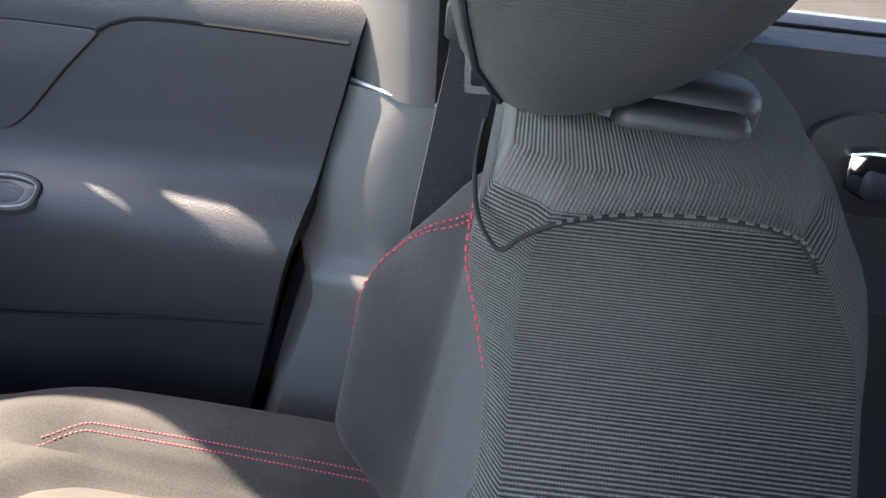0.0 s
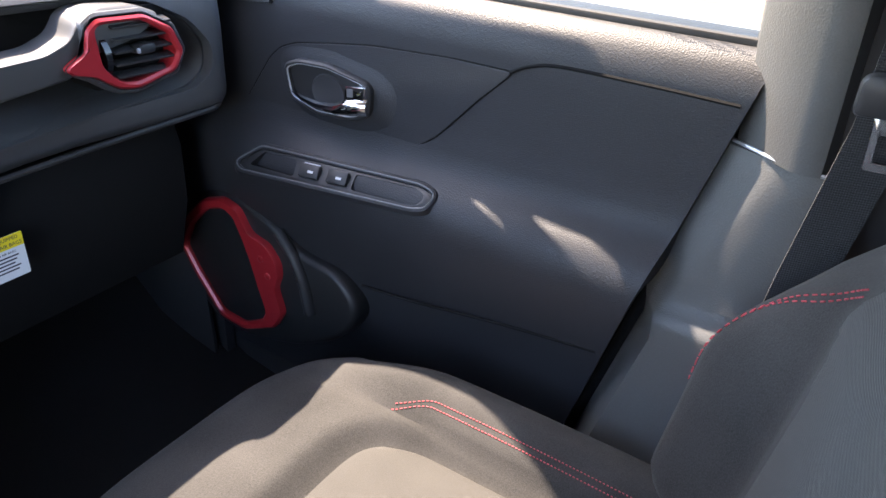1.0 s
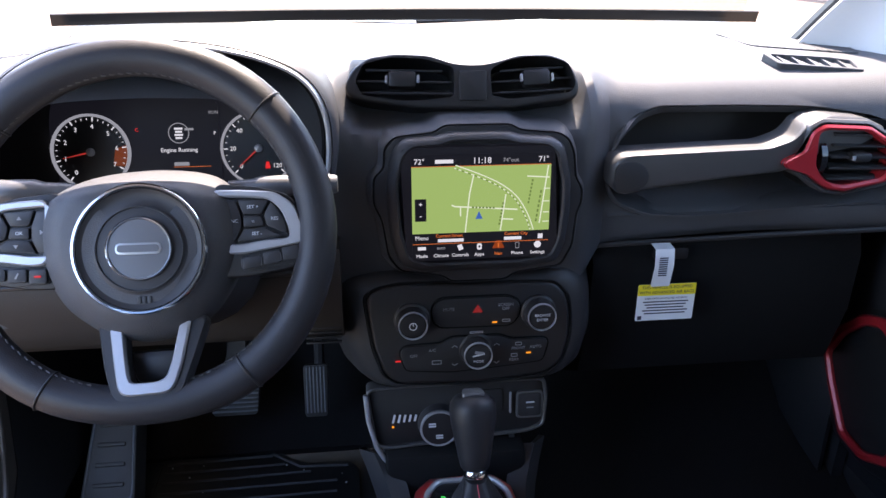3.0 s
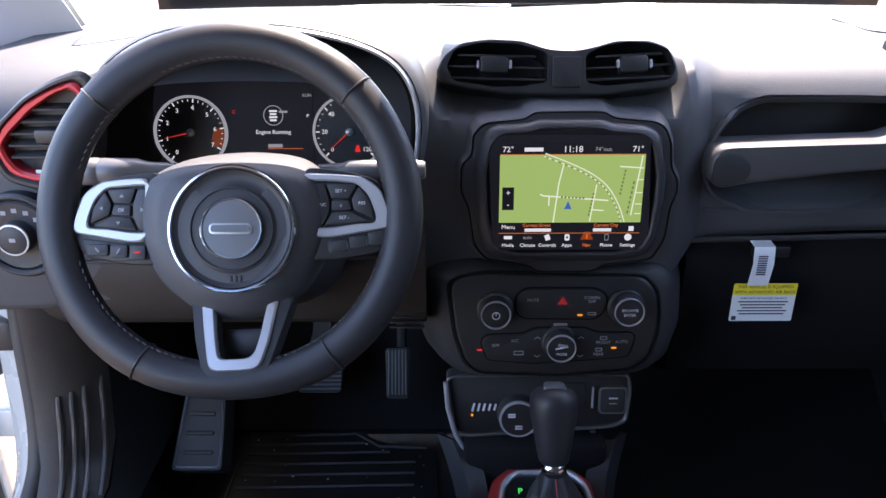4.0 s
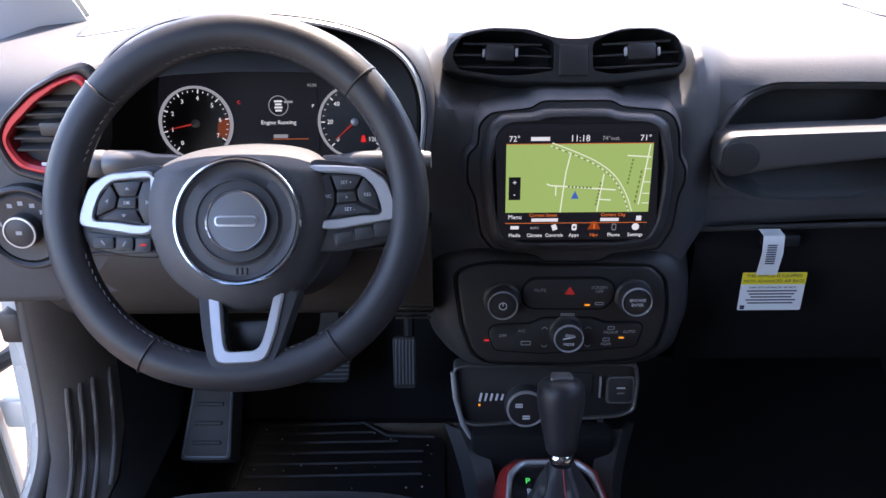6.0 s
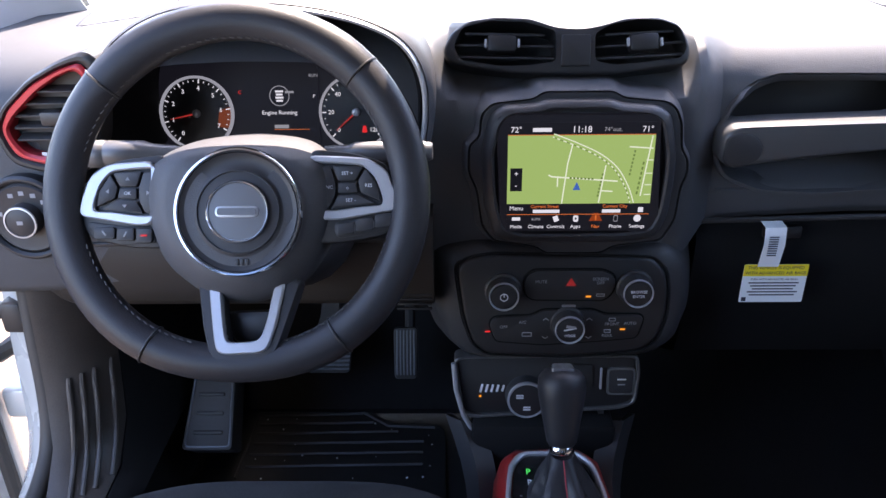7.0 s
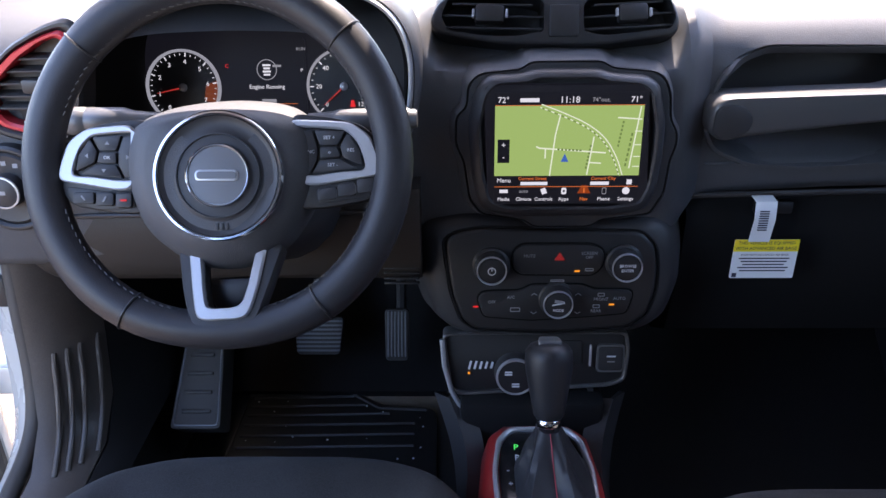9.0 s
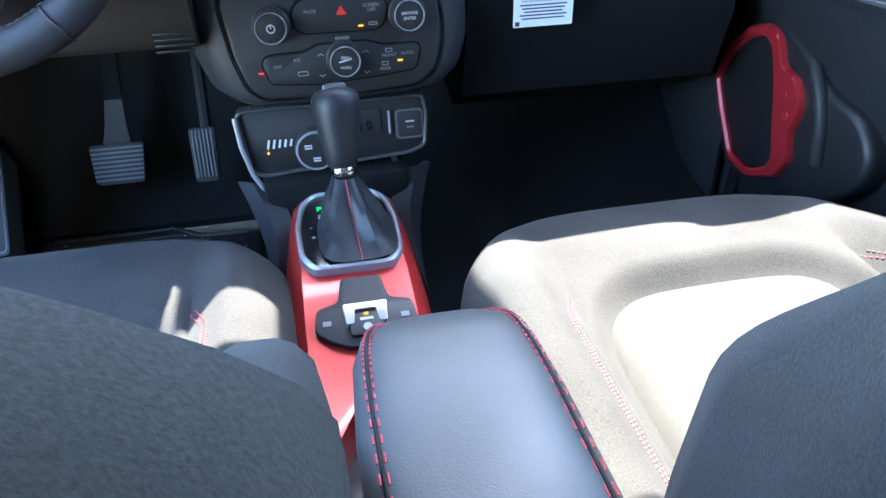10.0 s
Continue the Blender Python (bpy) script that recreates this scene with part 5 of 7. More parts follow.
lettering("text", "WITH ADVANCED AIR BAGS", 0.0062, TG @ pose(0, 0.0155, 0.0010), INK, card, 0.0001)
lettering("text", "EVEN WITH ADVANCED AIR BAGS", 0.0040, TG @ pose(0, 0.0060, 0.0007), INK, card, 0.0001)
for i in range(5):
    part("text_bar", box((0.066 - 0.006 * (i % 3), 0.0018, 0.0002), TG @ pose(0, 0.001 - 0.0045 * i, 0.0008), 0), INK, card)
part("text_bar", box((0.006, 0.006, 0.0002), TG @ pose(-0.036, -0.0235, 0.0008), 0), INK, card)
# ---- console, gear selector, armrest ----
console = thing("centre_console", (-0.026, 0.75, FLOOR_Z), "red satin console surround between the seats", "console")
CX = -0.026


def console_row(y, z, w, low):
    return [(CX - w - 0.010, y, low), (CX - w - 0.004, y, z - 0.045), (CX - w + 0.004, y, z - 0.012), (CX - w + 0.018, y, z), (CX, y, z + 0.001), (CX + w - 0.018, y, z), (CX + w - 0.004, y, z - 0.012), (CX + w + 0.004, y, z - 0.045), (CX + w + 0.010, y, low)]


bm = loft([console_row(0.965, 0.500, 0.050, 0.42), console_row(0.945, 0.535, 0.060, 0.40), console_row(0.92, 0.547, 0.068, 0.38), console_row(0.85, 0.543, 0.075, 0.37), console_row(0.76, 0.533, 0.078, 0.36), console_row(0.70, 0.512, 0.079, 0.35), console_row(0.64, 0.492, 0.079, 0.34), console_row(0.55, 0.480, 0.079, 0.34), console_row(0.44, 0.478, 0.079, 0.34)])
red = part("surround", bm, RED, console)
cut(red, prism(rounded([(-0.032, 0.675), (0.028, 0.675), (0.034, 0.60), (0.03, 0.46), (-0.07, 0.46), (-0.075, 0.60)], 0.012, 3), 0.60, pose(0, -0.055, 0), back=0.42))
part("cup_tray", box((0.12, 0.2, 0.05), pose(CX, 0.52, 0.41), 0.004), DARK, console)
for s in (-1, 1):
    bm = sheet([[(CX + s * (0.088 + o), y, z) for y, z in ((1.06, 0.62), (0.98, 0.50), (0.90, 0.44), (0.60, 0.40), (0.10, 0.42))] for o in (0.0,)] + [[(CX + s * 0.102, y, FLOOR_Z + 0.002) for y in (1.16, 1.08, 0.98, 0.60, 0.10)]], 0.008)
    part("side_panel", bm, TRIM, console, "black console side")
    wing = []
    for k in range(7):
        t = k / 6
        bow = -0.014 * math.sin(math.pi * t)
        wing.append([(CX + s * (mix(0.130, 0.098, t) + bow), mix(1.035, 0.890, t), mix(0.528, 0.385, t)), (CX + s * (mix(0.112, 0.090, t) + bow), mix(1.012, 0.890, t), mix(0.530, 0.425, t)), (CX + s * (mix(0.092, 0.076, t) + bow), mix(1.018, 0.905, t), mix(0.524, 0.430, t))])
    part("side_wing", sheet(wing, 0.010), TRIM, console, "dark trim leg beside the lever")
# bin in shade black, for the dark hollow below the switches
part("bin", box((0.20, 0.10, 0.12), pose(CX, 1.03, 0.485), 0.008), SHADE_BLACK, console)

GT = pose(CX, 0.838, 0.5455, 4, 0, 0)
gear = thing("gear_selector", (CX, 0.84, 0.545), "black leather gear lever with gaiter in a silver gate", "gear lever")
go = rounded([(-0.062, 0.010), (-0.055, 0.060), (-0.038, 0.082), (0.038, 0.082), (0.055, 0.060), (0.062, 0.010), (0.060, -0.052), (0.046, -0.078), (-0.046, -0.078), (-0.060, -0.052)], 0.010, 3)
part("gate_frame", frame_plate(go, inset(go, 0.0065), 0.006, GT, back=-0.006, lip=0.002), SILVER, gear, "satin silver gate frame")
plate = part("gate_plate", prism(inset(go, 0.008), 0.003, GT, 0.001, back=-0.006), GLOSS, gear)
for t, y, mat in (("P", 0.046, LIT_GREEN), ("R", 0.028, PRINT), ("N", 0.012, PRINT), ("D", -0.004, PRINT)):
    lettering("letter", t, 0.013, GT @ pose(-0.031 + (0.046 - y) * 0.06, y, 0.0033), mat, plate)
lettering("letter", "-", 0.013, GT @ pose(-0.043, 0.008, 0.0033), PRINT, plate)
lettering("letter", "+", 0.011, GT @ pose(-0.041, -0.014, 0.0033), PRINT, plate)
gaiter_rows = []
for k in range(9):
    t = k / 8
    w = mix(0.046, 0.0145, t ** 0.75)
    d = mix(0.060, 0.014, t ** 0.7)
    c = Vector((mix(CX + 0.010, -0.023, t), mix(0.822, 0.846, t), mix(0.549, 0.615, t)))
    row = []
    for j in range(28):
        a = 2 * math.pi * j / 28
        fold = 1 + 0.17 * math.sin(5 * a + 2.2 * t) * math.sin(math.pi * t) + 0.06 * math.sin(11 * a + 5 * t) * math.sin(math.pi * t)
        sq = (abs(math.cos(a)) ** 4 + abs(math.sin(a)) ** 4) ** -0.25
        q = mix(sq, 1, t)
        row.append(c + Vector((w * q * fold * math.cos(a), d * q * fold * math.sin(a), 0.004 * math.sin(5 * a) * math.sin(math.pi * t))))
    gaiter_rows.append(row)
gaiter = part("gaiter", loft(gaiter_rows), LEATHER, gear, "folded leather gaiter")
part("gaiter_seam", tube([gaiter_rows[k][21] + Vector((0, -0.001, 0.001)) for k in range(9)], 0.0006, 6), THREAD, gaiter)
KN = pose(-0.023, 0.850, 0.621, -22, 0, 0)
part("collar", lathe([(0.0135, -0.008), (0.0150, -0.006), (0.0150, 0.000), (0.0140, 0.002)], KN, 28), CHROME, gear, "chrome collar")
lever = part("knob", loft([[KN @ Vector((a * c, b * s, z)) for c, s in circle(1, 28)] for a, b, z in ((0.0145, 0.0145, 0.002), (0.0175, 0.0175, 0.006), (0.0200, 0.020, 0.018), (0.0240, 0.024, 0.041), (0.0275, 0.027, 0.060), (0.0285, 0.029, 0.073), (0.0275, 0.028, 0.083), (0.022, 0.023, 0.090), (0.012, 0.013, 0.0935))]), LEATHER, gear, "black leather lever knob")
part("cap", prism(rounded([(-0.014, -0.010), (0.014, -0.010), (0.011, 0.008), (-0.011, 0.008)], 0.004), 0.004, KN @ pose(0, -0.003, 0.0935, 10), 0.001, back=-0.010), GREY, lever)

BR = pose(CX + 0.004, 0.702, 0.517, 19, 0, 0)
brake_sw = thing("parking_brake_switch", (CX, 0.70, 0.50), "parking brake switch cluster set into the red console", "switch")
part("base", prism(rounded([(-0.022, 0.050), (0.022, 0.050), (0.028, 0.018), (0.052, 0.012), (0.056, -0.016), (0.040, -0.030), (0.020, -0.040), (-0.020, -0.040), (-0.040, -0.030), (-0.056, -0.016), (-0.052, 0.012), (-0.028, 0.018)], 0.006, 3), 0.005, BR, 0.002, back=-0.01), TRIM, brake_sw)
part("well", prism(rounded([(-0.019, 0.046), (0.019, 0.046), (0.024, 0.008), (-0.024, 0.008)], 0.004, 3), 0.0056, BR, back=0.004), DARK, brake_sw)
part("lever", prism(rounded([(-0.024, 0.010), (0.024, 0.010), (0.022, -0.016), (0.014, -0.016), (0.012, 0.002), (-0.012, 0.002), (-0.014, -0.016), (-0.022, -0.016)], 0.002, 2), 0.012, BR, 0.001, back=0.004), SILVER, brake_sw, "silver switch frame")
bt = part("button", prism(rounded([(-0.017, -0.002), (0.017, -0.002), (0.019, -0.030), (-0.019, -0.030)], 0.005, 3), 0.011, BR, 0.002, back=0.004), TRIM, brake_sw)
part("mark", box((0.014, 0.003, 0.0006), BR @ pose(0, -0.011, 0.0112), 0), PRINT, bt)
part("mark", lathe([(0.0035, 0.0112), (0.0038, 0.0116), (0.0048, 0.0112)], BR @ pose(0, -0.021, 0), 16), PRINT, bt)
part("lamp", box((0.005, 0.003, 0.001), BR @ pose(0, -0.005, 0.0112), 0.0003), LIT_AMBER, bt)
for x in (-0.042, 0.042):
    part("mark", box((0.009, 0.006, 0.0006), BR @ pose(x, -0.008, 0.0052), 0), DIMPRINT, brake_sw)

arm = thing("armrest", (0.03, 0.35, 0.40), "dark leatherette centre armrest with red stitching", "armrest")
rows = []
for y, w, h in ((0.556, 0.030, 0.012), (0.550, 0.050, 0.024), (0.534, 0.063, 0.034), (0.505, 0.071, 0.041), (0.44, 0.075, 0.045), (0.30, 0.076, 0.047), (0.10, 0.080, 0.047), (-0.05, 0.076, 0.044), (-0.08, 0.06, 0.03)):
    rows.append([Vector((0.027 + w * 1.07 * math.copysign(abs(math.cos(a)) ** 0.55, math.cos(a)), y, 0.603 + h * math.copysign(abs(math.sin(a)) ** 0.6, math.sin(a)))) for a in [2 * math.pi * j / 32 for j in range(32)]])
lid = part("lid", loft(rows), HIDE, arm, "padded lid")
for side in (12, 4):
    for off in (-1, 1):
        bm = bmesh.new()
        path = smooth_path([r[side] + Vector((off * 0.0028, 0, 0.0012)) for r in rows[1:8]], 16)
        for i in range(0, len(path) - 1, 2):
            tube([path[i], path[i + 1]], 0.0009, 5, bm=bm)
        tagged(part("stitching", bm, THREAD, lid), "red seam stitching", kind="stuff")
    part("welt", tube(smooth_path([r[side] for r in rows[1:8]], 6), 0.0016, 6), SEAM, lid)
part("box", box((0.140, 0.58, 0.29), pose(0.030, 0.225, 0.425), 0.015), TRIM, arm)

# ---- front seats ----
def seat_cushion(seat, cx, y1):
    """Cushion: one padded form with rounded front corners, side bolsters and a well for the insert."""
    half, y0 = 0.262, y1 - 0.64

    def top(u, v):
        yf = y1 - 0.13 * abs(u) ** 4.6
        x, y = cx + u * half, mix(y0, yf, v)
        near = min((1 - abs(u)) * half, (1 - v) * (yf - y0) * 0.8)
        r = 0.045
        edge = r - math.sqrt(max(0.0, r * r - (r - near) ** 2)) if near < r else 0.0
        bol = 0.034 * ease(0.60, 0.80, abs(u)) * (1 - ease(0.68, 0.97, v) * 0.85)
        seam = 0.005 * math.exp(-((abs(u) - 0.625) / 0.020) ** 2) * (1 - ease(0.62, 0.80, v))
        q = (abs(x - cx) / 0.157) ** 4 + (max(0.0, y - y0 - 0.20) / 0.246) ** 4
        dip = 0.030 * (1 - ease(0.55, 1.45, q))
        lift = 0.012 * math.sin(math.pi * v) * (1 - u * u) + 0.004 * math.sin(9 * x + 5 * y) * (1 - ease(0.6, 1, v))
        return Vector((x, y, 0.550 + bol - seam - dip + lift - edge - 0.006 * ease(0.75, 1.0, v)))

    us = [0.5 * math.sin(math.pi / 2 * (j / 52 - 1)) + 0.5 * (j / 52 - 1) for j in range(105)]
    vs = [0.75 * (k / 72) + 0.25 * math.sin(math.pi / 2 * k / 72) for k in range(73)]
    rows = []
    for v in vs:
        row = [top(u, v) for u in us]
        a, b = row[0], row[-1]
        row = [Vector((a.x + 0.014, a.y, 0.37)), Vector((a.x - 0.002, a.y, 0.44))] + row + [Vector((b.x + 0.002, b.y, 0.44)), Vector((b.x - 0.014, b.y, 0.37))]
        rows.append(row)
    last = rows[-1]
    for d, z in ((-0.004, 0.47), (0.006, 0.42), (0.020, 0.37)):
        rows.append([Vector((cx + (p.x - cx) * (1 - d * 0.5), p.y - d, min(p.z, z))) for p in last])
    part("cushion", loft(rows), CLOTH, seat, "black cloth seat cushion with raised sides")
    rows = []
    for k in range(31):
        v = k / 30
        y = mix(y0 + 0.02, y0 + 0.438, v)
        wide = 0.149 * (1 - 0.07 * ease(0.80, 1.0, v) ** 2)
        row = []
        for j in range(29):
            u = j / 14 - 1
            e = max(0.0, 1 - abs(u) ** 8) ** 0.4
            e2 = max(0.0, 1 - max(0, (v - 0.90) / 0.10) ** 5) ** 0.5
            row.append(Vector((cx + u * wide, y - 0.050 * u ** 6 * ease(0.5, 1, v), 0.524 + (0.017 + 0.012 * math.sin(math.pi * v * 0.8) * (1 - u * u)) * e * e2)))
        rows.append(row + [Vector((cx + wide, y, 0.50)), Vector((cx - wide, y, 0.50))])
    part("insert", loft(rows), INSERT, seat, "smooth paler cloth seat insert")
    for s in (-1, 1):
        for off in (0.0, 0.030):
            bm = bmesh.new()
            path = [top(s * (0.690 + off * 0.8 - 0.075 * ease(0.60, 0.70, 0.08 + 0.60 * k / 160)), 0.08 + 0.60 * k / 160) + Vector((0, 0, 0.0006)) for k in range(161)]
            for i in range(0, len(path) - 1, 2):
                tube([path[i], path[i + 1]], 0.0008, 5, bm=bm)
            tagged(part("stitching", bm, THREAD, seat, "red seam stitching"), "red seam stitching", kind="stuff")
    part("plinth", box((0.42, 0.50, 0.12), pose(cx, y0 + 0.28, 0.34), 0.02), DARK, seat)


def cloth_below(me, top, cx):
    """The lower, outer faces of a backrest are plain cloth, the rest ribbed."""
    me.materials.append(CLOTH)
    me.materials.append(MESH_TOP)
    for p in me.polygons:
        c = p.center
        if c.z < top and abs(c.x - cx) > 0.15 - 0.03 * ease(0.9, 0.8, c.z):
            p.material_index = 1
        elif c.z > 1.0745:
            p.material_index = 2


def seat_back(seat, cx, dy):
    """Backrest with bolsters: stations up the back."""
    def station(z):
        front = 0.235 - 0.14 * (z - 0.60) + dy + 0.012 * ease(0.97, 1.06, z)
        wide, low, high = (0.266, 0.895, 1.03) if cx > 0 else (0.277, 0.875, 1.0)
        half = wide - (wide - 0.152) * ease(low, high, z) - 0.016 * ease(0.7, 0.5, z)
        bol = ease(0.50, 0.62, z) * (0.086 * (1 - ease(0.765, 0.945, z)) if cx > 0 else 0.165 * (1 - ease(0.74, 0.83, z)))
        thick = 0.166
        return front, half, bol, thick
    rows = []
    zs = [0.47 + 0.0157 * i for i in range(39)]
    for z in zs + [1.074, 1.080, 1.084]:
        cap = 0.0 if z <= 1.067 else (z - 1.0666)
        f, half, bol, th = station(min(z, 1.0666))
        sh = 1 - (cap / 0.0175) ** 2 * 0.10
        row = []
        for j in range(57):
            u = j / 28 - 1
            e = abs(u)
            y = f + bol * ease(0.55, 0.82, e) * (1 - ease(*((0.90, 1.0) if cx > 0 else (0.95, 1.05)), e) * 0.9) - 0.020 * ease(0.88, 1.0, e) - 0.012 * (1 - ease(0.0, 0.6, e)) * ease(1.0, 0.9, z) - 0.018 * ease(1.05, 0.985, z) * ease(0.89, 0.95, z) * ease(0.97, 0.85, e)
            row.append(Vector((cx + u * half * sh, y - cap * 0.5, z)))
        for j in range(15):
            u = 1 - j / 7
            row.append(Vector((cx + u * half * sh * 0.97, f - th + 0.03 * abs(u) ** 3 + cap * 0.5 + 0.034 * ease(1.02, 1.084, z), z)))
        rows.append(row)
    back = part("backrest", loft(rows), MESH, seat, "black ribbed cloth backrest", smooth=70)
    # far and near bolster stitching over the shoulder
    for s in (math.copysign(1, cx),):
        for off in (0.0, 0.009):
            bm = bmesh.new()
            pts = []
            for u, z in ((0.50, 0.934), (0.60, 0.914), (0.70, 0.889), (0.78, 0.867), (0.82, 0.847), (0.845, 0.815), (0.855, 0.775), (0.86, 0.73)):
                z -= off
                f, half, bol, th = station(z)
                pts.append((cx + s * u * half, f + bol * ease(0.55, 0.82, u) * (1 - ease(0.90, 1.0, u) * 0.9) - 0.020 * ease(0.88, 1.0, u) + 0.0015, z))
            path = smooth_path(pts, 8)
            for i in range(0, len(path) - 1, 2):
                tube([path[i], path[i + 1]], 0.0008, 5, bm=bm)
            tagged(part("stitching", bm, THREAD, back), "red seam stitching", kind="stuff")
    for s in (-1, 1):
        f, half, bol, th = station(1.05)
        if s * cx < 0 and cx > 0:
            bm = bmesh.new()
            path = smooth_path([(cx + s * 0.126, f - 0.0002, 1.064), (cx + s * 0.1265, f + 0.0006, 1.040), (cx + s * 0.127, f - 0.0055, 1.015), (cx + s * 0.128, f - 0.0115, 0.990)], 12)
            for i in range(0, len(path) - 1, 2):
                tube([path[i], path[i + 1]], 0.0007, 5, bm=bm)
            tagged(part("stitching", bm, THREAD, back), "red seam stitching", kind="stuff")
        line = [(cx + s * half * 0.62, f + 0.0010, 1.080), (cx + s * half * 0.80, f + 0.0012, 1.074), (cx + s * half * 0.93, f - 0.002, 1.066), (cx + s * half * 0.985, f - 0.008, 1.060), (cx + s * (half + 0.0008), f - 0.012, 1.060), (cx + s * (half + 0.001), f - 0.018, 1.066), (cx + s * (half + 0.001), f - 0.030, 1.0725), (cx + s * (half * 0.993 + 0.001), f - 0.052, 1.0775), (cx + s * (half * 0.990 + 0.001), f - 0.082, 1.079), (cx + s * half * 0.985, f - 0.100, 1.0745), (cx + s * half * 0.975, f - 0.109, 1.064)]
        path = smooth_path(line, 10)
        part("piping", tube(path, 0.0009, 6), SEAM, back, "dark piped seam")
        bm = bmesh.new()
        for i in range(58, len(path) - 6, 2):
            tube([path[i] + Vector((s * 0.0012, 0, 0.0012)), path[i + 1] + Vector((s * 0.0012, 0, 0.0012))], 0.0006, 5, bm=bm)
        tagged(part("stitching", bm, NUMERAL, back), "dark grey seam stitching", kind="stuff")
    cloth_below(back.data, 0.935, cx)
    f, half, bol, th = station(1.05)
    for s in (-1, 1):
        G = pose(cx + s * 0.068, f - 0.068, 1.080, 3)
        g = part("guide", prism(box_outline(0.036, 0.068, 0.017, 5), 0.020, G, 0.008, back=-0.01, steps=3), DARK, seat, "black plastic headrest guide")
        part("button", box((0.016, 0.052, 0.018), G @ pose(-0.018, -0.003, 0.004), 0.008, segs=4), DARK, g)
        part("post", lathe([(0.006, 0.0), (0.006, 0.07)], pose(cx + s * 0.070, f - 0.062, 1.09, -6), 14), STEEL, seat)
    rows = []
    for k in range(15):
        t = k / 14
        e = (1 - abs(2 * t - 1) ** 4) ** 0.35 if 0 < t < 1 else 0.25
        w, d = 0.132 * mix(0.72, 1, e), 0.068 * mix(0.75, 1, e)
        cyy = f - 0.048 + 0.040 * t
        row = []
        for a in [2 * math.pi * j / 40 for j in range(40)]:
            y = cyy + d * math.copysign(abs(math.sin(a)) ** 0.7, math.sin(a))
            z = mix(1.085, 1.310, t) + 4.6 * max(0.0, f - y) ** 2 * (1 - t) ** 2
            row.append(Vector((cx + w * math.copysign(abs(math.cos(a)) ** 0.6, math.cos(a)), y, z)))
        rows.append(row)
    hr = part("headrest", loft(rows), FINE, seat, "black ribbed cloth headrest")
    for s in (-1, 1):
        part("piping", tube([r[15 if s < 0 else 5] + Vector((s * 0.001, 0.001, 0)) for r in rows], 0.0014, 6), SEAM, hr)


def front_seat(cx, y1, dy, label):
    seat = thing("front_seat", (cx, 0.4 + dy, FLOOR_Z), label, "seat", "front seats")
    seat_cushion(seat, cx, y1)
    seat_back(seat, cx + (0.022 if cx < 0 else 0.0), dy)
    return seat


front_seat(0.350, 0.850, 0.0, "black cloth passenger seat with red stitching, partly in sun")
front_seat(-0.360, 0.905, 0.020, "black cloth driver's seat with red stitching, in shade")
# ---- front passenger door ----
door = thing("passenger_door", (0.70, 0.75, 0.32), "closed dark grey door panel with armrest and red speaker surround", "car door")


def rear_edge(z):
    return 0.318 + 0.27 * (1.03 - z)


def door_col(t):
    """The panel's section at t from its rear edge (0) to the hinge side (1)."""
    bulge = 1 - 0.55 * ease(0.75, 1.0, t)
    prof = [(0.738, 1.034)]
    for k in range(8):
        a = math.pi / 2 * k / 7
        prof.append((0.733 - 0.043 * math.sin(a), 0.980 + 0.053 * math.cos(a)))
    prof += [(0.692, 0.955), (0.692, 0.88), (0.691, 0.845), (0.687, 0.826), (0.678, 0.813), (0.690 - 0.030 * bulge, 0.799), (0.690 - 0.044 * bulge, 0.784), (0.690 - 0.051 * bulge, 0.764), (0.690 - 0.052 * bulge, 0.742), (0.690 - 0.046 * bulge, 0.705), (0.690 - 0.038 * bulge, 0.665), (0.690 - 0.030 * bulge, 0.638), (0.690 - 0.010 * bulge, 0.56), (0.690, 0.47), (0.694, 0.40), (0.70, 0.31)]
    return [(x, mix(rear_edge(z), 1.26, t), z) for x, z in prof]


rows = [door_col(t) for t in (0, 0.01, 0.05, 0.1, 0.2, 0.3, 0.4, 0.5, 0.6, 0.7, 0.8, 0.88, 0.94, 1)]
part("panel", sheet(rows, 0.03), PANEL, door)
part("outer_skin", box((0.02, 0.98, 0.75), pose(0.80, 0.80, 0.66), 0.005), PAINT, door)


def on_door(pts):
    return [(-y, z) for y, z in pts]


m = sideways(0.6925, 0, 0)
hp = rounded(on_door([(1.119, 0.725), (1.030, 0.843), (0.980, 0.9105), (0.958, 0.928), (0.930, 0.938), (0.856, 0.9495), (0.800, 0.957), (0.680, 0.9635), (0.594, 0.963), (0.638, 0.921), (0.692, 0.863), (0.712, 0.847), (0.738, 0.836), (0.84, 0.8125), (1.006, 0.771)]), 0.010, 4)
part("upper_inlay", prism(hp, 0.0022, m, 0.0015, back=-0.004), PANEL, door, "smooth inlay round the door handle")
# near-black cords draw the shadow lines of the panel's creases
part("inlay_groove", tube([m @ Vector((x, y, 0.0004)) for x, y in inset(hp, -0.0012)], 0.0016, 6, closed=True), SHADE_BLACK, door)
part("inlay_groove", tube(smooth_path([m @ Vector((-y, z, 0.002)) for y, z in ((0.598, 0.9625), (0.574, 0.974), (0.536, 0.981), (0.435, 0.981), (0.340, 0.979))], 6), 0.0024, 6), SHADE_BLACK, door)
part("handle_dish", loft([[m @ Vector((x, y, z)) for x, y in inset(rounded(on_door([(0.965, 0.915), (0.940, 0.934), (0.870, 0.940), (0.780, 0.925), (0.755, 0.900), (0.765, 0.855), (0.820, 0.832), (0.900, 0.832), (0.948, 0.856)]), 0.02, 4), d)] for d, z in ((0.0, 0.0022), (0.008, 0.0040), (0.018, 0.0075), (0.030, 0.0080))]), PANEL, door)

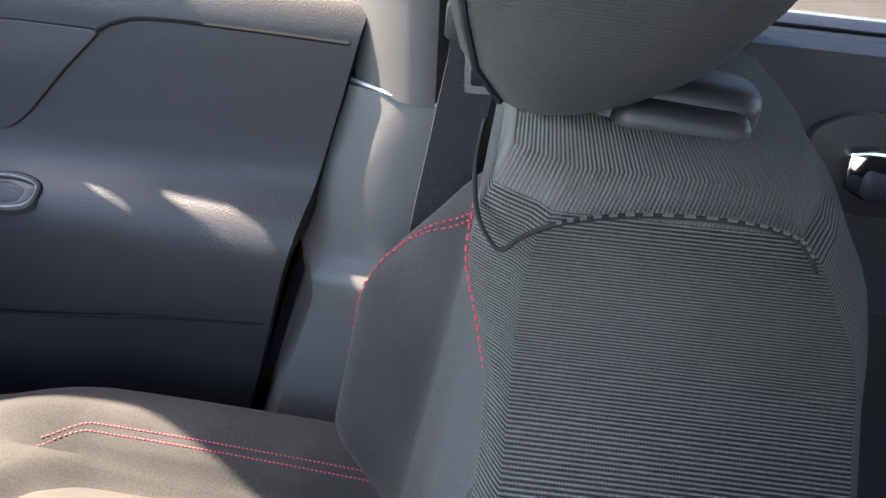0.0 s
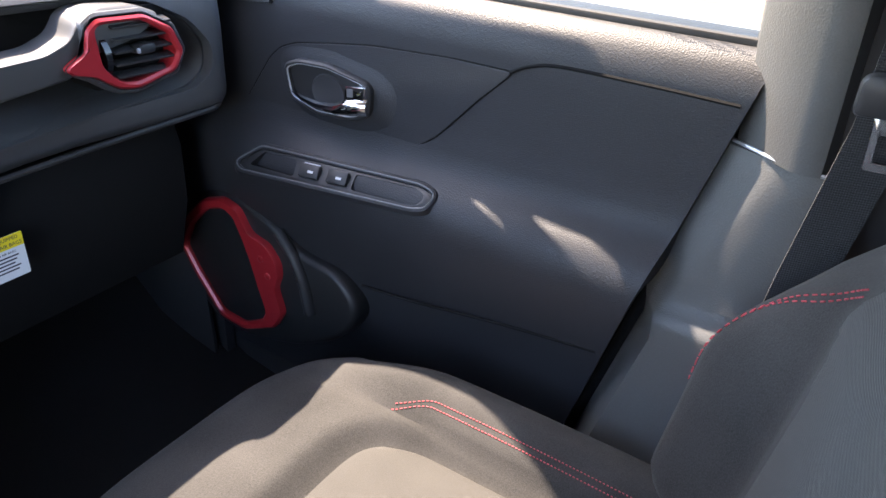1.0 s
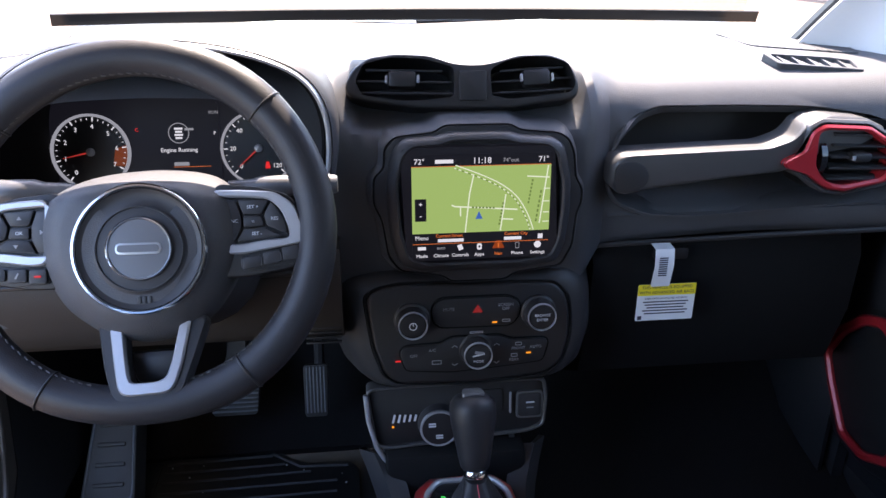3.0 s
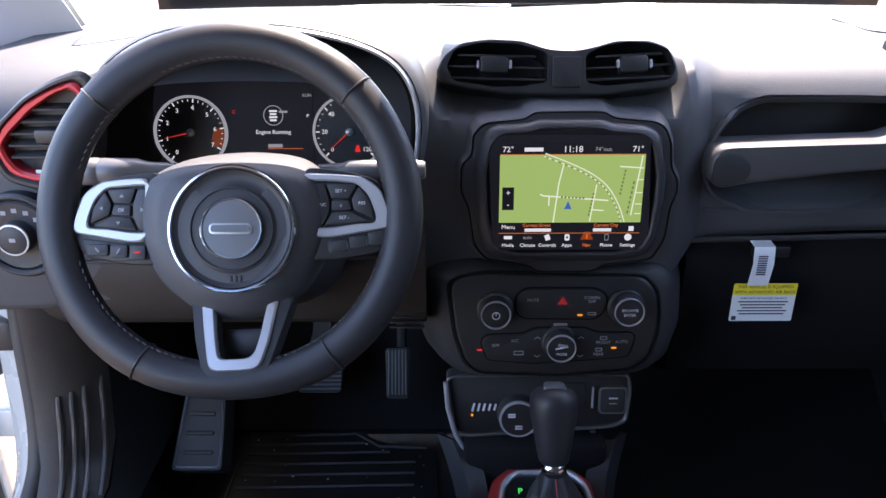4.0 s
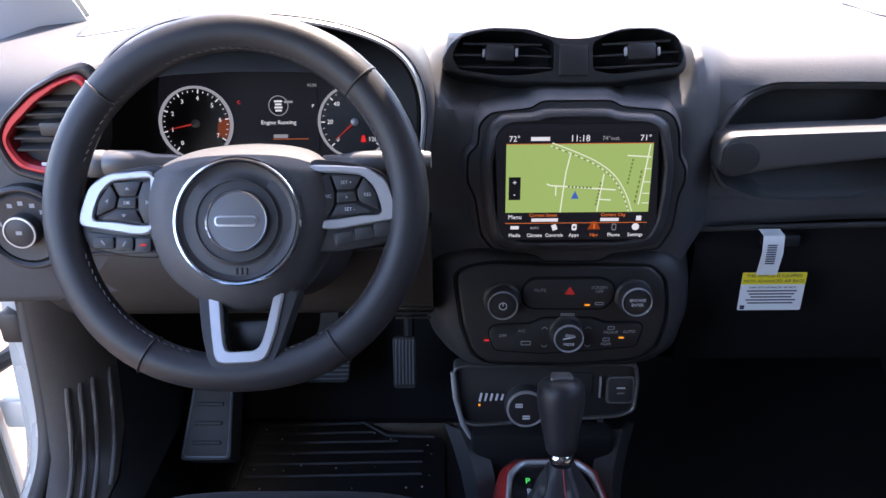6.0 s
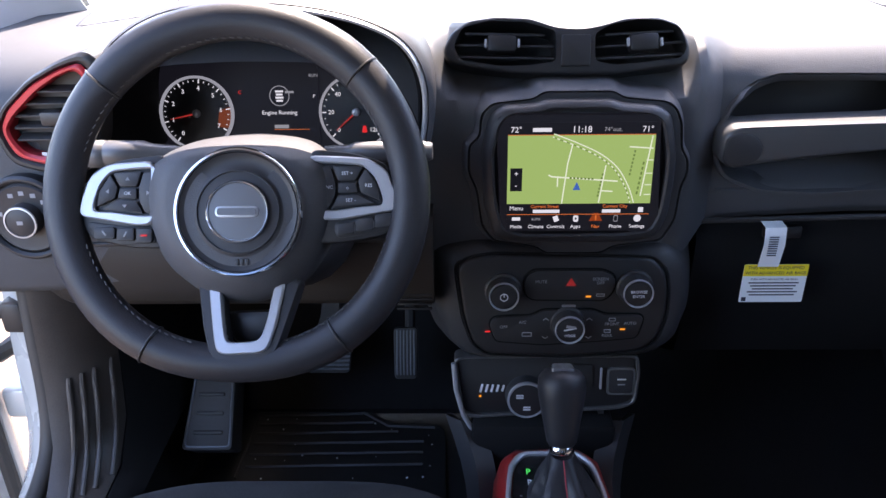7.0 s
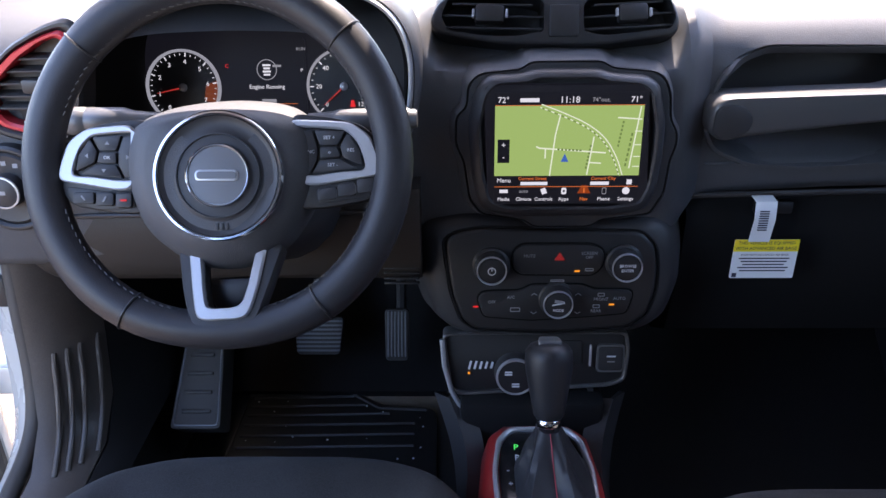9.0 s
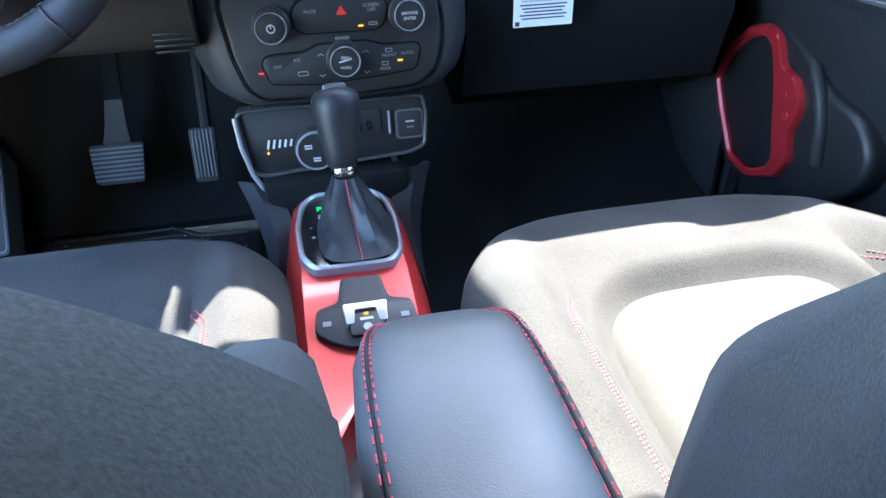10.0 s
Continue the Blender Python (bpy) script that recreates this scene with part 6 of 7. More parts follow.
# handle
m = sideways(0.6865, 0, 0)
ho = rounded(on_door([(0.9435, 0.9105), (0.918, 0.9215), (0.864, 0.9240), (0.799, 0.9120), (0.7905, 0.902), (0.793, 0.867), (0.8195, 0.8535), (0.886, 0.8490), (0.934, 0.864)]), 0.010, 4)
hb = part("handle_bezel", frame_plate(ho, inset(ho, 0.008), 0.012, m, back=0.0, lip=0.003), TRIM, door, "dark handle bezel")
part("bezel_edge", tube([m @ Vector((x, y, 0.010)) for x, y in inset(ho, 0.006)], 0.0014, 6, closed=True), SILVER, hb)
part("handle_cup", prism(inset(ho, 0.007), 0.0045, m, back=0.0), DARK, door)
part("cup_dish", loft([[m @ Vector((x, y, z)) for x, y in circle(r, 24, -0.866, 0.884, 0.85)] for r, z in ((0.030, 0.0046), (0.028, 0.0075), (0.024, 0.006))]), TRIM, door)
part("lever", loft([[m @ Vector((-y, z + dz, o + h)) for dz, h in ((-w, 0), (-w * 0.6, t), (0, t * 1.3), (w * 0.6, t), (w, 0), (0, -0.003))] for y, z, w, t, o in ((0.928, 0.8745, 0.0015, 0.002, 0.010), (0.905, 0.8680, 0.004, 0.004, 0.013), (0.875, 0.8655, 0.006, 0.006, 0.016), (0.845, 0.8680, 0.008, 0.007, 0.017), (0.830, 0.8735, 0.011, 0.007, 0.017), (0.805, 0.8780, 0.012, 0.006, 0.015), (0.795, 0.8790, 0.011, 0.004, 0.012))]), CHROME, door, "chrome pull handle")
part("lock", prism(rounded(on_door([(0.829, 0.9035), (0.7945, 0.9080), (0.7945, 0.8905), (0.829, 0.8860)]), 0.003, 3), 0.018, m, 0.002, back=0.004), CHROME, door, "chrome lock toggle")
part("lock_mark", prism(on_door([(0.824, 0.9005), (0.814, 0.9020), (0.814, 0.8910), (0.824, 0.8895)]), 0.0186, m, back=0.0178), GREY, door)

# switch strip on the armrest
SW = pose(0.6425, 0.835, 0.7840, 0, 0, -90) @ pose(0, 0, 0, 46, 0, 0) @ pose(0, 0, 0, 0, 0, 4.5)
so = rounded([(-0.163, -0.012), (-0.130, 0.018), (0.140, 0.0135), (0.160, 0.008), (0.166, 0.0), (0.158, -0.0165), (0.140, -0.0205), (-0.150, -0.0225)], 0.008, 4)
part("switch_lip", loft([[SW @ Vector((x, y, z)) for x, y in inset(so, d)] for d, z in ((-0.010, -0.006), (-0.006, 0.001), (-0.002, 0.0025), (0.002, 0.0015), (0.003, -0.010))], caps=False), PANEL, door)
sw = part("switch_panel", prism(inset(so, 0.002), -0.001, SW, 0.0015, back=-0.03), DARK, door, "window switch panel")
part("panel_edge", tube([SW @ Vector((x, y, 0.0022)) for x, y in inset(so, -0.001)], 0.0012, 6, closed=True), GREY, sw)
cut(sw, prism(rounded([(0.040, -0.015), (0.040, 0.009), (0.135, 0.008), (0.152, 0.0), (0.146, -0.013), (0.135, -0.0165)], 0.006, 3), 0.01, SW, back=-0.022), prism(rounded([(-0.140, -0.012), (-0.122, 0.012), (-0.062, 0.011), (-0.058, -0.015)], 0.005, 3), 0.01, SW, back=-0.022))
# near-black floors put in for the shade inside the switch cups
for cups in ([(0.042, -0.014), (0.042, 0.008), (0.134, 0.007), (0.150, 0.0), (0.144, -0.012), (0.134, -0.0155)], [(-0.138, -0.011), (-0.121, 0.011), (-0.063, 0.010), (-0.059, -0.014)]):
    part("cup_floor", prism(cups, -0.012, SW, back=-0.024), SHADE_BLACK, sw)
for x in (-0.032, 0.016):
    part("rocker", box((0.034, 0.020, 0.008), SW @ pose(x, -0.003, 0.0015, 8), 0.003), TRIM, sw)
    part("mark", box((0.009, 0.0035, 0.0006), SW @ pose(x + 0.004, -0.005, 0.0057, 8), 0), PRINT, sw)
part("mark", box((0.028, 0.0012, 0.0006), SW @ pose(-0.033, 0.0085, 0.0006), 0), PRINT, sw)

# another near-black cord, for the shadow line above the pocket
part("pocket_seam", tube(smooth_path([(0.6690, 0.80, 0.603), (0.6590, 0.70, 0.6185), (0.6570, 0.56, 0.640), (0.6560, 0.428, 0.655)], 5), 0.0022, 6), SHADE_BLACK, door)

# loudspeaker
sp = sideways(0.664, 0, 0)
pod = rounded(on_door([(1.17, 0.64), (1.06, 0.705), (0.955, 0.665), (0.905, 0.627), (0.832, 0.621), (0.793, 0.580), (0.797, 0.535), (0.845, 0.485), (0.92, 0.445), (1.03, 0.415), (1.12, 0.425), (1.19, 0.52)]), 0.03, 5)
part("speaker_pod", prism(pod, 0.018, sp, 0.016, back=-0.03, steps=4), DARK, door, "dark rounded speaker pod")
ro = rounded(on_door([(1.168, 0.565), (1.143, 0.627), (1.099, 0.669), (1.054, 0.684), (1.021, 0.676), (0.998, 0.638), (0.962, 0.630), (0.941, 0.604), (0.939, 0.578), (0.950, 0.552), (0.936, 0.511), (0.957, 0.475), (1.028, 0.441), (1.086, 0.447), (1.141, 0.517)]), 0.010, 4)
rin = rounded(on_door([(1.155, 0.566), (1.130, 0.614), (1.092, 0.652), (1.054, 0.666), (1.030, 0.656), (1.013, 0.620), (1.002, 0.592), (0.993, 0.562), (0.987, 0.540), (0.980, 0.522), (0.974, 0.502), (0.987, 0.478), (1.030, 0.455), (1.080, 0.460), (1.130, 0.525)]), 0.010, 4)
rg = part("speaker_ring", frame_plate(ro, rin, 0.030, sp, back=0.0, lip=0.004), REDTRIM, door, "red satin speaker surround")
part("speaker_grille", prism(rin, 0.022, sp, 0.003, back=0.0), DARK, door)
for y, z in ((0.975, 0.602), (0.962, 0.575)):
    part("screw_cap", lathe([(0.006, 0.029), (0.006, 0.0315), (0.0045, 0.0325)], sp @ pose(-y, z, 0), 16), REDTRIM, rg)
part("pod_rib", tube(smooth_path([(0.648, 0.945, 0.655), (0.644, 0.915, 0.625), (0.643, 0.895, 0.585), (0.645, 0.885, 0.53)], 6), 0.010, 10), TRIM, door)

# window of the door
bm = sheet([[(0.732 - 0.13 * t * t, y - 0.25 * t * (y > 0.6) + 0.0, 1.0 + 0.48 * t) for y in (0.30, 0.55, 0.8, 1.0)] for t in (0, 0.25, 0.5, 0.75, 1)], 0.004)
gl = part("glass", bm, WINDOW, door, "clear side window with a printed notice")
gl.visible_shadow = False
part("weatherstrip", box((0.012, 0.72, 0.010), pose(0.729, 0.665, 1.034), 0.003), RUBBER, door)
part("outer_weatherstrip", box((0.058, 1.02, 0.012), pose(0.771, 0.790, 1.028), 0.003), DARK, door)
part("window_post", tube([(0.735, 1.02, 1.02), (0.715, 0.95, 1.17), (0.66, 0.83, 1.38), (0.62, 0.77, 1.49)], 0.017, 8), DARK, door)
bm = sheet([[(0.733, 1.04, 1.03), (0.733, 1.36, 1.03)], [(0.712, 0.98, 1.17), (0.712, 1.24, 1.17)], [(0.68, 0.88, 1.33), (0.68, 0.98, 1.33)]], 0.004)
q = part("quarter_glass", bm, WINDOW, door)
q.visible_shadow = False
part("corner_trim", sheet([[(0.7365, 0.97, 1.036), (0.731, 1.04, 1.046), (0.719, 1.12, 1.062), (0.690, 1.24, 1.088)], [(0.722, 0.97, 1.029), (0.716, 1.04, 1.034), (0.706, 1.12, 1.040), (0.682, 1.24, 1.050)], [(0.700, 0.97, 1.013), (0.699, 1.04, 1.012), (0.694, 1.12, 1.010), (0.682, 1.24, 1.000)], [(0.691, 0.97, 0.985), (0.690, 1.04, 0.980), (0.688, 1.12, 0.975), (0.684, 1.24, 0.960)]], 0.008), PANEL, door, smooth=60)
for i in range(14):
    part("notice_bar", box((0.0006, 0.010 + 0.005 * ((i * 5) % 3), 0.0020), pose(0.7255 - 0.0012 * (i // 3) - 0.0, 0.405 + 0.026 * (i % 3), 1.075 + 0.009 * (i // 3)), 0), DIMPRINT, gl)

# outside mirror
mir = thing("door_mirror", (0.93, 1.05, 1.0), "white door mirror outside the passenger window", "mirror")
MR = facing(0.995, 1.010, 1.085, 0, -32)
part("shell", box((0.25, 0.17, 0.11), MR @ pose(0, 0, -0.06), 0.045, segs=4), PAINT, mir)
part("rim", prism(box_outline(0.238, 0.150, 0.04, 5), 0.012, MR, 0.005, back=-0.03), DARK, mir)
part("glass", prism(box_outline(0.212, 0.126, 0.034, 5), 0.0135, MR, back=0.010), MIRROR, mir, "mirror glass")
for i in range(5):
    part("notice_bar", box((0.014, 0.003, 0.0004), MR @ pose(-0.03 + 0.022 * i, -0.042, 0.0138), 0), DIMPRINT, mir)
part("foot", box((0.14, 0.06, 0.04), pose(0.82, 1.09, 1.01), 0.012), DARK, mir)

# ---- centre pillar, belt, rear door ----
tagged(part("sill_passenger", box((0.12, 2.4, 0.14), pose(0.755, 0.2, 0.285), 0.01), TRIM), "dark plastic sill cover below the passenger doors", "sill", kind="structure")
part_b = thing("pillar_trim", (0.71, 0.28, 0.31), "grained dark centre pillar trim, partly sunlit", "pillar trim")
def cover_row(z):
    front = 0.335 + 0.262 * (0.938 - z) + 0.004
    back = 0.222 - 0.06 * (0.938 - z)
    out = 0.020 * (1 - ease(0.722, 0.752, z))
    front -= 0.016 * (1 - ease(0.70, 0.75, z))
    w = mix(0.016, 0.050, max(0.0, min(1.0, (z - 0.75) / 0.19)))
    return [(0.750, front + 0.016, z), (0.716, front + 0.010, z), (0.700 - out * 0.5, front + 0.002, z), (0.678 - out, front - w, z), (0.673 - out, front - w - 0.012, z), (0.671 - out, back + 0.008, z), (0.676 - out * 0.4, back, z), (0.750, back, z)]


part("lower_cover", loft([cover_row(z) for z in (0.31, 0.45, 0.60, 0.70, 0.720, 0.728, 0.737, 0.746, 0.754, 0.78, 0.82, 0.86, 0.925, 0.936)]), PILLAR, part_b)
bm = loft([[(x - 0.17 * (max(0, z - 0.94) / 0.55) ** 1.6 * 0.7, y + 0.02 * (z - 0.94), z) for x, y in ((0.740, 0.345), (0.712, 0.338), (0.682, 0.302), (0.666, 0.280), (0.661, 0.266), (0.666, 0.250), (0.735, 0.235))] for z in (0.935, 1.0, 1.1, 1.2, 1.3, 1.4, 1.5)])
part("upper_cover", bm, PILLAR, part_b, "leather-grained upper pillar cover")
part("edge_line", tube([(0.712, 0.344, 0.938), (0.684, 0.304, 0.9385), (0.668, 0.276, 0.9375), (0.668, 0.228, 0.936)], 0.0022, 6), SILVER, part_b)
# seal and lining in near-black, filling in the shade of the door gap
part("door_seal", tube(smooth_path([(0.724, rear_edge(z) - 0.008, z) for z in (1.03, 0.95, 0.85, 0.75, 0.65, 0.55, 0.45, 0.33)], 3), 0.010, 10), SHADE_BLACK, part_b)
part("door_gap_lining", sheet([[(0.746, rear_edge(z) - 0.04, z), (0.748, rear_edge(z) + 0.02, z), (0.750, rear_edge(z) + 0.10, z)] for z in (1.03, 0.8, 0.55, 0.31)], 0.006), SHADE_BLACK, part_b)
part("back_cover", loft([[(x - 0.12 * (max(0, z - 0.94) / 0.55) ** 1.6, y, z) for x, y in ((0.735, 0.245), (0.698, 0.245), (0.698, -0.02), (0.735, -0.02))] for z in (0.31, 0.6, 0.94, 1.1, 1.25, 1.4, 1.52)]), TRIM, part_b)

belt = thing("seat_belt", (0.65, 0.14, 0.32), "black seat belt with a steel tongue on the pillar", "seat belt")
def strap(pts, w):
    rows = []
    for (x, y, z) in pts:
        rows.append([(x + 0.012, y - w / 2, z), (x, y + w / 2, z)])
    return sheet(rows, 0.0015)
part("webbing", strap([(0.615, 0.205, 1.36), (0.628, 0.208, 1.15), (0.636, 0.214, 1.0), (0.636, 0.236, 0.84), (0.634, 0.262, 0.60), (0.640, 0.28, 0.36)], 0.047), WEB, belt)
TN = pose(0.626, 0.208, 1.002, 0, 0, -84) @ pose(0, 0, 0, 90, 0, 0)
part("tongue_grip", prism(rounded([(-0.034, 0.012), (0.034, 0.012), (0.034, 0.042), (0.026, 0.048), (-0.026, 0.048), (-0.034, 0.042)], 0.006, 3), 0.012, TN, 0.004, back=-0.002), TRIM, belt, "dark plastic tongue grip")
part("tongue", frame_plate(rounded([(-0.013, -0.034), (0.013, -0.034), (0.016, 0.014), (-0.016, 0.014)], 0.004, 3), rounded([(-0.0075, -0.026), (0.0075, -0.026), (0.0085, -0.002), (-0.0085, -0.002)], 0.002, 3), 0.006, TN, back=0.003, lip=0.0006), STEEL, belt, "polished steel tongue")

rd = thing("rear_door", (0.71, -0.25, 0.32), "dark rear door panel with a chrome handle", "car door")
rows = [[(x, y, z) for x, z in ((0.738, 1.03), (0.705, 1.02), (0.69, 0.98), (0.69, 0.82), (0.655, 0.78), (0.665, 0.65), (0.675, 0.32))] for y in (0.12, 0.0, -0.2, -0.4, -0.6, -0.75)]
part("panel", sheet(rows, 0.03), PANEL, rd)
rm = sideways(0.689, 0, 0)
hb2 = rounded(on_door([(-0.10, 0.955), (-0.14, 0.975), (-0.25, 0.965), (-0.25, 0.885), (-0.17, 0.870), (-0.11, 0.890)]), 0.014, 4)
part("handle_bezel", prism(hb2, 0.010, rm, 0.003, back=0.0), DARK, rd)
part("lever", prism(rounded(on_door([(-0.135, 0.940), (-0.155, 0.945), (-0.20, 0.945), (-0.23, 0.905), (-0.165, 0.892), (-0.14, 0.905)]), 0.006, 3), 0.022, rm, 0.004, back=0.008), CHROME, rd, "chrome pull handle")
bm = sheet([[(0.732 - 0.13 * t * t, y, 1.02 + 0.46 * t) for y in (0.22, 0.0, -0.3, -0.72)] for t in (0, 0.5, 1)], 0.004)
g2 = part("glass", bm, PRIVACY, rd, "dark privacy glass")

part("outer_skin", box((0.02, 1.0, 0.75), pose(0.80, -0.2, 0.66), 0.005), PAINT, rd)
part("outer_weatherstrip", box((0.058, 1.03, 0.012), pose(0.771, -0.235, 1.028), 0.003), DARK, rd)

# ---- driver's footwell ----
def pedal(name, pts, m, label, ribs, along):
    p = thing(name, m.translation, label, "pedal")
    part("plate", prism(rounded(pts, 0.008, 3), 0.010, m, 0.003, back=-0.004), RUBBER, p)
    xs_, ys_ = [q[0] for q in pts], [q[1] for q in pts]
    for i in range(ribs):
        t = (i + 0.5) / ribs
        if along:
            part("rib", box((0.0032, (max(ys_) - min(ys_)) * 0.88, 0.004), m @ pose(mix(min(xs_) + 0.004, max(xs_) - 0.004, t), 0, 0.011), 0.0012), PEDAL, p)
        else:
            y = mix(min(ys_) + 0.004, max(ys_) - 0.004, t)
            part("rib", box(((max(xs_) - min(xs_)) * (0.86 + 0.08 * t), 0.0035, 0.004), m @ pose(0, y, 0.011), 0.0012), PEDAL, p)
    return p


p = pedal("brake_pedal", [(-0.040, -0.037), (0.040, -0.037), (0.047, 0.033), (-0.047, 0.033)], facing(-0.388, 1.33, 0.441, 28), "ribbed black rubber brake pedal", 8, False)
part("arm", loft([[(x - w, y, z), (x + w, y, z), (x + w, y + 0.012, z + 0.004), (x - w, y + 0.012, z + 0.004)] for x, y, z, w in ((-0.390, 1.348, 0.462, 0.025), (-0.388, 1.368, 0.495, 0.018), (-0.386, 1.390, 0.535, 0.015))]), RUBBER, p)
# upper stretch of the arm, coloured near-black for the footwell's shade
part("shaded_arm", loft([[(x - w, y, z), (x + w, y, z), (x + w, y + 0.012, z + 0.004), (x - w, y + 0.012, z + 0.004)] for x, y, z, w in ((-0.386, 1.390, 0.534, 0.015), (-0.383, 1.44, 0.62, 0.012), (-0.380, 1.48, 0.72, 0.012))]), SHADE_BLACK, p)
p = pedal("accelerator_pedal", [(-0.020, -0.050), (0.022, -0.050), (0.024, 0.046), (-0.022, 0.046)], facing(-0.243, 1.33, 0.443, 25), "ribbed black accelerator pedal", 6, True)
part("arm", tube([(-0.235, 1.35, 0.47), (-0.235, 1.42, 0.60)], 0.010, 8), DARK, p)
FR = pose(-0.540, 1.128, 0.490, 45, 0, 0)
fr = thing("footrest", (-0.54, 1.1, 0.40), "ribbed black plastic footrest beside the pedals", "footrest")
fo = rounded([(-0.040, -0.085), (0.040, -0.085), (0.032, 0.075), (0.014, 0.100), (-0.030, 0.075)], 0.008, 3)
part("plate", prism(fo, 0.006, FR, 0.003, back=-0.05), RUBBER, fr)
part("edge", tube([FR @ Vector((x, y, 0.006)) for x, y in inset(fo, 0.005)], 0.0016, 6, closed=True), GREY, fr)
for i in range(5):
    part("rib", box((0.046 - 0.002 * i, 0.006, 0.006), FR @ pose(0, -0.058 + 0.030 * i, 0.007), 0.002), RUBBER, fr)
mat = thing("floor_mat", (-0.37, 1.15, FLOOR_Z), "black ribbed rubber floor mat", "floor mat")
part("mat", prism(rounded([(-0.610, 0.80), (-0.16, 0.80), (-0.17, 1.31), (-0.275, 1.315), (-0.335, 1.365), (-0.610, 1.36)], 0.03, 4), FLOOR_Z + 0.008, pose(0, 0, 0), 0.003, back=FLOOR_Z + 0.001), MATTE, mat)
for i, (x0, x1, y) in enumerate(((-0.53, -0.335, 1.335), (-0.53, -0.31, 1.308), (-0.53, -0.26, 1.281), (-0.53, -0.21, 1.252), (-0.53, -0.21, 1.222), (-0.53, -0.21, 1.190))):
    part("rib", tube([(x0, y, FLOOR_Z + 0.009), (x1, y + 0.008, FLOOR_Z + 0.009)], 0.0028, 6), MATRIB, mat)
part("border", tube([(-0.54, 1.16, FLOOR_Z + 0.009), (-0.54, 1.345, FLOOR_Z + 0.009), (-0.34, 1.352, FLOOR_Z + 0.009), (-0.28, 1.305, FLOOR_Z + 0.009), (-0.19, 1.30, FLOOR_Z + 0.009)], 0.0028, 6), MATRIB, mat)

# kick panel, sill, body edge and open door on the driver's side
kick = thing("kick_panel", (-0.66, 1.05, 0.30), "dark plastic kick panel with moulded ridges", "trim")
rows = [[(x + dx, y + dy, z) for (dx, dy, z) in ((0, 0.0, 0.775), (0, -0.008, 0.70), (0.0, -0.018, 0.62), (0.006, -0.045, 0.54), (0.012, -0.10, 0.490), (0.014, -0.18, 0.47), (0.014, -0.46, 0.45))] for x, y in ((-0.700, 0.990), (-0.685, 0.994), (-0.672, 1.004), (-0.660, 1.018), (-0.648, 1.038), (-0.64, 1.06), (-0.625, 1.15), (-0.615, 1.40))]
part("panel", sheet(rows[:6], 0.012), SCUFF, kick, smooth=70)
# front stretch of the panel in carpet black, imitating the light's fall-off
part("shaded_side", sheet(rows[5:], 0.012), CARPET, kick)
part("carpet_skirt", box((0.012, 0.62, 0.165), pose(-0.629, 1.19, FLOOR_Z + 0.083), 0.003), CARPET, kick)
for bx, by in ((-0.680, 0.998), (-0.668, 1.010), (-0.657, 1.024), (-0.645, 1.050)):
    line = [(bx + dx + 0.0100, by + dy - 0.0105, z) for dx, dy, z in ((0.0, -0.012, 0.632), (0.0015, -0.022, 0.612), (0.004, -0.036, 0.575), (0.0075, -0.060, 0.533), (0.012, -0.100, 0.497))]
    part("ridge", tube(smooth_path(line, 4), 0.0036, 8), SCUFF, kick)
sill = thing("door_sill", (-0.70, 0.5, 0.30), "dark plastic sill cover along the door opening", "trim")
part("cover", sheet([[(-0.700, y, 0.43 + 0.02 * ease(0.6, 0.95, y)), (-0.66, y, 0.435), (-0.63, y, 0.40), (-0.625, y, 0.29)] for y in (-0.2, 0.3, 0.7, 0.9)], 0.01), TRIM, sill)
edge = smooth_path([(-0.706, 1.012, 0.92), (-0.706, 0.998, 0.785), (-0.706, 0.986, 0.70), (-0.706, 0.975, 0.61), (-0.706, 0.957, 0.551), (-0.706, 0.927, 0.518), (-0.706, 0.88, 0.495), (-0.706, 0.78, 0.470), (-0.706, 0.5, 0.455), (-0.706, -0.1, 0.455)], 5)
tagged(part("door_seal", tube(edge, 0.012, 10), RUBBER), "black rubber seal round the driver's door opening", "door seal")
body = thing("body_side", (-0.75, 1.0, 0.2), "white painted body edge round the driver's door opening", "car body")
part("flange", sheet([[(p.x - 0.004, p.y + 0.004, p.z - 0.004) for p in edge], [(p.x - 0.030, p.y + 0.020, p.z - 0.020) for p in edge], [(p.x - 0.052, p.y + 0.034, p.z - 0.05) for p in edge], [(p.x - 0.058, p.y + 0.10, p.z - 0.16) for p in edge]], 0.006), PAINT, body)
part("wing", sheet([[(-0.772, 1.06, z), (-0.80, 1.3, z), (-0.82, 1.7, z)] for z in (0.15, 0.5, 0.9, 1.02)], 0.006), PAINT, body)
for z in (0.55, 0.80):
    part("hinge", box((0.05, 0.05, 0.05), pose(-0.785, 1.05, z), 0.008), PAINT, body)
part("check_strap", box((0.09, 0.02, 0.022), pose(-0.775, 1.012, 0.715, 0, 0, 20), 0.005), DARK, body)
part("check_housing", box((0.03, 0.03, 0.045), pose(-0.735, 1.005, 0.715), 0.006), DARK, body)
od = thing("driver_door", (-0.83, 1.05, 0.25), "white driver's door standing wide open", "car door")
D = pose(-0.825, 1.07, 0, 0, 0, 204)
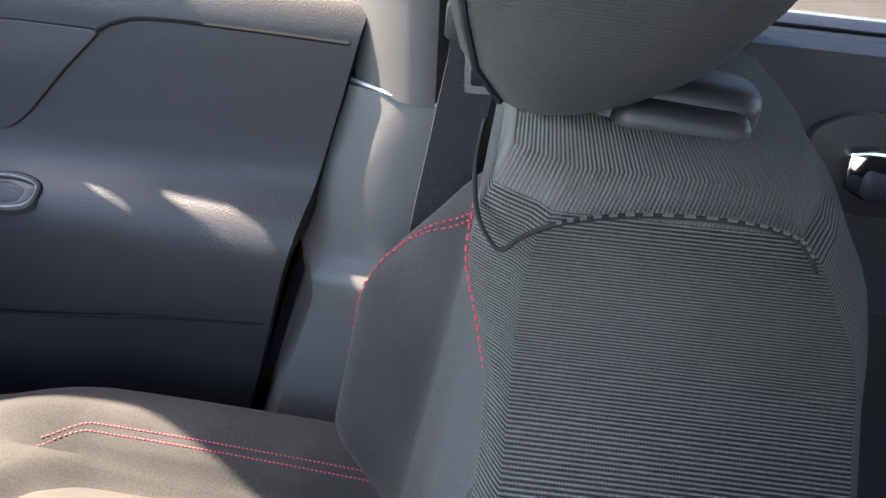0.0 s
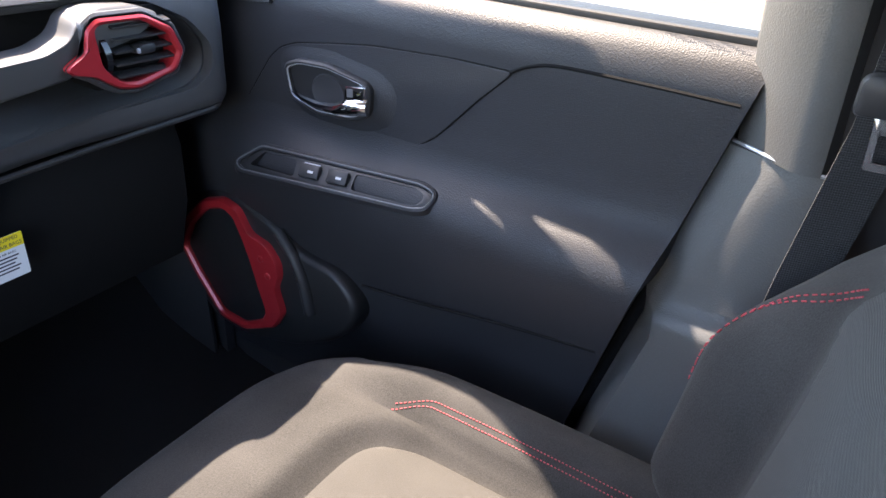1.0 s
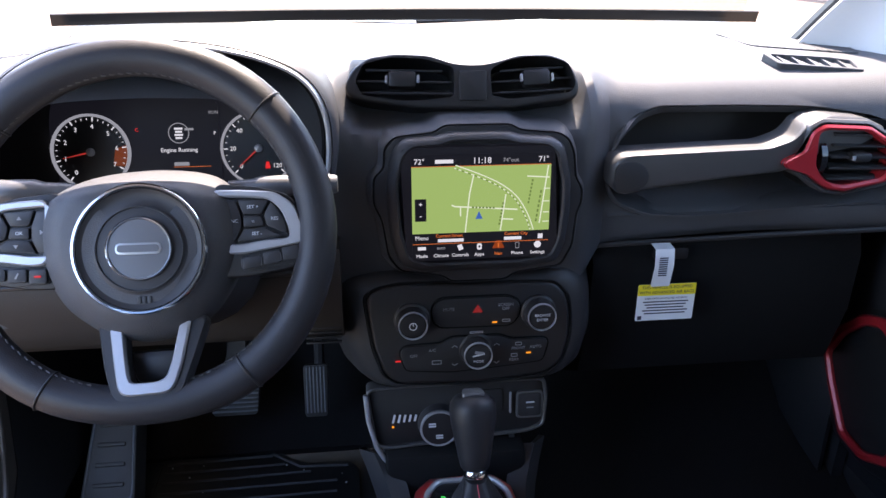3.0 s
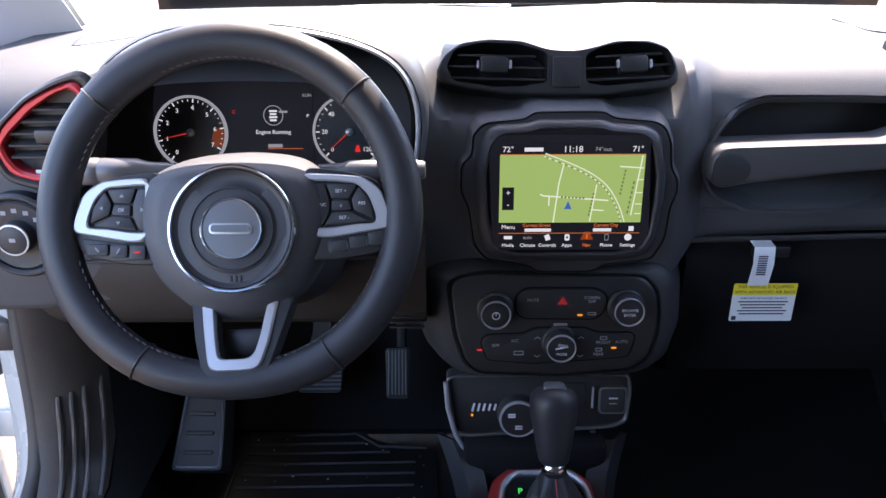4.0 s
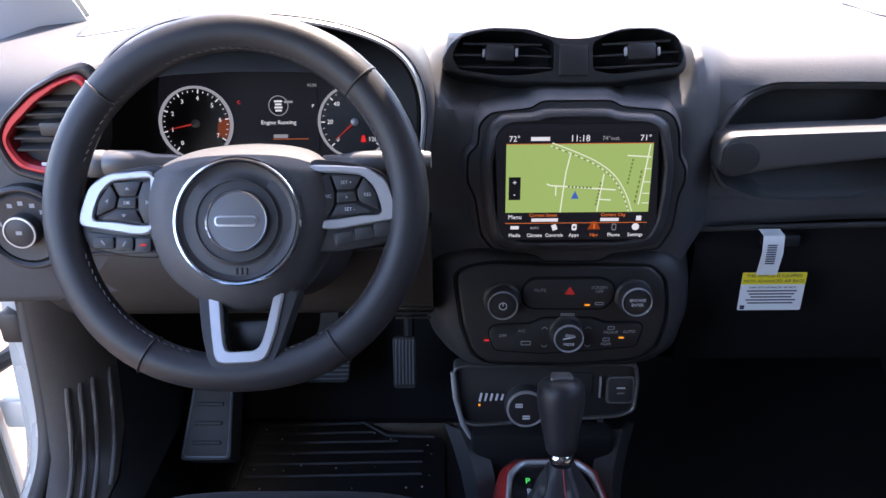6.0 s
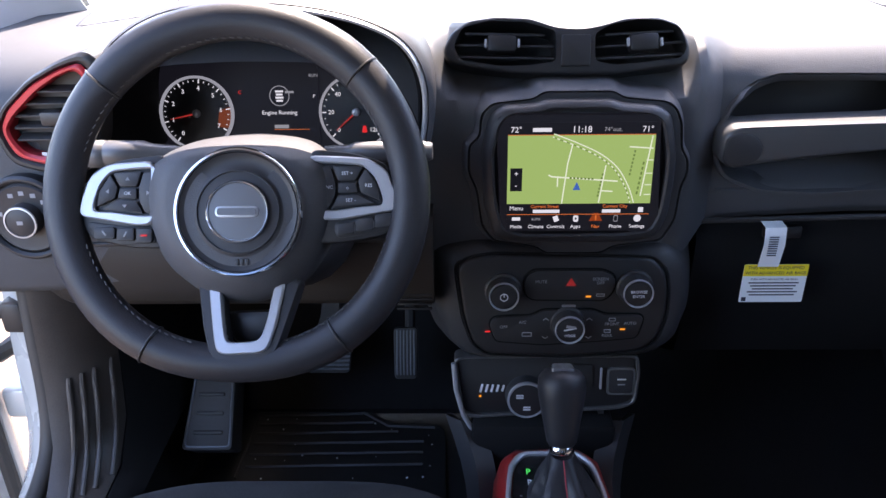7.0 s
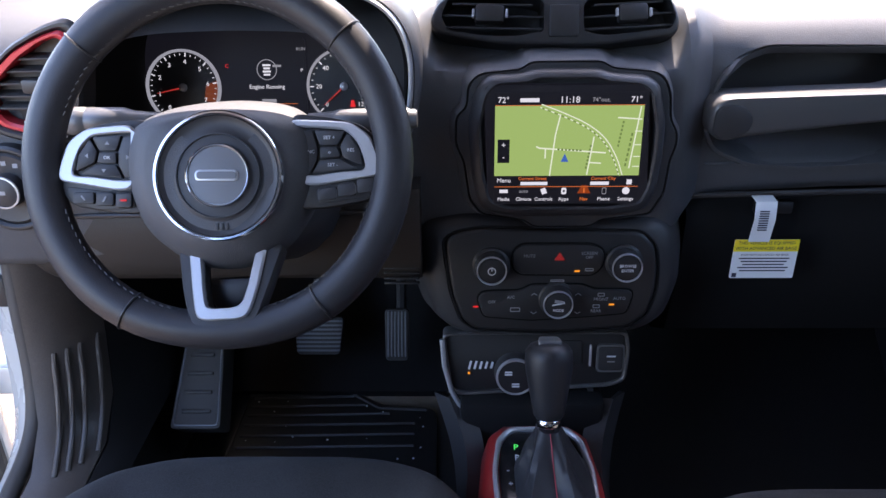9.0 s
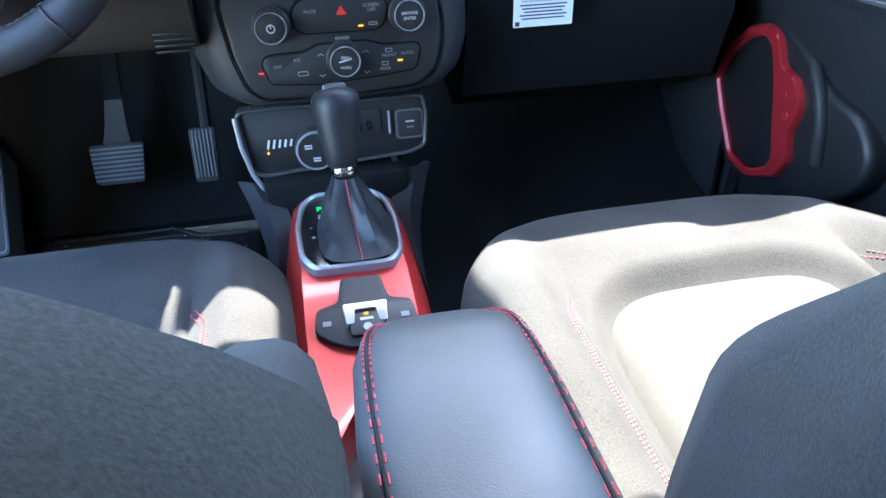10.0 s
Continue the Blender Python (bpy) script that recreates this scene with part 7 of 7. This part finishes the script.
part("frame", box((0.95, 0.05, 0.75), D @ pose(0.48, 0.03, 0.62), 0.015), PAINT, od)
part("inner_panel", box((0.86, 0.06, 0.66), D @ pose(0.50, 0.08, 0.62), 0.03), PANEL, od)
part("edge_seal", tube([D @ Vector((0.02, 0.06, z)) for z in (0.28, 0.6, 0.95)], 0.010, 8), RUBBER, od)
part("wiring_boot", tube([(-0.78, 1.06, 0.64), (-0.80, 1.04, 0.63), (-0.83, 1.05, 0.64)], 0.014, 8), RUBBER, od)

# passenger's footwell side
pk = thing("kick_panel", (0.69, 1.3, 0.29), "dark plastic kick panel beside the passenger footwell", "trim")
part("panel", sheet([[(0.70, y, 0.95), (0.695, y, 0.7), (0.69, y, 0.5), (0.69, y, 0.285)] for y in (1.12, 1.3, 1.5, 1.7)], 0.02), TRIM, pk)
def shield_x(y):
    return 0.632 + 0.9 * (y - 1.27) ** 2


shield_top = [(1.13, 0.600), (1.18, 0.612), (1.245, 0.612), (1.31, 0.590), (1.37, 0.563), (1.43, 0.537)]
part("shield", sheet([[(shield_x(y) + 0.012, y, z + 0.004), (shield_x(y), y, z - 0.010), (shield_x(y) - 0.004, y, mix(z, 0.33, 0.4)), (shield_x(y), y, 0.33 + 0.4 * max(0.0, y - 1.15))] for y, z in shield_top], 0.008), TRIM, pk, "dark moulded footwell side shield", smooth=60)
part("shield_ledge", sheet([[(shield_x(y) + 0.030, y, z + 0.012), (shield_x(y) + 0.006, y, z + 0.010), (shield_x(y) - 0.004, y, z - 0.004), (shield_x(y) - 0.004, y, z - 0.016)] for y, z in shield_top[1:]], 0.004), PILLAR, pk)

# ---- crumbs of dust on the mat ----
rng = random.Random(5)
bm = bmesh.new()
for i in range(18):
    r = rng.uniform(0.0006, 0.0016)
    box((r * 2, r * 2.4, r), pose(rng.uniform(-0.54, -0.18), rng.uniform(1.16, 1.33), FLOOR_Z + 0.0085, 0, 0, rng.uniform(0, 180)), 0, bm)
tagged(part("mat_crumbs", bm, CARD), "pale crumbs of dust on the rubber mat", "dust", kind="stuff")
